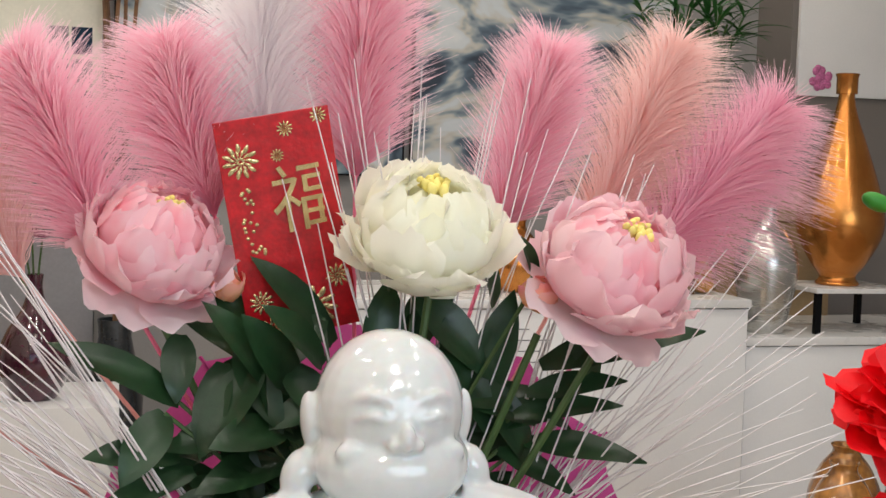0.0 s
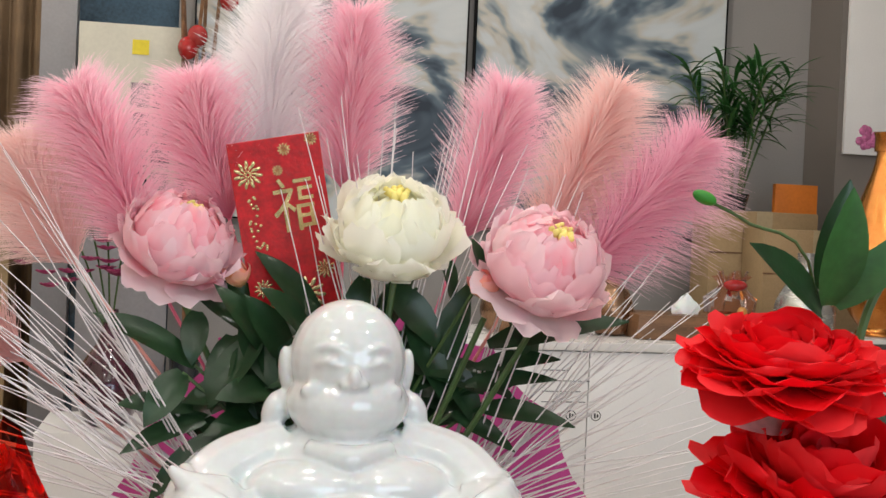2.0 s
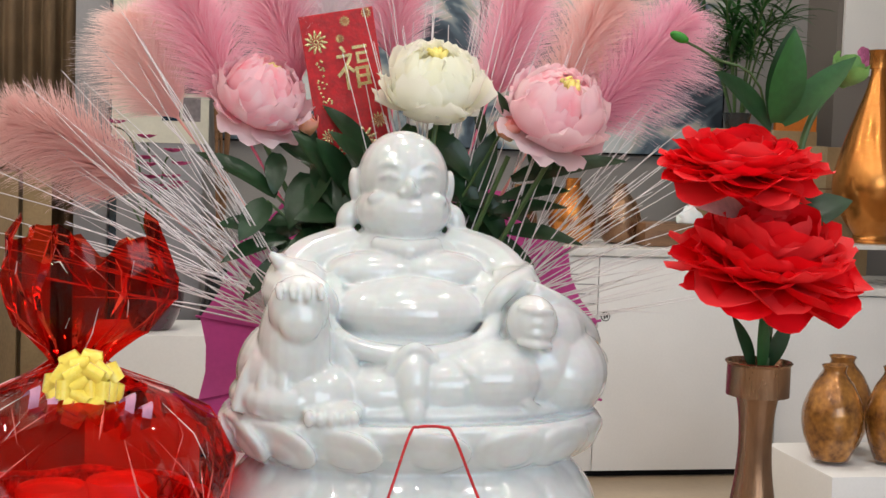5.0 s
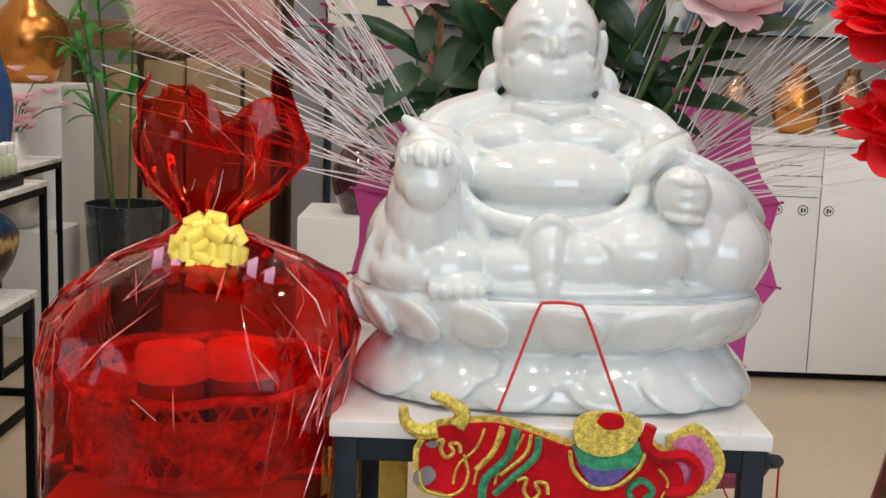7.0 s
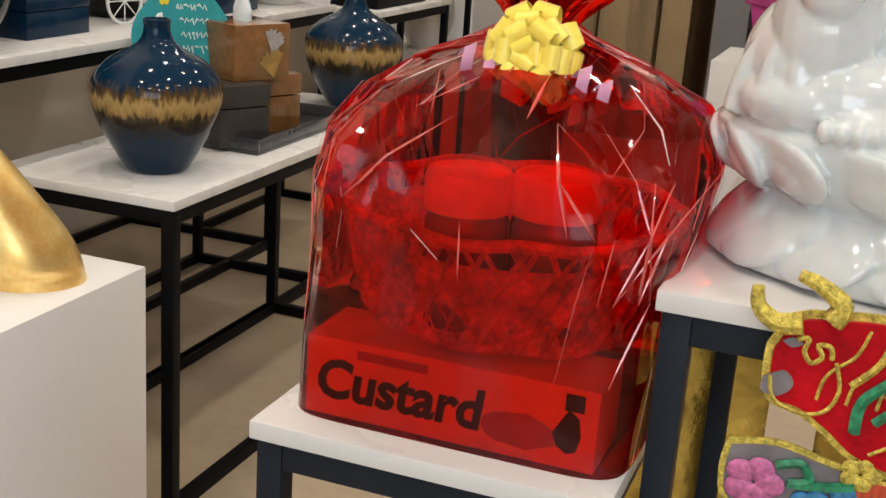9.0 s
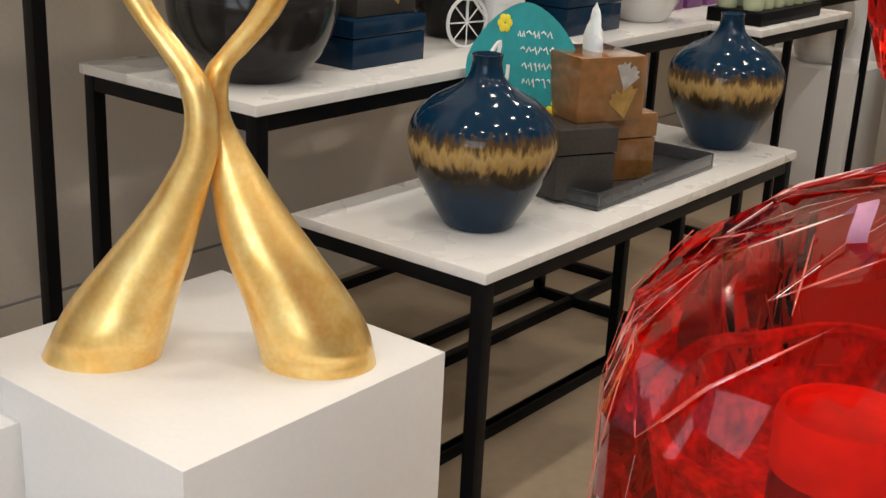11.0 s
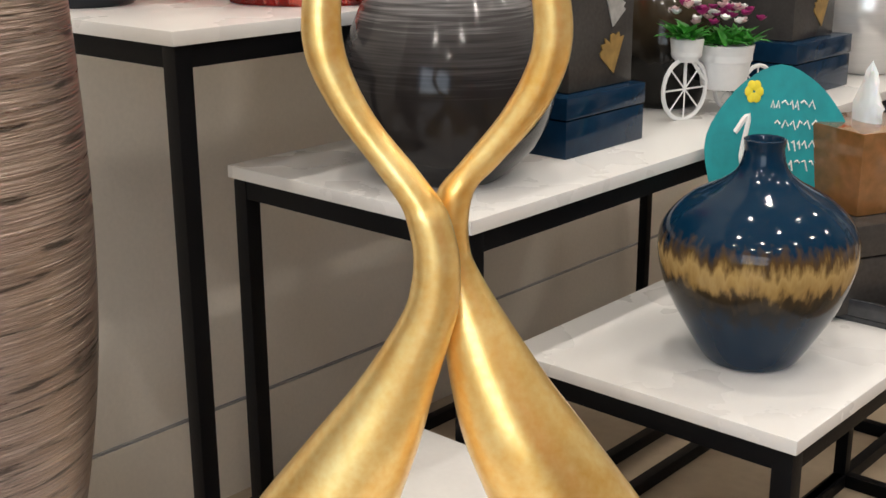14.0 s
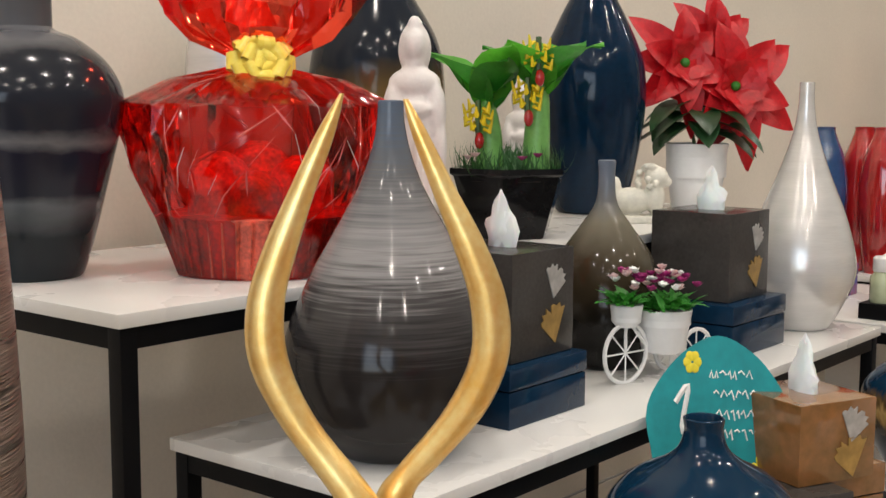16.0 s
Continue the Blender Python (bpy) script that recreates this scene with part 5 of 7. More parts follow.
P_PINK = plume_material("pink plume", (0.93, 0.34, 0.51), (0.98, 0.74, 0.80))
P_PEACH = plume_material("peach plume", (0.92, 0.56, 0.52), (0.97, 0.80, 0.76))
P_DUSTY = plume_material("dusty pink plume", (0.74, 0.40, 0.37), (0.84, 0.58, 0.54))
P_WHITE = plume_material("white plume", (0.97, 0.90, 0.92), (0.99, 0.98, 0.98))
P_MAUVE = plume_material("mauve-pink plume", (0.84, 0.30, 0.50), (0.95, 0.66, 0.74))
for spec in (((0.010, 0.935, 1.000), (-0.020, 0.935, 1.075), (-0.046, 0.93, 1.128), 0.7, P_PINK, 1, "tall rose-pink plume"),
             ((-0.045, 0.945, 0.985), (-0.073, 0.95, 1.03), (-0.094, 0.95, 1.080), 0.7, P_PEACH, 2, "peach plume low at the side"),
             ((0.085, 0.945, 1.030), (0.063, 0.945, 1.090), (0.050, 0.94, 1.142), 0.7, P_PINK, 3, "rose-pink plume"),
             ((0.125, 0.965, 1.060), (0.117, 0.965, 1.150), (0.128, 0.96, 1.225), 0.6, P_WHITE, 4, "tall white plume"),
             ((0.188, 0.950, 1.060), (0.190, 0.950, 1.140), (0.192, 0.945, 1.210), 0.55, P_PINK, 5, "tall bright pink plume"),
             ((0.300, 0.955, 1.020), (0.324, 0.955, 1.095), (0.336, 0.95, 1.152), 0.5, P_PINK, 6, "pink plume"),
             ((0.378, 0.960, 1.015), (0.415, 0.960, 1.095), (0.442, 0.955, 1.163), 0.8, P_PEACH, 7, "tall peach plume"),
             ((0.405, 0.925, 0.990), (0.465, 0.925, 1.060), (0.512, 0.92, 1.118), 0.9, P_MAUVE, 8, "mauve-pink plume leaning outwards"),
             ((-0.080, 0.900, 0.905), (-0.145, 0.890, 0.950), (-0.195, 0.88, 0.972), 0.6, P_DUSTY, 9, "peach-pink plume lying far out to the side")):
    b, m_, t_, sp, mt, sd, lab = spec
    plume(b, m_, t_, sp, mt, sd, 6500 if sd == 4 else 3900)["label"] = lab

P_PEONY = petal_material("pink peony petal", (1.0, 0.46, 0.54), (1.0, 0.75, 0.80), (1.0, 0.72, 0.36), 0.060, 0.45)
P_PEONY_W = petal_material("cream peony petal", (1.0, 0.98, 0.78), (1.0, 1.0, 0.90), (0.96, 0.86, 0.25), 0.060, 0.45)
P_PEONY_R = petal_material("red peony petal", (0.84, 0.010, 0.018), (0.92, 0.018, 0.026), (0.66, 0.006, 0.014), 0.08, 0.3, (0.97, 1.05))


M_STAMEN = material("pale yellow stamen", (0.96, 0.80, 0.24), 0.6, vary=0.15, scale=80)


def globe_peony(r, seed, mat, m, label):
    """A full peony: cupped, rippled petals in shells, the inner ones closing over the heart."""
    rng = random.Random(seed)
    head = part("peony", ellipsoid(bmesh.new(), (0, 0, 0.05 * r), (0.5 * r, 0.5 * r, 0.55 * r), u=16, v=10), mat, arrangement, label)
    head.matrix_local = m
    for cnt, rho, el1, wide, flare in ((5, 1.04, -0.45, 0.62, 0.20), (6, 1.02, -0.08, 0.64, 0.16), (7, 1.0, 0.25, 0.60, 0.14), (7, 0.97, 0.55, 0.56, 0.13), (7, 0.94, 0.84, 0.50, 0.13), (7, 0.90, 1.08, 0.46, 0.14), (6, 0.84, 1.28, 0.42, 0.18), (5, 0.74, 1.42, 0.38, 0.24)):
        off = rng.uniform(0, 6)
        for i in range(cnt):
            bm = bmesh.new()
            az = off + 2 * math.pi * i / cnt + rng.uniform(-0.25, 0.25)
            tip = el1 + rng.uniform(-0.2, 0.2)
            el0 = max(-1.2, tip - 1.5)
            ph, wd, fl, rh = rng.uniform(0, 6), wide * rng.uniform(0.85, 1.2), flare * rng.uniform(0.0, 2.0), rho * rng.uniform(0.96, 1.04)
            rows = []
            for a in range(9):
                f = a / 8
                w = wd * (0.25 + 0.75 * math.sin(math.pi / 2 * min(1, f / 0.7))) * math.sqrt(1 - 0.70 * max(0.0, (f - 0.76) / 0.24) ** 2)
                row = []
                for b in range(9):
                    q = b / 4 - 1
                    el = el0 + (tip - el0) * f - 0.08 * q * q * f * f + 0.05 * math.sin(ph + 5.5 * q) * f ** 4 + 0.035 * math.sin(2 * ph + 12 * q) * f ** 4
                    d = Vector((math.cos(el) * math.cos(az), math.cos(el) * math.sin(az), math.sin(el))) + Vector((-math.sin(az), math.cos(az), 0)) * (q * w)
                    rad = r * rh * (0.72 + 0.28 * min(1, f * 1.6) + fl * f ** 4 + 0.05 * math.sin(ph * 1.7 + 4.5 * q) * f * f + 0.03 * math.sin(ph + 10 * q) * f ** 3 + 0.05 * q * q * f)
                    row.append(bm.verts.new(d.normalized() * rad))
                rows.append(row)
            for p, q in zip(rows, rows[1:]):
                for b in range(8):
                    bm.faces.new((p[b], p[b + 1], q[b + 1], q[b]))
            part("petal", bm, mat, head, angle=80)
    for k in range(12):
        a, q = k * 2.4, 0.22 * r * math.sqrt(k / 12)
        part("stamen", ellipsoid(bmesh.new(), (q * math.cos(a), q * math.sin(a), 0.86 * r), (0.07 * r, 0.05 * r, 0.12 * r), euler(20 * math.sin(a), 20 * math.cos(a), 0), 8, 6), M_STAMEN, head)
    return head


def flower_head(parent, c, r, mat, seed, face, name="peony", label="", layers=None, squash=1.0):
    rng = random.Random(seed)
    ob = part(name, ellipsoid(bmesh.new(), (0, 0, r * 0.1), (r * 0.16,) * 3, u=12, v=8), mat, parent, label)
    for cnt, el, size, cup in layers:
        off = rng.uniform(0, 6)
        for i in range(cnt):
            az, bm = off + 2 * math.pi * i / cnt + rng.uniform(-0.18, 0.18), bmesh.new()
            petal(bm, Vector((math.cos(az), math.sin(az), 0)) * r * 0.06, az, el + rng.uniform(-0.22, 0.22), r * size * rng.uniform(0.88, 1.1), cup * rng.uniform(0.7, 1.25), rng, 0.95)
            part("petal", bm, mat, ob, angle=80)
    f = Vector(face).normalized()
    ob.matrix_local = Matrix.Translation(c) @ f.to_track_quat("Z", "Y").to_matrix().to_4x4() @ Matrix.Diagonal((1, 1, squash, 1))
    return ob


for c, r, mt, sd, face, lab in (((0.043, 0.905, 1.010), 0.042, P_PEONY, 31, (0.30, -0.50, 0.80), "large pink peony"), ((0.218, 0.848, 1.026), 0.044, P_PEONY_W, 32, (0.02, -0.42, 0.90), "large cream peony with a yellow heart"),
                                ((0.347, 0.832, 1.003), 0.045, P_PEONY, 33, (0.20, -0.60, 0.78), "large pink peony")):
    globe_peony(r, sd, mt, Matrix.Translation((c[0], c[1], c[2] + A_Z)) @ Vector(face).normalized().to_track_quat("Z", "Y").to_matrix().to_4x4() @ Matrix.Diagonal((1.08, 1.08, 0.92, 1)), lab)
for c, r in (((0.096, 0.915, 0.972), 0.022), ((0.302, 0.852, 0.972), 0.026)):
    flower_head(arrangement, (c[0], c[1], c[2] + A_Z), r, P_PEONY, 40, (-0.3, -0.5, 0.9), "peony_bud", "half-open pink bud", ((5, 0.9, 1.0, 1.3), (5, 1.15, 0.95, 1.3), (4, 1.35, 0.8, 1.2)))
for a, b in (((0.185, 0.87, 0.73), (0.040, 0.905, 0.975)), ((0.19, 0.87, 0.73), (0.222, 0.85, 0.99)), ((0.195, 0.87, 0.73), (0.350, 0.838, 0.965)), ((0.185, 0.88, 0.74), (0.096, 0.918, 0.955)), ((0.195, 0.87, 0.74), (0.302, 0.856, 0.955))):
    m_ = (Vector(a) + Vector(b)) / 2 + Vector((0, 0, -0.02))
    st = part("stem", tube(spline([a, m_, b], 12), 0.0028, 7), M_STEM, arrangement)
    st.location = (0, 0, A_Z)

rng = random.Random(77)
LEAVES = [((0.06, 0.89, 0.905), (-0.015, 0.865, 0.945), 0.034), ((0.05, 0.88, 0.90), (0.030, 0.85, 0.86), 0.036), ((0.06, 0.88, 0.87), (0.005, 0.86, 0.868), 0.030), ((0.07, 0.88, 0.86), (0.012, 0.85, 0.835), 0.028), ((0.08, 0.87, 0.85), (0.035, 0.85, 0.800), 0.030),
          ((0.09, 0.90, 0.93), (0.075, 0.87, 0.875), 0.032), ((0.10, 0.90, 0.94), (0.120, 0.87, 0.89), 0.032), ((0.09, 0.89, 0.89), (0.11, 0.86, 0.83), 0.030), ((0.13, 0.89, 0.93), (0.16, 0.87, 0.885), 0.034), ((0.20, 0.88, 0.985), (0.19, 0.86, 0.92), 0.036),
          ((0.22, 0.88, 0.98), (0.262, 0.86, 0.925), 0.038), ((0.24, 0.88, 0.95), (0.27, 0.86, 0.885), 0.036), ((0.22, 0.87, 0.93), (0.23, 0.85, 0.86), 0.034), ((0.31, 0.87, 0.93), (0.425, 0.85, 0.955), 0.036), ((0.30, 0.87, 0.91), (0.365, 0.85, 0.915), 0.026),
          ((0.29, 0.87, 0.895), (0.362, 0.85, 0.898), 0.024), ((0.30, 0.87, 0.875), (0.375, 0.84, 0.862), 0.030), ((0.27, 0.88, 0.92), (0.30, 0.86, 0.86), 0.034), ((0.28, 0.87, 0.87), (0.325, 0.85, 0.838), 0.026), ((0.33, 0.87, 0.97), (0.345, 0.86, 0.92), 0.03),
          ((0.28, 0.89, 0.97), (0.27, 0.87, 1.005), 0.026), ((0.30, 0.86, 0.99), (0.290, 0.85, 1.02), 0.018), ((0.06, 0.90, 0.95), (0.058, 0.88, 0.91), 0.03), ((0.16, 0.91, 0.96), (0.13, 0.89, 0.92), 0.03), ((0.24, 0.90, 0.90), (0.21, 0.88, 0.84), 0.034), ((0.12, 0.90, 0.87), (0.14, 0.88, 0.81), 0.03),
          ((0.27, 0.90, 0.85), (0.29, 0.88, 0.80), 0.03), ((0.18, 0.90, 0.92), (0.19, 0.89, 0.85), 0.034)]
fill = random.Random(61)
for k in range(46):
    side = fill.choice((-1, 1))
    b = Vector((0.185 + side * fill.uniform(0.01, 0.085), fill.uniform(0.880, 0.925), fill.uniform(0.80, 0.945)))
    d = Vector((side * fill.uniform(0.15, 1.0), -0.25, fill.uniform(-0.55, 0.75))).normalized()
    LEAVES.append((tuple(b), tuple(b + d * fill.uniform(0.055, 0.085)), fill.uniform(0.030, 0.042)))
for b, e, w in LEAVES:
    b, e = Vector(b), Vector(e)
    bm = bmesh.new()
    blade(bm, b, (e - b) + Vector((0, 0, 0.015)), Vector((rng.uniform(-0.3, 0.3), -0.7, 0.7)), (e - b).length * 1.10, w * 0.80, 0.5, 8, 0.25, wave=0.03)
    lf = part("leaf", bm, M_LEAF, arrangement)
    lf.location = (0, 0, A_Z)
    if rng.random() < 0.6:
        st = part("stem", tube(spline([(0.185 + rng.uniform(-0.02, 0.02), 0.88, 0.75), (b + Vector((0.185, 0.88, 0.78))) / 2, b], 8), 0.0016, 5), M_STEM, arrangement)
        st.location = (0, 0, A_Z)

M_SPRAY = material("white spray", (0.80, 0.77, 0.78), 0.45, vary=0.08, scale=60, sheen=0.2)
rng = random.Random(5)
for k in range(150):
    left = k % 2 == 0
    u = rng.random()
    if k % 5 == 4:
        a = rng.uniform(-0.25, 0.30)
        tip = Vector((0.225 + a * 0.42, rng.uniform(0.84, 0.93), rng.uniform(1.02, 1.15)))
        root = Vector((0.215 + rng.uniform(-0.02, 0.03), 0.88, 0.78))
    elif left:
        ang = radians(rng.uniform(8, 62))
        L = rng.uniform(0.22, 0.36)
        root = Vector((0.085 + rng.uniform(-0.02, 0.02), rng.uniform(0.86, 0.90), 0.775 + rng.uniform(-0.02, 0.03)))
        tip = root + Vector((-math.cos(ang) * L, rng.uniform(-0.05, 0.04), math.sin(ang) * L))
    else:
        ang = radians(rng.uniform(8, 75))
        L = rng.uniform(0.20, 0.33)
        root = Vector((0.275 + rng.uniform(-0.02, 0.02), rng.uniform(0.86, 0.90), 0.775 + rng.uniform(-0.02, 0.03)))
        tip = root + Vector((math.cos(ang) * L, rng.uniform(-0.05, 0.04), math.sin(ang) * L))
    mid = (root + tip) / 2 + Vector((0, 0, 0.012 * rng.uniform(-0.5, 1.2)))
    sp = part("spray", tube(spline([root, mid, tip], 9), [0.0010 - 0.00008 * q for q in range(9)], 4), M_SPRAY, arrangement)
    sp.location = (0, 0, A_Z)

# red envelope with gold print
M_ENV = material("red foil paper", (0.58, 0.004, 0.012), 0.35, vary=0.25, scale=90, fine=300, bump=0.25, bump_scale=160, coat=0.3)
M_GOLDINK = material("gold foil print", (0.75, 0.60, 0.30), 0.25, metal=0.75, vary=0.15, scale=80)
tl, tr_, bl = Vector((0.082, 0.893, 1.094)), Vector((0.160, 0.893, 1.110)), Vector((0.110, 0.918, 0.940))
ex = (tr_ - tl).normalized()
ez = (tl - bl - ex * (tl - bl).dot(ex)).normalized()
ey = ez.cross(ex)
EW, EH = (tr_ - tl).length, (tl - bl).length
env_m = Matrix((ex, ey, ez)).transposed().to_4x4()
env_m.translation = bl
envelope = thing("red_envelope", "red paper envelope with gold flowers and a gold character", "envelope", env_m)
part("body", bx((0, 0, 0), (EW, 0.0016, EH), 0.0004), M_ENV, envelope, smooth=False)
text_mesh("\u798f", 0.052, M_GOLDINK, envelope, pose(EW * 0.70, -0.0008, EH * 0.60, 90, 0, 6), "character", 0.0004, "gold character")


def rosette(x, z, r, n=11):
    bm = bmesh.new()
    for ring, q in ((1.0, 1.0), (0.62, 0.7), (0.25, 0.4)):
        for i in range(n):
            a = 2 * math.pi * i / n + ring
            rot = euler(0, -math.degrees(a), 0)
            ellipsoid(bm, (x + r * ring * 0.72 * math.cos(a), -0.0006, z + r * ring * 0.72 * math.sin(a)), (r * 0.26 * q, 0.0005, r * 0.12 * q), rot, 8, 4)
    part("gold_flower", bm, M_GOLDINK, envelope)


for x, z, r in ((0.18, 0.82, 0.013), (0.60, 0.93, 0.006), (0.90, 0.965, 0.006), (0.16, 0.18, 0.009), (0.22, 0.04, 0.011), (0.62, 0.11, 0.017), (0.86, 0.24, 0.009), (0.50, 0.82, 0.005)):
    rosette(x * EW, z * EH, r)
rng = random.Random(9)
for k in range(26):
    bm = ellipsoid(bmesh.new(), (EW * (0.12 + 0.16 * rng.random()), -0.0005, EH * (0.38 + 0.34 * rng.random())), (0.0014, 0.0005, 0.0014), u=8, v=5)
    part("gold_dot", bm, M_GOLDINK, envelope)

# pink paper parasol
PAR_X, PAR_Y, PAR_Z, PAR_R = 0.216, 0.975, 0.718, 0.238
M_PARASOL = leaf_material("magenta paper", (0.52, 0.07, 0.30), 0.12, 0.4, 0.7)
parasol = thing("parasol", "open pink paper parasol propped behind the statue", "parasol", pose(PAR_X, PAR_Y, PAR_Z, 80, 0, 0))
N = 16
tips = [(PAR_R * math.cos(2 * math.pi * (i + 0.5) / N), PAR_R * math.sin(2 * math.pi * (i + 0.5) / N)) for i in range(N)]
for i in range(N):
    bm = bmesh.new()
    x0, y0 = tips[i]
    x1, y1 = tips[(i + 1) % N]
    g = []
    for a in range(5):
        f = a / 4
        row = []
        for b in range(4):
            h = b / 3
            sag = 1 - 0.035 * math.sin(math.pi * h) * f
            row.append(bm.verts.new(((x0 + (x1 - x0) * h) * f * sag, (y0 + (y1 - y0) * h) * f * sag, 0.05 * (1 - f) - 0.008 * math.sin(math.pi * h) * f)))
        g.append(row)
    for p, q in zip(g, g[1:]):
        for b in range(3):
            bm.faces.new((p[b], p[b + 1], q[b + 1], q[b]))
    bmesh.ops.remove_doubles(bm, verts=bm.verts, dist=1e-5)
    part("panel", bm, M_PARASOL, parasol)
    part("rib", tube([(0, 0, 0.048), (x0 * 1.02, y0 * 1.02, -0.002)], 0.0016, 5), M_PARASOL, parasol)
part("shaft", tube([(0, 0, 0.07), (0, 0, -0.05)], 0.004, 8), M_STEM, parasol)


# ---- red gift hamper beside the statue ----
hamper = thing("gift_hamper", "gift hamper in red film with a yellow pompom bow", "gift hamper", pose(-0.118, 0.650, Z_C))
carton = part("carton", bx((-0.098, -0.100, 0.001), (0.097, -0.040, 0.055), 0.001), M_REDCARD, hamper, "orange-red biscuit carton", smooth=False)
M_BLACKINK = material("black ink", (0.02, 0.012, 0.01), 0.5, vary=0.1)
M_REDINK = material("red ink", (0.45, 0.01, 0.02), 0.5, vary=0.1)
text_mesh("Custard", 0.037, M_BLACKINK, carton, pose(-0.034, -0.1006, 0.026, 90, 0, 0) @ Matrix.Diagonal((0.95, 1, 1, 1)), "lettering", 0.0003, "black lettering", 0.0011, 0.12)
part("logo_bar", bx((-0.062, -0.1007, 0.044), (-0.014, -0.1001, 0.050)), M_REDINK, carton, smooth=False)
part("printed_square", bx((0.076, -0.1007, 0.040), (0.088, -0.1001, 0.051)), M_BLACKINK, carton, smooth=False)
bm = bmesh.new()
blob(bm, (0.048, 0.020), (0.024, 0.012), 14, 3, -0.1008, 0.1)
part("printed_cake", bm, M_REDINK, carton, smooth=False)
bm = bmesh.new()
blob(bm, (0.079, 0.024), (0.008, 0.014), 8, 5, -0.1008, 0.25)
part("printed_mark", bm, M_BLACKINK, carton, smooth=False)
# basket: a lattice of bent strips
basket = part("basket", lathe([(0.090, 0.056), (0.095, 0.060), (0.104, 0.090), (0.111, 0.118), (0.109, 0.118), (0.100, 0.080), (0.002, 0.070)], 48, at=(0, 0.012, 0)), M_BASKET, hamper, "red plastic lattice basket")
rng = random.Random(14)
for k in range(96):
    a = 2 * math.pi * (k // 2) / 48 + rng.uniform(-0.02, 0.02)
    tw = (1 if k % 2 else -1) * rng.uniform(0.26, 0.40)
    pts = []
    for q in range(6):
        f = q / 5
        r = 0.0965 + 0.0195 * f + (0.0010 if k % 2 else -0.0010)
        pts.append((r * math.cos(a + tw * f), 0.012 + r * math.sin(a + tw * f), 0.060 + 0.074 * f))
    part("strip", tube(pts, 0.0044, 4, flat=0.4), M_BASKET, basket)
for z, r in ((0.134, 0.1155), (0.062, 0.0965)):
    part("rim", tube([(r * math.cos(a), 0.012 + r * math.sin(a), z + 0.002 * math.sin(9 * a)) for a in (2 * math.pi * i / 40 for i in range(41))], 0.0042, 6), M_BASKET, basket)
for x, y, r in ((-0.008, -0.064, 0.027), (0.044, -0.046, 0.028)):
    jar = part("jar", lathe([(r * 0.95, 0.071), (r, 0.076), (r, 0.138), (r * 0.9, 0.146)], 32, at=(x, y, 0)), M_JAR, hamper)
    part("lid", lathe([(r * 1.02, 0.145), (r * 1.03, 0.147), (r * 1.03, 0.166), (r * 0.97, 0.170), (r * 0.90, 0.170), (r * 0.86, 0.167), (0.002, 0.167)], 32, at=(x, y, 0)), M_REDLID, jar, "flat red lid")
rows = [(0.114, 0.118, 0.000, 0.0, 0.002, 0.012), (0.116, 0.120, 0.060, 0.004, 0.003, 0.012), (0.118, 0.122, 0.110, 0.008, 0.004, 0.014), (0.126, 0.128, 0.150, 0.022, 0.004, 0.016), (0.128, 0.124, 0.180, 0.040, 0.004, 0.022), (0.112, 0.104, 0.206, 0.07, 0.006, 0.030),
        (0.080, 0.074, 0.226, 0.05, 0.004, 0.036), (0.042, 0.038, 0.240, 0.08, 0.000, 0.042), (0.020, 0.019, 0.250, 0.12, -0.002, 0.044), (0.030, 0.024, 0.264, 0.12, 0.000, 0.044), (0.056, 0.036, 0.284, 0.12, 0.006, 0.044), (0.070, 0.042, 0.306, 0.11, 0.010, 0.044), (0.072, 0.044, 0.328, 0.10, 0.010, 0.044), (0.066, 0.042, 0.348, 0.10, 0.006, 0.044), (0.060, 0.040, 0.360, 0.12, 0.004, 0.044)]
bag = film_bag(rows, 44, 11, 0.17, 3.0, True, lobes=0.016)
folds = film_glints(hamper, bag, 44, 1, 8, 80, 4) + film_glints(hamper, bag, 44, 9, 13, 20, 8)
shiny = film_folds(bag, 44, 2, 8, 80, 21) + film_folds(bag, 44, 9, 13, 14, 22) + film_folds(bag, 44, 0, 4, 12, 23)
wrap = part("film_wrap", bag, M_FILM, hamper, "crinkled clear red film", angle=20)
# pale tubes stand in for light glancing off the film
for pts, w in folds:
    part("glint_line", tube(pts, w, 4), M_CREASE_GLINT, wrap)
for fold in shiny:
    part("fold", fold, M_FOLD, wrap)
bow(hamper, (0.011, -0.010, 0.238), 0.030, 2)
rng = random.Random(3)
for x, z in ((-0.024, 0.234), (0.036, 0.220), (0.052, 0.228)):
    bm = bmesh.new()
    prev = None
    for q in range(22):
        a, rr = q * 0.50, 0.009
        p = Vector((x + 0.0011 * q - 0.01 + rr * math.sin(a) * 0.4, -0.026 + rr * math.cos(a) * 0.6, z + rr * math.sin(a) - 0.0006 * q))
        cur = (bm.verts.new(p + Vector((-0.0042, 0, -0.002))), bm.verts.new(p + Vector((0.0042, 0, 0.002))))
        if prev:
            bm.faces.new((prev[0], prev[1], cur[1], cur[0]))
        prev = cur
    part("curled_ribbon", bm, M_PINKRIB, hamper, "curled pink ribbon")

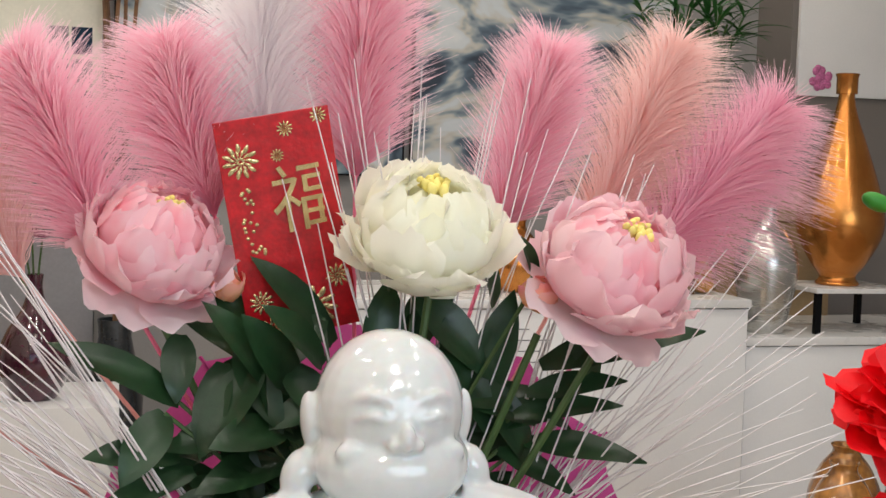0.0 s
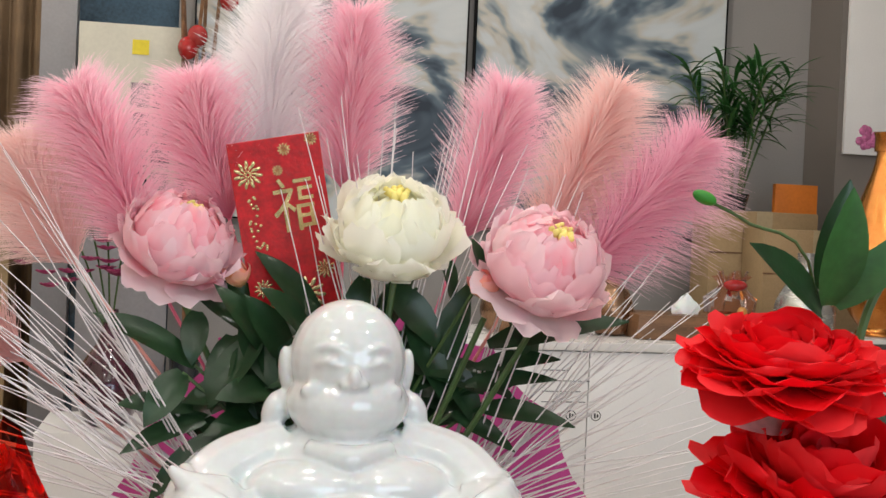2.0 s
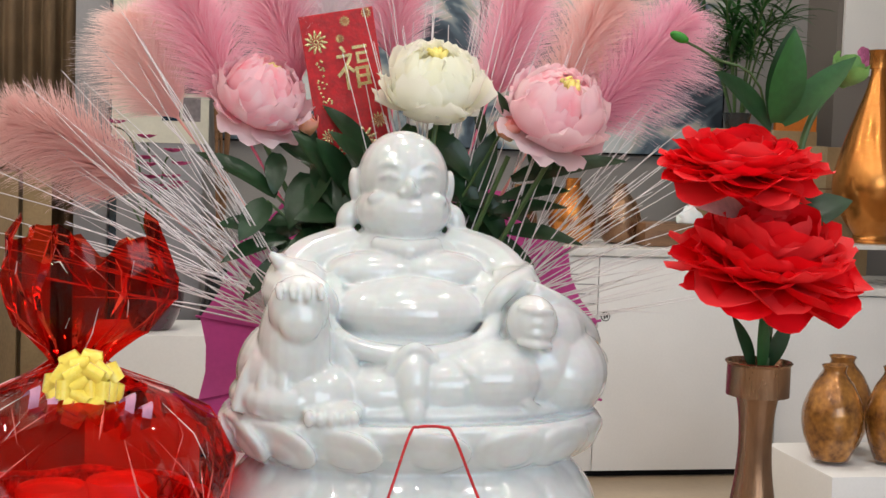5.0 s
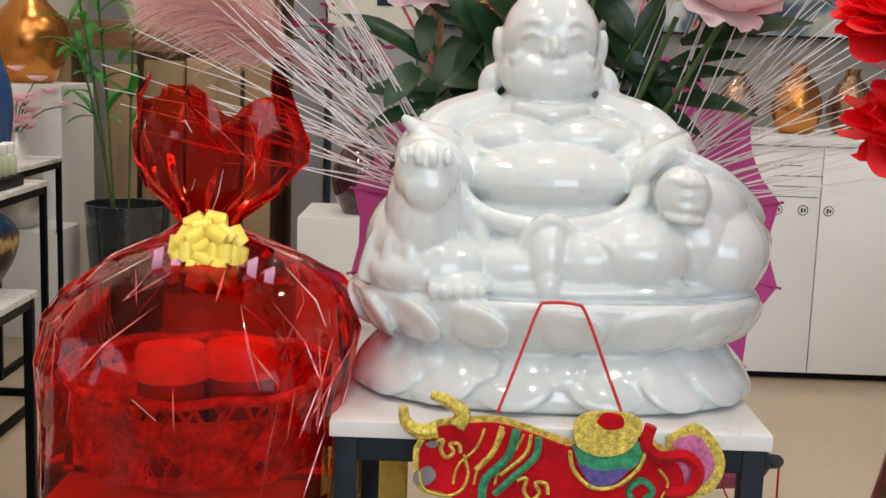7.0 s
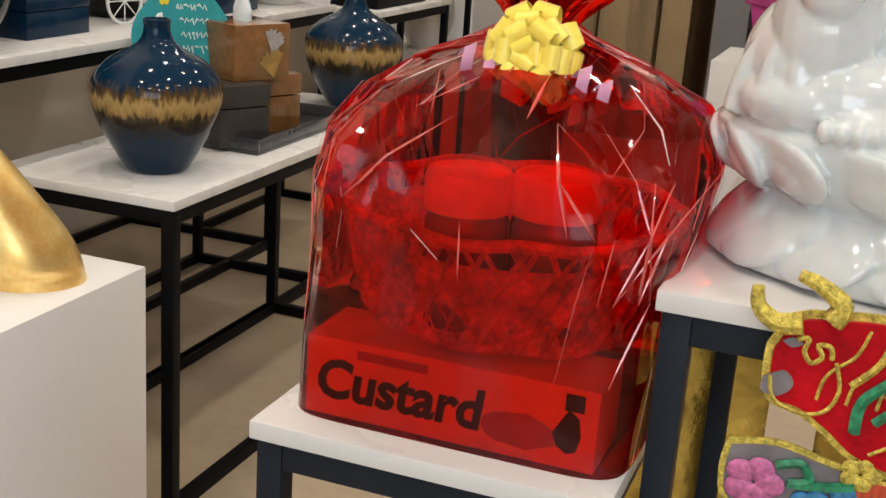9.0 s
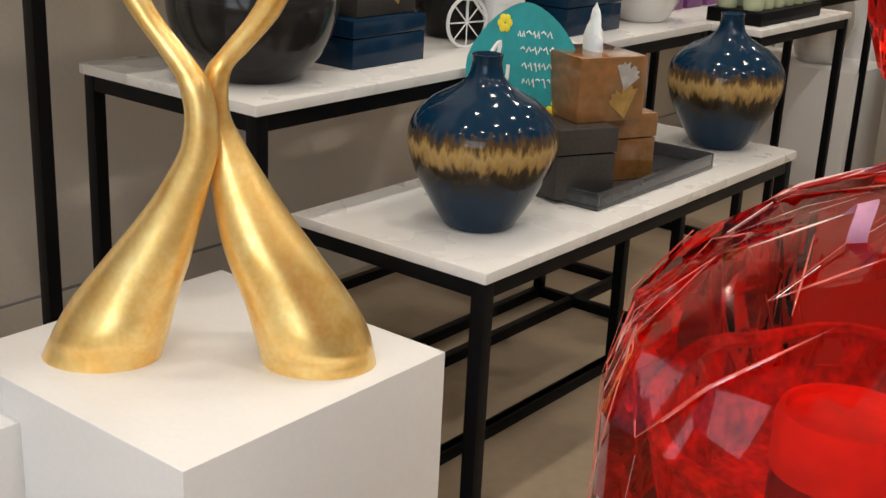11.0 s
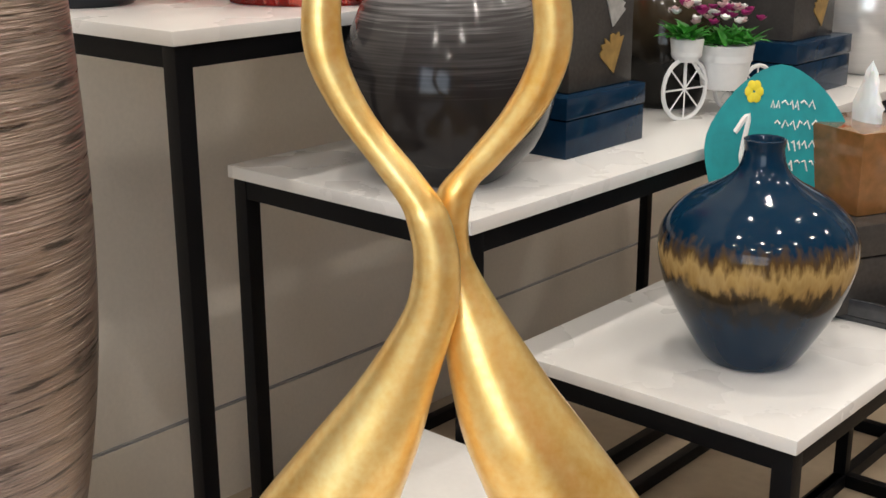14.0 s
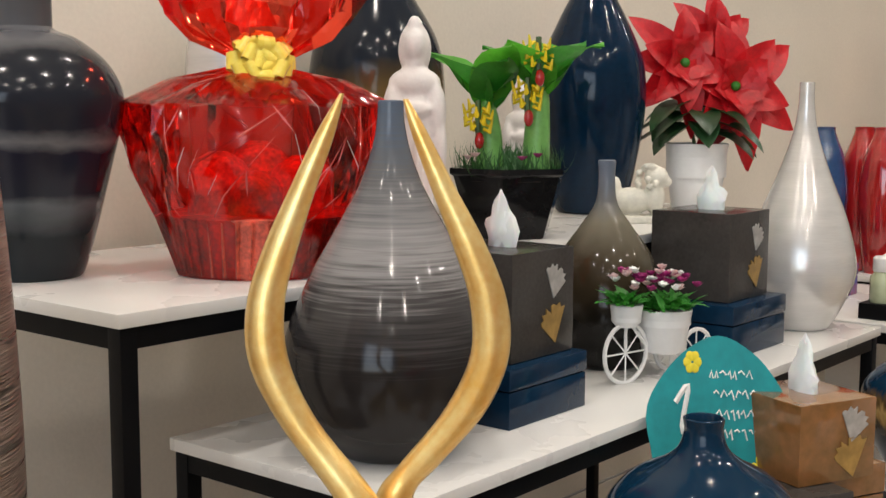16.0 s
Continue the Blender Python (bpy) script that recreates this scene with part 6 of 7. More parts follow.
# ---- bull plaque ----
M_VELVET = material("red velvet", (0.52, 0.003, 0.010), 0.75, ior=1.2, vary=0.25, scale=30, fine=250, sheen=0.1)
M_GLIT = material("gold glitter card", (0.92, 0.68, 0.12), 0.32, metal=0.35, vary=0.35, scale=220, fine=600, bump=0.8, bump_scale=700)
M_GREENG = material("green glitter", (0.03, 0.30, 0.14), 0.4, vary=0.4, scale=220)
M_PINKG = material("pink glitter", (0.62, 0.16, 0.36), 0.5, vary=0.3, scale=220)
M_BLUEG = material("blue glitter", (0.05, 0.28, 0.55), 0.5, vary=0.3, scale=220)
M_PURPLEG = material("purple glitter", (0.10, 0.07, 0.30), 0.5, vary=0.3, scale=220)
M_ORANGEG = material("orange ribbed card", (0.58, 0.07, 0.02), 0.55, vary=0.3, scale=8, stretch=(40, 1, 1))
M_GREYG = material("grey printed card", (0.22, 0.19, 0.20), 0.55, vary=0.2, scale=60)
plaque = thing("bull_plaque", "red velvet bull hanging with gold edges and red cord", "wall hanging", pose(0.178, 0.5560, 0.566, 0, 0, 2) @ Matrix.Diagonal((0.945, 1, 0.97, 1)))


def shape(name, pts, mat, y, thick, n=70, label="", grow=0.0):
    """A flat cut-out with rounded outline through pts, thick towards the back."""
    p = spline([*pts, pts[0]], n)[:-1]
    if grow:
        c = p.mean(axis=0)
        d = np.roll(p, -1, 0) - np.roll(p, 1, 0)
        nrm = np.stack((d[:, 1], -d[:, 0]), 1)
        nrm /= np.linalg.norm(nrm, axis=1)[:, None] + 1e-9
        area = np.sum(p[:, 0] * np.roll(p[:, 1], -1) - np.roll(p[:, 0], -1) * p[:, 1])
        p = p + nrm * grow * (1 if area > 0 else -1)
    bm = bmesh.new()
    f = bm.faces.new([bm.verts.new((x, y, z)) for x, z in p])
    r = bmesh.ops.extrude_face_region(bm, geom=[f])
    bmesh.ops.translate(bm, verts=[v for v in r["geom"] if isinstance(v, bmesh.types.BMVert)], vec=(0, thick, 0))
    bmesh.ops.triangulate(bm, faces=[q for q in bm.faces if len(q.verts) > 4])
    return part(name, bm, mat, plaque, label, angle=30)


def swirl(name, pts, r, mat, y, label=""):
    return part(name, tube([(x, y, z) for x, z in spline(pts, 26)], r, 5), mat, plaque, label)


BULL = [(-0.112, 0.046), (-0.100, 0.064), (-0.080, 0.068), (-0.050, 0.070), (-0.020, 0.062), (0.010, 0.052), (0.040, 0.050), (0.062, 0.062), (0.080, 0.052), (0.100, 0.040), (0.106, 0.020), (0.100, -0.004), (0.085, -0.016), (0.060, -0.020), (0.020, -0.018),
        (-0.020, -0.020), (-0.055, -0.012), (-0.075, 0.002), (-0.092, 0.012), (-0.108, 0.016), (-0.112, 0.030)]
shape("edge", BULL, M_GLIT, 0.003, 0.002, 90, "gold glitter edge", 0.005)
shape("body", BULL, M_VELVET, 0.000, 0.0035, 90, "red velvet bull body")
for pts in ([(-0.098, 0.064), (-0.112, 0.062), (-0.124, 0.070), (-0.126, 0.082)], [(-0.082, 0.068), (-0.078, 0.078), (-0.092, 0.088), (-0.104, 0.092)]):
    part("horn", tube([(x, 0.0, z) for x, z in spline(pts, 14)], [0.0075 - 0.0003 * q for q in range(14)], 8), M_GLIT, plaque, "gold horn")
shape("saddle", [(0.012, 0.054), (0.020, 0.038), (0.040, 0.032), (0.062, 0.036), (0.070, 0.052), (0.060, 0.060), (0.030, 0.060)], M_GREENG, -0.0018, 0.002)
shape("saddle_cloth", [(0.016, 0.040), (0.030, 0.022), (0.048, 0.024), (0.058, 0.036), (0.036, 0.034)], M_PURPLEG, -0.0022, 0.002)
shape("ingot", [(0.012, 0.072), (0.016, 0.054), (0.036, 0.046), (0.058, 0.052), (0.068, 0.072), (0.060, 0.080), (0.040, 0.083), (0.020, 0.080)], M_GLIT, -0.0034, 0.004, 60, "gold ingot")
shape("red_ball", [(0.030, 0.074), (0.040, 0.068), (0.052, 0.071), (0.050, 0.080), (0.036, 0.082)], M_VELVET, -0.0038, 0.004)
shape("tail_fan", [(0.092, 0.060), (0.112, 0.070), (0.128, 0.058), (0.136, 0.040), (0.128, 0.020), (0.106, 0.014), (0.098, 0.036)], M_GLIT, 0.0022, 0.002, 50, "", 0.003)
shape("tail_fan_pink", [(0.094, 0.058), (0.112, 0.064), (0.124, 0.054), (0.130, 0.038), (0.122, 0.024), (0.108, 0.022)], M_PINKG, 0.0014, 0.002, 50)
swirl("tail", [(0.075, 0.072), (0.072, 0.056), (0.084, 0.046), (0.104, 0.048), (0.116, 0.036), (0.110, 0.020), (0.090, 0.016)], 0.0055, M_VELVET, -0.001, "red velvet tail")
swirl("green_scroll", [(0.066, 0.006), (0.060, 0.018), (0.070, 0.026), (0.080, 0.018), (0.074, 0.010), (0.062, -0.004), (0.080, -0.014), (0.098, -0.012)], 0.0030, M_GREENG, -0.0012)
swirl("mane_line", [(-0.034, 0.066), (-0.040, 0.044), (-0.058, 0.024), (-0.060, 0.004)], 0.0036, M_GREENG, -0.001)
swirl("mane_line", [(-0.046, 0.068), (-0.052, 0.048), (-0.066, 0.032)], 0.0024, M_GLIT, -0.001)
swirl("mane_line", [(-0.022, 0.062), (-0.026, 0.046), (-0.046, 0.028)], 0.0016, M_GLIT, -0.001)
for cx, cz, s in ((-0.090, 0.048, 0.8), (-0.020, 0.016, 1.0), (0.062, -0.004, 0.7)):
    swirl("gold_scroll", [(cx - 0.012 * s, cz + 0.008 * s), (cx - 0.004 * s, cz + 0.010 * s), (cx - 0.006 * s, cz), (cx, cz - 0.008 * s), (cx + 0.007 * s, cz - 0.002 * s), (cx + 0.003 * s, cz + 0.006 * s), (cx + 0.012 * s, cz + 0.006 * s), (cx + 0.014 * s, cz - 0.003 * s)], 0.0016, M_GLIT, -0.001)
for q in (0.0, 0.010, 0.020):
    swirl("gold_line", [(-0.060 + q * 1.6, 0.066 - q * 0.2), (-0.066 + q * 1.6, 0.050), (-0.080 + q * 1.7, 0.036), (-0.084 + q * 1.7, 0.020)], 0.0011, M_GLIT, -0.001)
swirl("gold_trim", [(-0.112, 0.030), (-0.108, 0.016), (-0.092, 0.010), (-0.078, 0.014), (-0.072, 0.028), (-0.076, 0.044)], 0.0013, M_GLIT, -0.001)
swirl("gold_trim", [(-0.050, -0.008), (-0.030, 0.002), (0.000, -0.006), (0.030, 0.004), (0.050, -0.006)], 0.0012, M_GLIT, -0.001)
swirl("gold_trim", [(0.010, 0.050), (0.014, 0.034), (0.030, 0.020), (0.050, 0.022), (0.066, 0.036), (0.072, 0.050)], 0.0018, M_GLIT, -0.0022)
swirl("gold_trim", [(0.084, 0.036), (0.092, 0.024), (0.086, 0.006), (0.094, -0.004)], 0.0012, M_GLIT, -0.001)
swirl("mane_line", [(-0.016, 0.060), (-0.018, 0.044), (-0.036, 0.026), (-0.050, 0.012)], 0.0030, M_GREENG, -0.001)
shape("eye", [(-0.108, 0.052), (-0.102, 0.055), (-0.096, 0.052), (-0.102, 0.049)], M_GREYG, -0.0012, 0.001, 24)
shape("muzzle", [(-0.116, 0.028), (-0.104, 0.034), (-0.098, 0.026), (-0.106, 0.018), (-0.116, 0.020)], M_GREYG, -0.0014, 0.002, 30)
CARD = [(-0.128, -0.020), (-0.100, -0.016), (-0.060, -0.024), (-0.010, -0.026), (0.040, -0.024), (0.090, -0.026), (0.126, -0.016), (0.136, -0.034), (0.130, -0.056), (0.100, -0.072), (0.040, -0.074), (-0.030, -0.072), (-0.090, -0.064), (-0.124, -0.056), (-0.130, -0.038)]
shape("card_edge", CARD, M_GLIT, 0.0045, 0.0015, 80, "gold glitter edge", 0.004)
shape("card", CARD, M_GREYG, 0.0030, 0.0020, 80, "grey printed card")
shape("banner", [(-0.058, -0.034), (-0.040, -0.026), (0.020, -0.030), (0.080, -0.026), (0.112, -0.032), (0.116, -0.050), (0.100, -0.066), (0.020, -0.066), (-0.046, -0.068), (-0.062, -0.052)], M_GLIT, 0.0012, 0.002, 60, "", 0.0025)
shape("banner_field", [(-0.058, -0.034), (-0.040, -0.026), (0.020, -0.030), (0.080, -0.026), (0.112, -0.032), (0.116, -0.050), (0.100, -0.066), (0.020, -0.066), (-0.046, -0.068), (-0.062, -0.052)], M_ORANGEG, 0.0002, 0.002, 60, "orange ribbed banner")
for k in range(4):
    x = -0.035 + 0.040 * k
    for a, b in (((-0.010, -0.002), (0.010, 0.002)), ((-0.008, 0.008), (0.008, 0.011)), ((-0.002, -0.014), (0.002, 0.014)), ((-0.011, -0.012), (0.011, -0.009))):
        part("writing_bar", bx((x + a[0], -0.0012, -0.048 + a[1]), (x + b[0], 0.0004, -0.048 + b[1])), M_GLIT, plaque, smooth=False)
for c, r, mt in (((-0.112, -0.040), 0.018, M_PINKG), ((-0.076, -0.050), 0.014, M_BLUEG), ((-0.058, -0.040), 0.010, M_BLUEG), ((0.122, -0.022), 0.013, M_GREENG), ((0.104, -0.018), 0.010, M_GLIT), ((-0.052, -0.022), 0.012, M_GLIT), ((0.030, -0.022), 0.014, M_GLIT), ((0.080, -0.018), 0.012, M_GLIT)):
    bm = bmesh.new()
    for q in range(5):
        a = q * 1.257
        ellipsoid(bm, (c[0] + r * 0.55 * math.cos(a), 0.0008, c[1] + r * 0.5 * math.sin(a)), (r * 0.5, 0.0016, r * 0.45), u=10, v=6)
    part("cloud_flower", bm, mt, plaque)
swirl("cloud_scroll", [(-0.100, -0.026), (-0.086, -0.022), (-0.080, -0.032), (-0.092, -0.036), (-0.070, -0.034), (-0.054, -0.030)], 0.0030, M_GREENG, 0.0)
M_CORD = material("red cord", (0.55, 0.01, 0.015), 0.6, vary=0.15, scale=200)
part("cord", tube(spline([(-0.050, 0.001, 0.078), (-0.034, 0.012, 0.118), (-0.018, 0.0225, 0.158), (-0.010, 0.024, 0.1632), (0.012, 0.024, 0.1626), (0.021, 0.0225, 0.156), (0.038, 0.012, 0.114), (0.054, 0.001, 0.074)], 40), 0.0013, 6), M_CORD, plaque, "thin red hanging cord")


# ---- red peonies in a bronze vase ----
M_BRONZE = material("brushed bronze", (0.33, 0.20, 0.12), 0.26, metal=0.85, vary=0.2, scale=6, fine=60, stretch=(8, 8, 1), second=(0.22, 0.12, 0.07))
bouquet = thing("bouquet_vase", "slim bronze vase with two red artificial peonies", "flower vase", pose(0.480, 0.606, 0.470))
part("vase", lathe(hollow([tuple(p) for p in spline([(0.040, 0), (0.046, 0.01), (0.044, 0.06), (0.032, 0.12), (0.020, 0.18), (0.0150, 0.225), (0.0170, 0.265), (0.0260, 0.298), (0.0300, 0.306)], 40)], 0.002, 0.03), 44), M_BRONZE, bouquet, "slim bronze trumpet vase")
display_table(0.408, 0.548, 0.540, 0.680, 0.470, "narrow pedestal table under the bronze vase", M_FRAME, leg=0.014)
RED = ((11, -0.45, 0.90, 0.2), (12, -0.20, 0.92, 0.5), (12, 0.0, 0.92, 0.8), (11, 0.2, 0.88, 1.0), (11, 0.42, 0.84, 1.1), (10, 0.65, 0.78, 1.0), (9, 0.9, 0.7, 0.8), (7, 1.15, 0.55, 0.6))
flower_head(bouquet, (-0.038, -0.022, 0.478), 0.069, P_PEONY_R, 51, (-0.04, -0.22, 0.97), "red_peony", "large red peony", RED, 0.64)
flower_head(bouquet, (-0.008, -0.026, 0.394), 0.080, P_PEONY_R, 52, (0.02, -0.32, 0.95), "red_peony", "large red peony", RED, 0.86)
for b, e, w, mt in (((0.005, 0, 0.52), (0.008, -0.03, 0.590), 0.036, M_LEAF_MID), ((0.0, 0, 0.515), (-0.055, -0.03, 0.560), 0.032, M_LEAF), ((0.01, 0, 0.52), (0.055, -0.03, 0.575), 0.026, M_LEAF_MID), ((0.005, 0.01, 0.53), (0.02, 0.0, 0.60), 0.03, M_LEAF), ((-0.02, 0, 0.44), (-0.075, -0.04, 0.450), 0.028, M_PALEPETAL),
                    ((0.01, 0, 0.43), (0.065, -0.02, 0.455), 0.036, M_LEAF), ((0.02, 0, 0.35), (0.07, -0.01, 0.375), 0.03, M_LEAF), ((-0.006, 0, 0.300), (-0.026, -0.012, 0.345), 0.016, M_LEAF), ((0.006, 0, 0.300), (0.022, -0.014, 0.345), 0.016, M_LEAF), ((0, -0.004, 0.298), (-0.004, -0.018, 0.350), 0.014, M_LEAF_MID)):
    bm = bmesh.new()
    blade(bm, b, Vector(e) - Vector(b), (0.1, -0.8, 0.6), (Vector(e) - Vector(b)).length * 1.1, w, 0.3, 8, 0.2)
    part("leaf", bm, mt, bouquet)
part("stem", tube(spline([(0, 0, 0.20), (0.004, 0.0, 0.36), (-0.008, 0.0, 0.54), (-0.060, -0.005, 0.574), (-0.088, -0.01, 0.586)], 20), 0.0012, 7), M_STEM, bouquet)
part("stem", tube(spline([(0.004, 0, 0.20), (0.01, 0.0, 0.36), (0.03, 0.0, 0.50), (0.05, 0.0, 0.545)], 20), 0.0032, 7), M_STEM, bouquet)
flower_head(bouquet, (0.066, 0.0, 0.555), 0.028, leaf_material("green petal", (0.22, 0.42, 0.12), trans=0.35), 60, (0.2, -0.4, 0.9), "bud", "green half-open bud", ((5, 0.8, 1.0, 1.2), (5, 1.1, 0.95, 1.3), (4, 1.35, 0.8, 1.2)))
part("bud", ellipsoid(bmesh.new(), (-0.094, -0.012, 0.589), (0.009, 0.0045, 0.0045), euler(0, 20, 0), 14, 10), M_LEAF_BRIGHT, bouquet, "small green bud")


# ---- the back of the shop ----
setting("wall_partition", (-0.055, 4.30, 0), (X1, 4.45, H), M_WALL_GREY, "grey painted partition wall behind the painting", "wall")
setting("wall_return", (2.375, 4.05, 0), (X1, 4.298, H), material("warm grey wall paint", (0.19, 0.168, 0.15), 0.75, vary=0.06, scale=2, fine=160, bump=0.12), "warm grey wall pier", "wall")


def painting_material():
    m = material("painted canvas", (0.62, 0.65, 0.66), 0.7, vary=0.1, scale=2, fine=180, bump=0.3)
    n, l = m.node_tree.nodes, m.node_tree.links
    tc, mp, nz, rp = n.new("ShaderNodeTexCoord"), n.new("ShaderNodeMapping"), n.new("ShaderNodeTexNoise"), n.new("ShaderNodeValToRGB")
    mp.inputs["Scale"].default_value = (1.0, 1.0, 1.35)
    mp.inputs["Location"].default_value = (3.1, 0, 0.7)
    nz.inputs["Scale"].default_value, nz.inputs["Detail"].default_value, nz.inputs["Roughness"].default_value, nz.inputs["Distortion"].default_value = 1.35, 3.0, 0.5, 3.6
    l.new(tc.outputs["Object"], mp.inputs[0]), l.new(mp.outputs[0], nz.inputs["Vector"])
    e = rp.color_ramp.elements
    for _ in range(4):
        e.new(0.5)
    for q, (p, c) in zip(e, ((0.34, (0.022, 0.035, 0.055)), (0.44, (0.09, 0.13, 0.17)), (0.49, (0.26, 0.30, 0.32)), (0.53, (0.46, 0.44, 0.39)), (0.59, (0.50, 0.54, 0.56)), (0.75, (0.60, 0.62, 0.62)))):
        q.position, q.color = p, (*c, 1)
    l.new(nz.outputs["Fac"], rp.inputs[0]), l.new(rp.outputs[0], n["Principled BSDF"].inputs["Base Color"])
    return m


M_PAINTING = painting_material()
for x0, x1 in ((0.000, 0.992), (1.017, 2.010)):
    t = thing("painting", "large canvas of swirling blue-grey and cream brushwork", "painting", pose(x0, 4.295, 1.02), "canvas pair on the partition")
    part("canvas", bx((0.006, -0.034, 0.006), (x1 - x0 - 0.006, -0.004, 1.44), 0.002), M_PAINTING, t, smooth=False)
    for lo, hi in (((0, -0.036, 0), (x1 - x0, -0.002, 0.006)), ((0, -0.036, 1.44), (x1 - x0, -0.002, 1.446)), ((0, -0.036, 0.006), (0.006, -0.002, 1.44)), ((x1 - x0 - 0.006, -0.036, 0.006), (x1 - x0, -0.002, 1.44))):
        part("frame", bx(lo, hi), M_FRAME_DARK, t, smooth=False)


# white counter units with a printed notice
M_NOTICE = material("grey printing ink", (0.16, 0.16, 0.165), 0.6, vary=0.1)


def counter_unit(x0, x1, y0, h, label, notice=False):
    t = thing("counter_unit", label, "counter", pose(x0, y0, 0), "white counter units")
    w = x1 - x0
    part("carcass", bx((0, 0.018, 0.02), (w, 0.50, h - 0.025), 0.001), M_WHITE, t)
    part("kickboard", bx((0.004, 0.03, 0), (w - 0.004, 0.05, 0.02)), M_FRAME_DARK, t, smooth=False)
    part("worktop", bx((-0.005, -0.012, h - 0.024), (w + 0.003, 0.51, h), 0.003), M_SLAB, t, "white worktop")
    n = max(1, round(w / 0.6))
    for i in range(n):
        d = part("door", bx((i * w / n + 0.0015, 0, 0.024), ((i + 1) * w / n - 0.0015, 0.017, h - 0.028), 0.0012), M_WHITE, t)
    if notice:
        for k, (a, b) in enumerate(((0.46, 0.54), (0.46, 0.60), (0.46, 0.575), (0.46, 0.59))):
            part("writing_bar", bx((a, -0.0012, 0.632 - 0.030 * k), (b, 0.0, 0.6345 - 0.030 * k)), M_NOTICE, t, smooth=False)
        for k in range(3):
            x = 0.475 + 0.074 * k
            ic = part("notice_icon", lathe([(0.015, 0.0), (0.015, 0.001)], 24), M_FRAME_DARK, t, "round black sign icon")
            ic.matrix_local = pose(x, -0.0008, 0.505, 90, 0, 0)
            part("icon_field", lathe([(0.0125, 0.0012), (0.0125, 0.0018)], 24), M_WHITE, ic)
            part("icon_mark", bx((-0.006, -0.007, 0.0016), (-0.001, 0.007, 0.0026)), M_FRAME_DARK, ic)
            part("icon_mark", bx((0.002, -0.005, 0.0016), (0.007, 0.005, 0.0026)), M_FRAME_DARK, ic)
    return t


counter_unit(0.555, 1.750, 3.15, 0.715, "white lacquered counter unit with a printed notice", True)
counter_unit(1.770, 2.745, 3.19, 0.60, "lower white lacquered counter unit")

M_CARD = material("brown cardboard", (0.36, 0.25, 0.13), 0.8, vary=0.12, scale=8, fine=120, bump=0.2)
M_TAPE = material("parcel tape", (0.45, 0.36, 0.22), 0.35, vary=0.1)
M_WOOD = material("brown wood", (0.22, 0.11, 0.05), 0.5, vary=0.3, scale=5, fine=70, stretch=(1, 1, 8), bump=0.2)
M_PLY = material("pale plywood", (0.27, 0.18, 0.09), 0.6, vary=0.2, scale=3, fine=60, stretch=(6, 6, 1), bump=0.2)


def carton_box(lo, hi, label):
    t = thing("cardboard_box", label, "cardboard box", pose((lo[0] + hi[0]) / 2, (lo[1] + hi[1]) / 2, lo[2]), "cardboard boxes")
    w, d, h = ((hi[i] - lo[i]) / 2 for i in range(3))
    h *= 2
    part("body", bx((-w, -d, 0), (w, d, h), 0.003), M_CARD, t)
    part("tape", bx((-0.03, -d - 0.0012, h * 0.6), (0.03, d + 0.0012, h + 0.0012)), M_TAPE, t, smooth=False)
    part("flap", bx((-w, -d - 0.002, h * 0.70), (w, -d - 0.0003, h * 0.71)), M_WOOD, t, smooth=False)
    return t


carton_box((1.795, 3.86, 0), (2.235, 4.02, 0.62), "large brown cardboard box standing on the floor")
carton_box((1.805, 3.86, 0.62), (2.215, 4.02, 1.125), "brown cardboard box stacked under the plant")
carton_box((1.915, 3.68, 0), (2.355, 3.85, 0.55), "brown cardboard box in front of the stack")
carton_box((1.925, 3.68, 0.55), (2.345, 3.85, 1.065), "taped brown cardboard box on another box")
M_ORANGE = material("orange board", (0.72, 0.20, 0.015), 0.5, vary=0.1, scale=8)
tagged(obj("orange_folder", bx((2.125, 4.022, 0.0), (2.295, 4.045, 1.235), 0.002), M_ORANGE), "tall orange board standing behind the boxes", "board")


def leafy_plant(label, m, stems, h, spread, leaf_len, seed, mat, leaf_w=0.018, pot=None, per=14):
    t = thing("potted_plant", label, "potted plant", m)
    pr, ph, pm = pot
    part("pot", lathe(hollow([(pr * 0.72, 0), (pr * 0.78, 0.006), (pr * 0.96, ph * 0.85), (pr, ph)], 0.008, ph * 0.15), 40), pm, t)
    part("soil", lathe([(pr * 0.93, ph * 0.86), (0.002, ph * 0.88)], 24, cap0=False), M_SOIL, t)
    rng = random.Random(seed)
    for k in range(stems):
        a = rng.uniform(0, 6.28)
        b = Vector((pr * 0.4 * math.cos(a), pr * 0.4 * math.sin(a), ph * 0.85))
        tip = b + Vector((spread * math.cos(a) * rng.random(), spread * math.sin(a) * rng.random(), h * rng.uniform(0.65, 1.0)))
        pts = spline([b, (b + tip) / 2 + Vector((0, 0, h * 0.06)), tip], 10)
        st = part("stem", tube([tuple(p) for p in pts], 0.004, 6), M_STEM, t)
        for j in range(per):
            p = pts[rng.randrange(4, 10)]
            aa, el = rng.uniform(0, 6.28), rng.uniform(0.1, 1.2)
            bm = bmesh.new()
            d = Vector((math.cos(aa) * math.cos(el), math.sin(aa) * math.cos(el), math.sin(el)))
            blade(bm, p, d, (-d.x * 0.5, -d.y * 0.5, 1), leaf_len * rng.uniform(0.6, 1.1), leaf_w, 1.0, 6, 0.3)
            part("leaf", bm, mat, st)
    return t


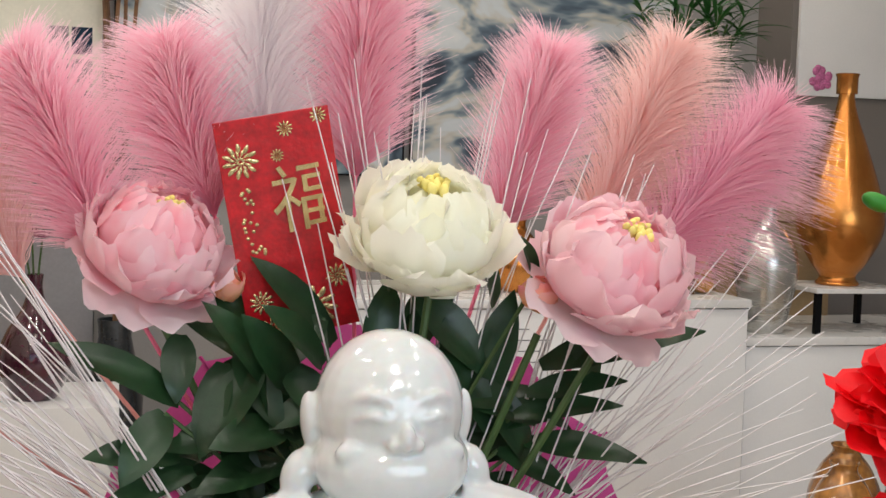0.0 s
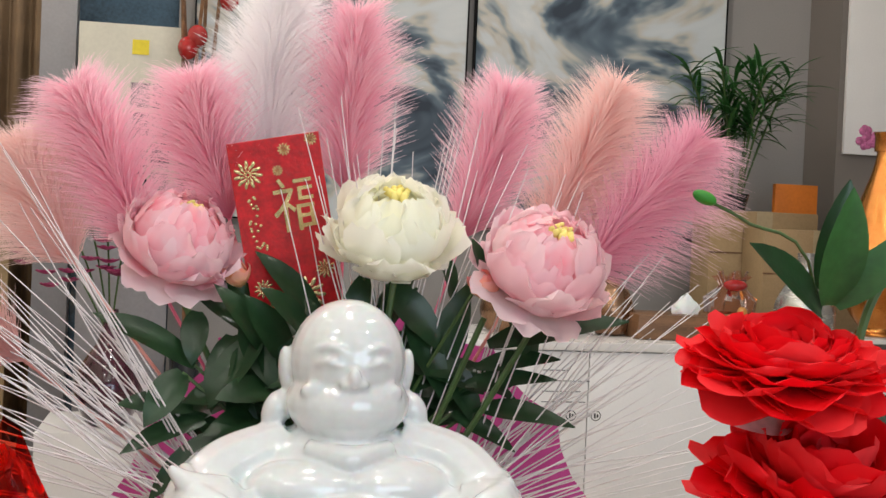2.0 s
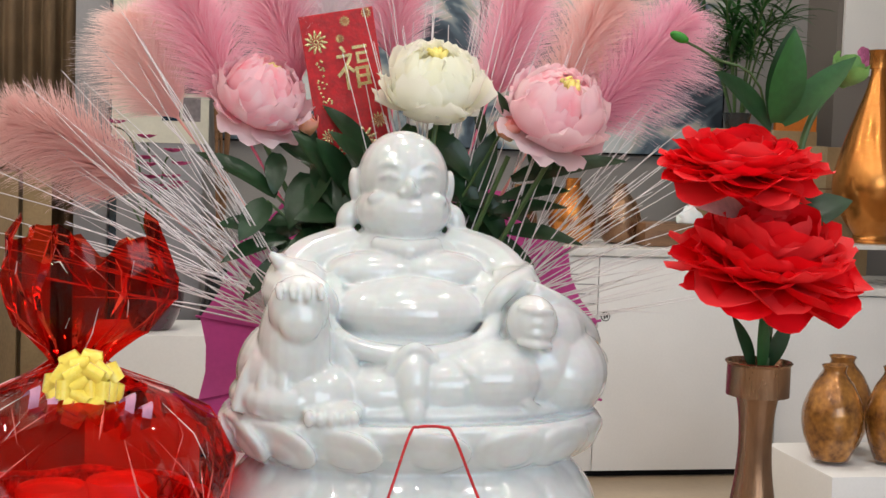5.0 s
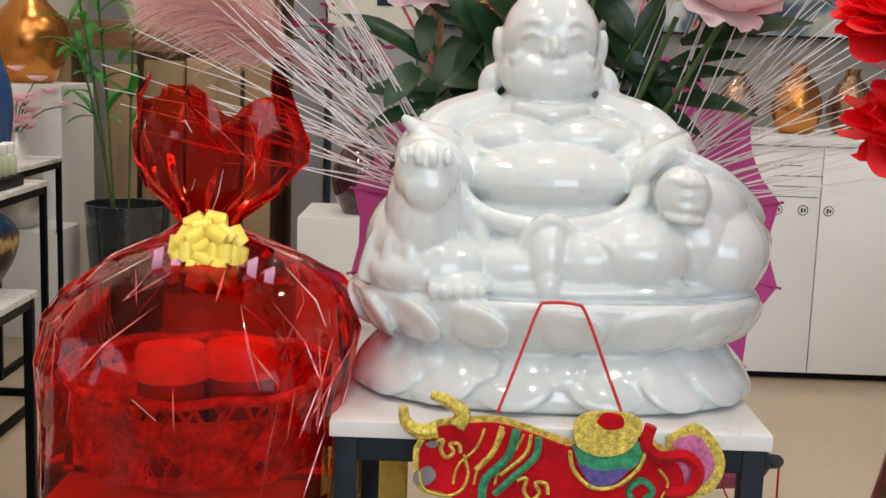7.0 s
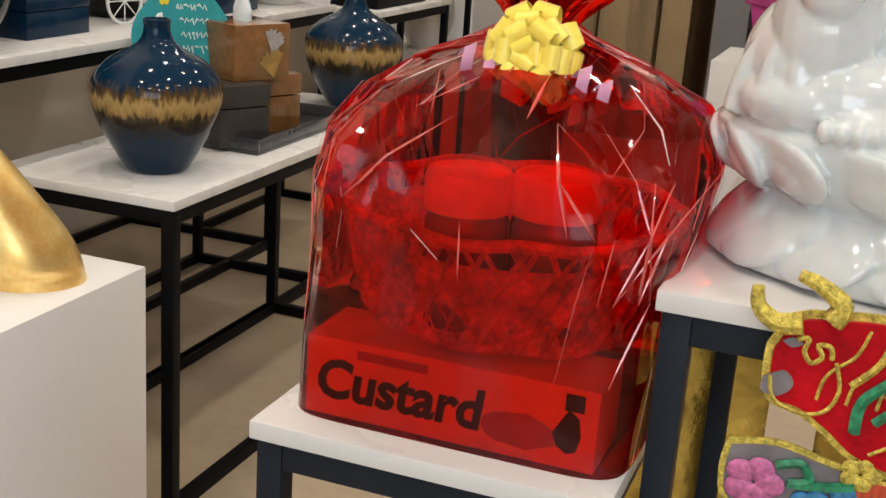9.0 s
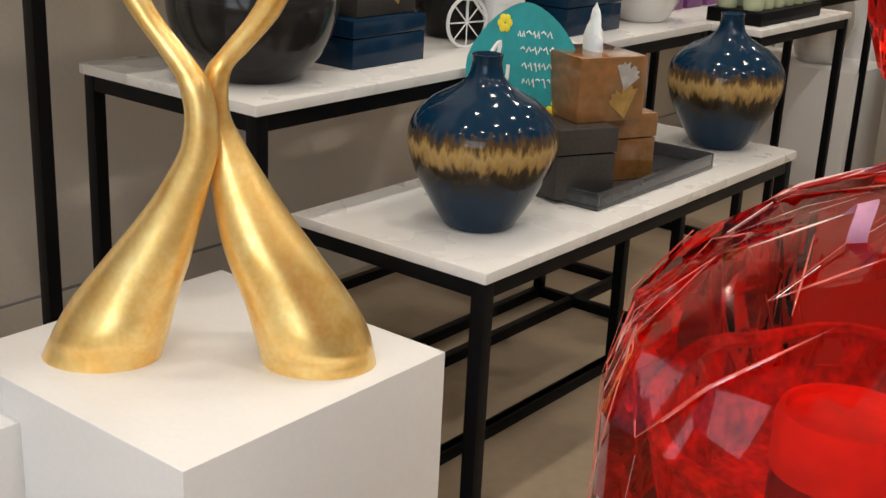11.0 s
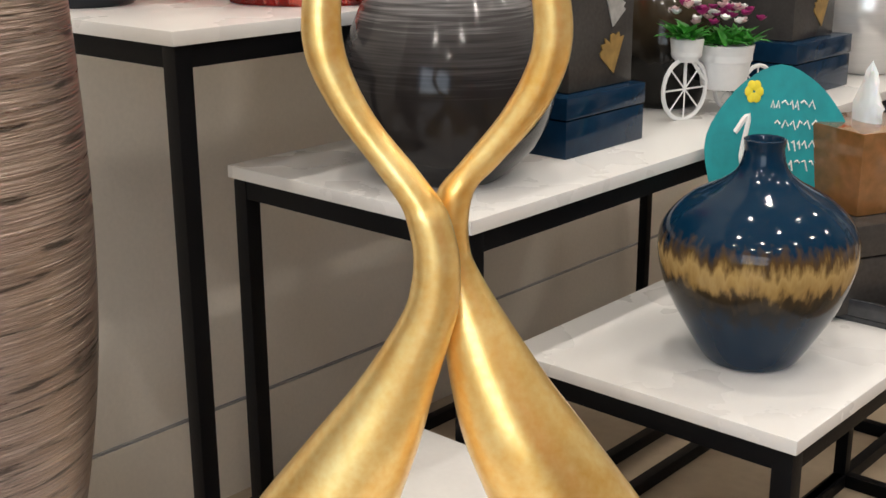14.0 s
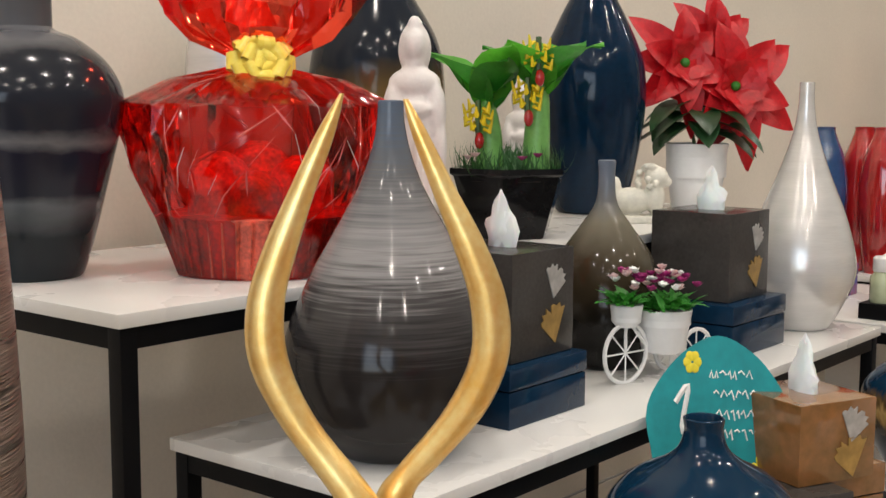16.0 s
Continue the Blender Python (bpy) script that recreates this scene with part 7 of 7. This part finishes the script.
M_POT_DARK = material("dark glazed pot", (0.03, 0.035, 0.04), 0.18, vary=0.3, scale=6, coat=0.6)
leafy_plant("bushy green bamboo plant in a small dark pot on the boxes", pose(1.925, 3.94, 1.126), 12, 0.44, 0.20, 0.20, 5, M_LEAF_MID, 0.016, (0.055, 0.06, M_POT_DARK), 20)
leafy_plant("tall bamboo plant in a dark glazed floor pot", pose(-0.945, 3.52, 0), 4, 0.85, 0.22, 0.17, 6, M_LEAF_BRIGHT, 0.028, (0.138, 0.41, M_POT_DARK), 13)

# things on the counters
tagged(obj("wooden_box", bx((1.335, 3.26, 0.716), (1.635, 3.46, 0.79), 0.003), M_WOOD), "low brown wooden box on the white counter", "box")
tagged(obj("crumpled_paper", tissue(bmesh.new(), (1.515, 3.34, 0.788), 0.06, 0.032), M_TISSUE, angle=80), "crumpled white paper on a wooden box", "paper")
t = soft(obj("amber_figurine", ellipsoid(ellipsoid(ellipsoid(bmesh.new(), (0, 0, 0.025), (0.035, 0.03, 0.025)), (0, 0, 0.06), (0.025, 0.024, 0.028)), (0, 0, 0.088), (0.016, 0.015, 0.016)), material("amber resin", (0.55, 0.26, 0.06), 0.3, vary=0.2, scale=50, bump=0.4)), 0.003)
t.matrix_world = pose(1.680, 3.30, 0.716)
tagged(t, "small amber resin figurine on the counter", "figurine")
M_COPPER = material("brushed copper", (0.62, 0.27, 0.07), 0.24, metal=0.9, vary=0.15, scale=8, fine=120, second=(0.46, 0.16, 0.03), bump=0.1)
M_STEEL = material("brushed silver", (0.58, 0.57, 0.54), 0.26, metal=0.8, vary=0.12, scale=6, fine=90, stretch=(1, 1, 10))
for k, (x, y, sc, rx) in enumerate(((1.115, 3.34, 0.8, 0), (1.295, 3.40, 0.75, 0), (0.955, 3.42, 0.7, 0))):
    vase([(0.05 * sc, 0), (0.075 * sc, 0.02 * sc), (0.095 * sc, 0.10 * sc), (0.07 * sc, 0.18 * sc), (0.03 * sc, 0.23 * sc), (0.034 * sc, 0.26 * sc)], pose(x, y, 0.716), M_BRONZE if k else M_COPPER, ("small copper vase on the counter", "small round bronze vase on the counter", "small bronze jar on the counter")[k], seg=36, group="small bronze vases")
ped = thing("display_riser", "white-topped riser with a black frame under the copper vase", "display riser", pose(2.175, 3.36, 0.601))
part("top", bx((-0.16, -0.13, 0.122), (0.16, 0.13, 0.136), 0.001), M_SLAB, ped)
for sx in (-1, 1):
    for sy in (-1, 1):
        part("leg", bx((sx * 0.145 - 0.009, sy * 0.115 - 0.009, 0), (sx * 0.145 + 0.009, sy * 0.115 + 0.009, 0.122)), M_FRAME_DARK, ped, smooth=False)
vase([(0.060, 0), (0.066, 0.006), (0.055, 0.028), (0.085, 0.07), (0.125, 0.15), (0.130, 0.22), (0.105, 0.32), (0.068, 0.43), (0.036, 0.52), (0.024, 0.58), (0.028, 0.62), (0.036, 0.645)], pose(2.165, 3.36, 0.737), M_COPPER, "tall copper bottle vase on a riser")
vase([(0.05, 0), (0.058, 0.006), (0.072, 0.06), (0.092, 0.16), (0.090, 0.23), (0.062, 0.29), (0.032, 0.325), (0.027, 0.36), (0.029, 0.39)], pose(1.885, 3.30, 0.601), M_STEEL, "brushed silver bottle vase on the low counter")
M_WICKER = material("wicker", (0.36, 0.20, 0.08), 0.7, vary=0.4, scale=90, fine=300, bump=0.8, bump_scale=120)
bk = thing("small_hamper", "small wicker hamper with red and clear wrapping", "gift hamper", pose(1.695, 3.42, 0.716))
part("basket", lathe(hollow([(0.06, 0), (0.065, 0.005), (0.085, 0.075)], 0.005, 0.04), 30), M_WICKER, bk)
part("wrapping", film_bag([(0.075, 0.07, 0.05, 0.03, 0, 0), (0.08, 0.075, 0.12, 0.1, 0, 0), (0.03, 0.03, 0.165, 0.2, 0, 0), (0.05, 0.04, 0.20, 0.3, 0, 0)], 36, 4, 0.02), film_material("clear film", (0.95, 0.75, 0.72)), bk)
part("ribbon", ellipsoid(bmesh.new(), (0, -0.03, 0.165), (0.04, 0.03, 0.02)), M_RED_LAC, bk)
t = thing("canvas_print", "small framed white picture with pink blossom", "picture", pose(2.395, 4.048, 1.36))
part("frame", bx((0, -0.02, 0), (0.5, -0.002, 0.7), 0.002), M_WHITE, t)
bm = bmesh.new()
rng = random.Random(33)
for k in range(14):
    ellipsoid(bm, (0.03 + rng.random() * 0.10, -0.022, 0.03 + rng.random() * 0.07), (0.016, 0.004, 0.016), u=8, v=6)
part("painted_blossom", bm, M_PINKG, t)

# white plinth, purple vase with orchids
plinth(-0.372, 0.028, 3.29, 3.66, 0.416, "low white plinth under the purple vase")
M_PURPLE = material("aubergine glaze", (0.07, 0.012, 0.03), 0.14, vary=0.3, scale=9, coat=0.8)
orchid = thing("orchid_vase", "aubergine glazed vase with pink orchids on a white plinth", "flower vase", pose(-0.190, 3.43, 0.417))
part("vase", lathe(hollow([tuple(p) for p in spline([(0.05, 0), (0.06, 0.006), (0.086, 0.06), (0.094, 0.115), (0.072, 0.18), (0.036, 0.235), (0.020, 0.29), (0.022, 0.33)], 40)], 0.003, 0.05), 40), M_PURPLE, orchid)
M_ORCHID = leaf_material("orchid pink", (0.46, 0.06, 0.20), trans=0.25)
rng = random.Random(15)
for k in range(5):
    tip = Vector((-0.30 + 0.09 * k, -0.05, 0.62 - 0.05 * abs(k - 2)))
    part("stem", tube(spline([(0, 0, 0.25), tip * 0.5 + Vector((0, 0, 0.25)), tip], 14), 0.003, 6), M_STEM, orchid)
    for j in range(6):
        c = tip * (1 - 0.08 * j) + Vector((0, 0, 0.018 * j)) + Vector((rng.uniform(-0.03, 0.03), rng.uniform(-0.03, 0.03), rng.uniform(-0.03, 0.03)))
        bm = bmesh.new()
        for q in range(5):
            petal(bm, c, q * 1.257, 0.2, 0.03, 0.5, rng)
        part("orchid_flower", bm, M_ORCHID, orchid)

# lower plinth with leaf-pattern vases, by the bronze vase
plinth(1.272, 1.620, 1.90, 2.22, 0.325, "low white plinth with gold-brown vases")
M_LEAFGOLD = material("gold-brown lacquer with dark leaves", (0.45, 0.20, 0.04), 0.22, metal=0.4, vary=0.3, scale=22, second=(0.10, 0.035, 0.01), coat=0.6)
for x, y, s in ((1.33, 2.02, 1.0), (1.46, 2.00, 0.85), (1.42, 2.15, 1.1)):
    vase([(0.035 * s, 0), (0.042 * s, 0.005), (0.062 * s, 0.06), (0.064 * s, 0.11), (0.045 * s, 0.16), (0.025 * s, 0.19), (0.028 * s, 0.205)], pose(x, y, 0.336), M_LEAFGOLD, "gold-brown lacquer vase with dark leaves", seg=40, group="gold-brown vases")

# far left: plinths, stacked boards, wooden bench, curtain, window, poster
plinth(-1.470, -1.180, 3.60, 3.95, 0.775, "tall white plinth by the wall")
plinth(-1.525, -1.125, 3.34, 3.60, 0.33, "low white plinth by the wall")
vase([(0.07, 0), (0.09, 0.02), (0.13, 0.12), (0.12, 0.20), (0.06, 0.27), (0.05, 0.30)], pose(-1.340, 3.77, 0.776), M_COPPER, "round gold-amber vase on a tall plinth")
pv = thing("flower_vase", "pearl bottle vase with pink blossom", "flower vase", pose(-1.285, 3.47, 0.331))
part("vase", lathe(hollow([tuple(p) for p in spline([(0.05, 0), (0.06, 0.01), (0.085, 0.10), (0.075, 0.18), (0.04, 0.25), (0.025, 0.30)], 30)], 0.003, 0.03), 36), M_PEARL, pv)
rng = random.Random(18)
for k in range(26):
    c = Vector((rng.gauss(0, 0.05), rng.gauss(0, 0.05), 0.38 + rng.gauss(0, 0.05)))
    bm = bmesh.new()
    for q in range(6):
        petal(bm, c, q * 1.05, 0.3, 0.03, 0.7, rng)
    part("blossom", bm, P_PEONY, pv)
    if k % 4 == 0:
        part("twig", tube(spline([(0, 0, 0.28), c * 0.5 + Vector((0, 0, 0.17)), c], 6), 0.002, 5), M_STEM, pv)
for k, (x, w, h, y) in enumerate(((-0.985, 0.15, 0.86, 4.12), (-0.845, 0.12, 0.87, 4.15), (-0.745, 0.09, 0.88, 4.13), (-0.640, 0.10, 1.10, 4.18), (-1.125, 0.11, 0.84, 4.10))):
    t = obj("board", bx((-w / 2, -0.012, 0), (w / 2, 0.012, h), 0.002), M_PLY if k % 2 == 0 else M_CARD)
    t.matrix_world = pose(x, y, 0, -3, 0, 4 * k - 8)
    tagged(t, "pale wooden board leaning upright", "board", "stacked boards")
bench = thing("wooden_bench", "heavy brown wooden bench with a thick top", "bench", pose(-1.020, 4.35, 0))
part("top", bx((-0.42, -0.13, 0.89), (0.34, 0.13, 1.00), 0.006), M_WOOD, bench)
for x in (-0.36, 0.28):
    part("leg", bx((x - 0.03, -0.10, 0), (x + 0.03, 0.10, 0.89), 0.004), M_PLY, bench)
M_CURTAIN = material("tan curtain", (0.20, 0.13, 0.07), 0.85, vary=0.15, scale=10, fine=200, bump=0.3)
bm = bmesh.new()
top = [bm.verts.new((-1.355 + 1.28 * i / 160, 5.20 + 0.030 * math.sin(i * 0.62) + 0.012 * math.sin(i * 0.21), 2.6)) for i in range(161)]
bot = [bm.verts.new((-1.355 + 1.28 * i / 160, 5.20 + 0.036 * math.sin(i * 0.62 + 0.2) + 0.015 * math.sin(i * 0.23), 0.01)) for i in range(161)]
for i in range(160):
    bm.faces.new((top[i], top[i + 1], bot[i + 1], bot[i]))
ct = obj("curtain", bm, M_CURTAIN)
ct.modifiers.new("thickness", "SOLIDIFY").thickness = 0.003
tagged(ct, "long tan curtain in vertical folds", "curtain")
M_GREYFRAME = material("grey metal frame", (0.30, 0.29, 0.30), 0.4, metal=0.3, vary=0.08)
setting("window_post", (-0.525, 4.30, 0), (-0.405, 4.42, H), M_GREYFRAME, "grey metal window post", "post")
tagged(obj("trim", bx((-0.405, 4.33, 2.35), (-0.057, 4.40, 2.45)), M_GREYFRAME, smooth=False), "grey metal window transom", "trim", kind="structure")
M_GLASSBLUE = material("dark blue glass", (0.05, 0.09, 0.13), 0.06, vary=0.5, scale=3, coat=0.6, second=(0.02, 0.03, 0.04))
tagged(obj("window_1", bx((-0.403, 4.36, 0.0), (-0.057, 4.372, 2.348)), M_GLASSBLUE, smooth=False), "dark reflecting window glass", "window", kind="structure")
poster = thing("poster", "cream poster with dark photographs and a yellow emblem on glass", "poster", pose(-0.375, 4.10, 0.0))
part("stand", bx((0.02, 0.003, 0), (0.32, 0.02, 1.0)), M_GREYFRAME, poster)
part("sheet", bx((0, -0.003, 1.0), (0.34, 0.003, 1.66)), material("cream paper", (0.66, 0.64, 0.54), 0.6, vary=0.06, scale=6), poster, smooth=False)
for i in range(2):
    for j in range(4):
        part("photo", bx((0.175 + 0.072 * i, -0.005, 1.08 + 0.10 * j), (0.238 + 0.072 * i, -0.0035, 1.165 + 0.10 * j)), M_GREYG if (i + j) % 2 else M_NAVY_PLAIN, poster, smooth=False)
part("emblem", bx((0.175, -0.005, 1.56), (0.23, -0.0035, 1.61), 0.0005), M_YELLOW, poster, smooth=False)
dry = thing("dry_branches", "dark dry branches with red ornaments in a floor vase", "branches", pose(0.015, 4.02, 0))
part("vase", lathe(hollow([(0.06, 0), (0.08, 0.02), (0.09, 0.3), (0.05, 0.5), (0.055, 0.55)]), 28), M_POT_DARK, dry)
for k in range(5):
    part("branch", tube(spline([(0, 0, 0.5), (0.03 * math.cos(k), 0.03 * math.sin(k), 1.2), (0.10 * math.cos(k * 1.3), 0.06 * math.sin(k), 2.2)], 12), 0.007, 6), M_WOOD, dry)
for k, (x, z) in enumerate(((0.0, 1.62), (-0.03, 1.58), (0.10, 1.75), (0.02, 1.85))):
    part("ornament", ellipsoid(bmesh.new(), (x, -0.03, z), (0.035, 0.03, 0.04), u=14, v=10), M_RED_LAC, dry)

# lanterns and gold paper under the statue's table
M_FRINGE = material("pink fringe", (0.50, 0.10, 0.20), 0.6, vary=0.3, scale=60, stretch=(1, 1, 14), bump=0.5)
M_GOLDFOIL = material("gold foil paper", (0.62, 0.42, 0.08), 0.25, metal=0.8, vary=0.25, scale=30, bump=0.8, bump_scale=45)
for x, y, z, dx in ((0.385, 0.80, 0.445, 0.0), (0.370, 0.86, 0.510, 0.0)):
    t = thing("lantern", "pink fringed paper lantern with dark finial on red cord", "lantern", pose(x, y, z), "pink lanterns")
    b = part("shade", lathe([(0.024, -0.03), (0.028, -0.028), (0.030, 0), (0.028, 0.028), (0.024, 0.03)], 28), M_FRINGE, t)
    b.matrix_local = pose(0, 0, 0, 0, 90, 0)
    f = part("finial", lathe([(0.026, 0.030), (0.027, 0.036), (0.018, 0.048), (0.008, 0.056), (0.007, 0.066), (0.003, 0.070)], 20), M_BLACKBLUE, t, "dark turned finial")
    f.matrix_local = pose(0, 0, 0, 0, 90, 0)
    part("cord", tube([(0.066, 0, 0), (0.066, -0.002, -0.10)], 0.0012, 5), M_CORD, t)
    part("hanger", tube(spline([(0, 0, 0.028), (-0.02, 0, 0.06 if z < 0.55 else 0.03), (-0.045, 0, Z_B - z - 0.014)], 8), 0.001, 5), M_CORD, t)
bag = obj("gold_bag", bx((-0.06, -0.045, 0), (0.06, 0.045, 0.50), 0.004), M_GOLDFOIL)
bag.matrix_world = pose(-0.015, 0.98, 0, 0, 0, 12)
tagged(bag, "tall gold foil paper bag standing under the table", "paper bag")
bag = obj("gold_bag", bx((-0.05, -0.04, 0), (0.05, 0.04, 0.46), 0.004), M_GOLDFOIL)
bag.matrix_world = pose(0.15, 1.00, 0, 0, 0, -8)
tagged(bag, "gold foil paper bag farther under the table", "paper bag")
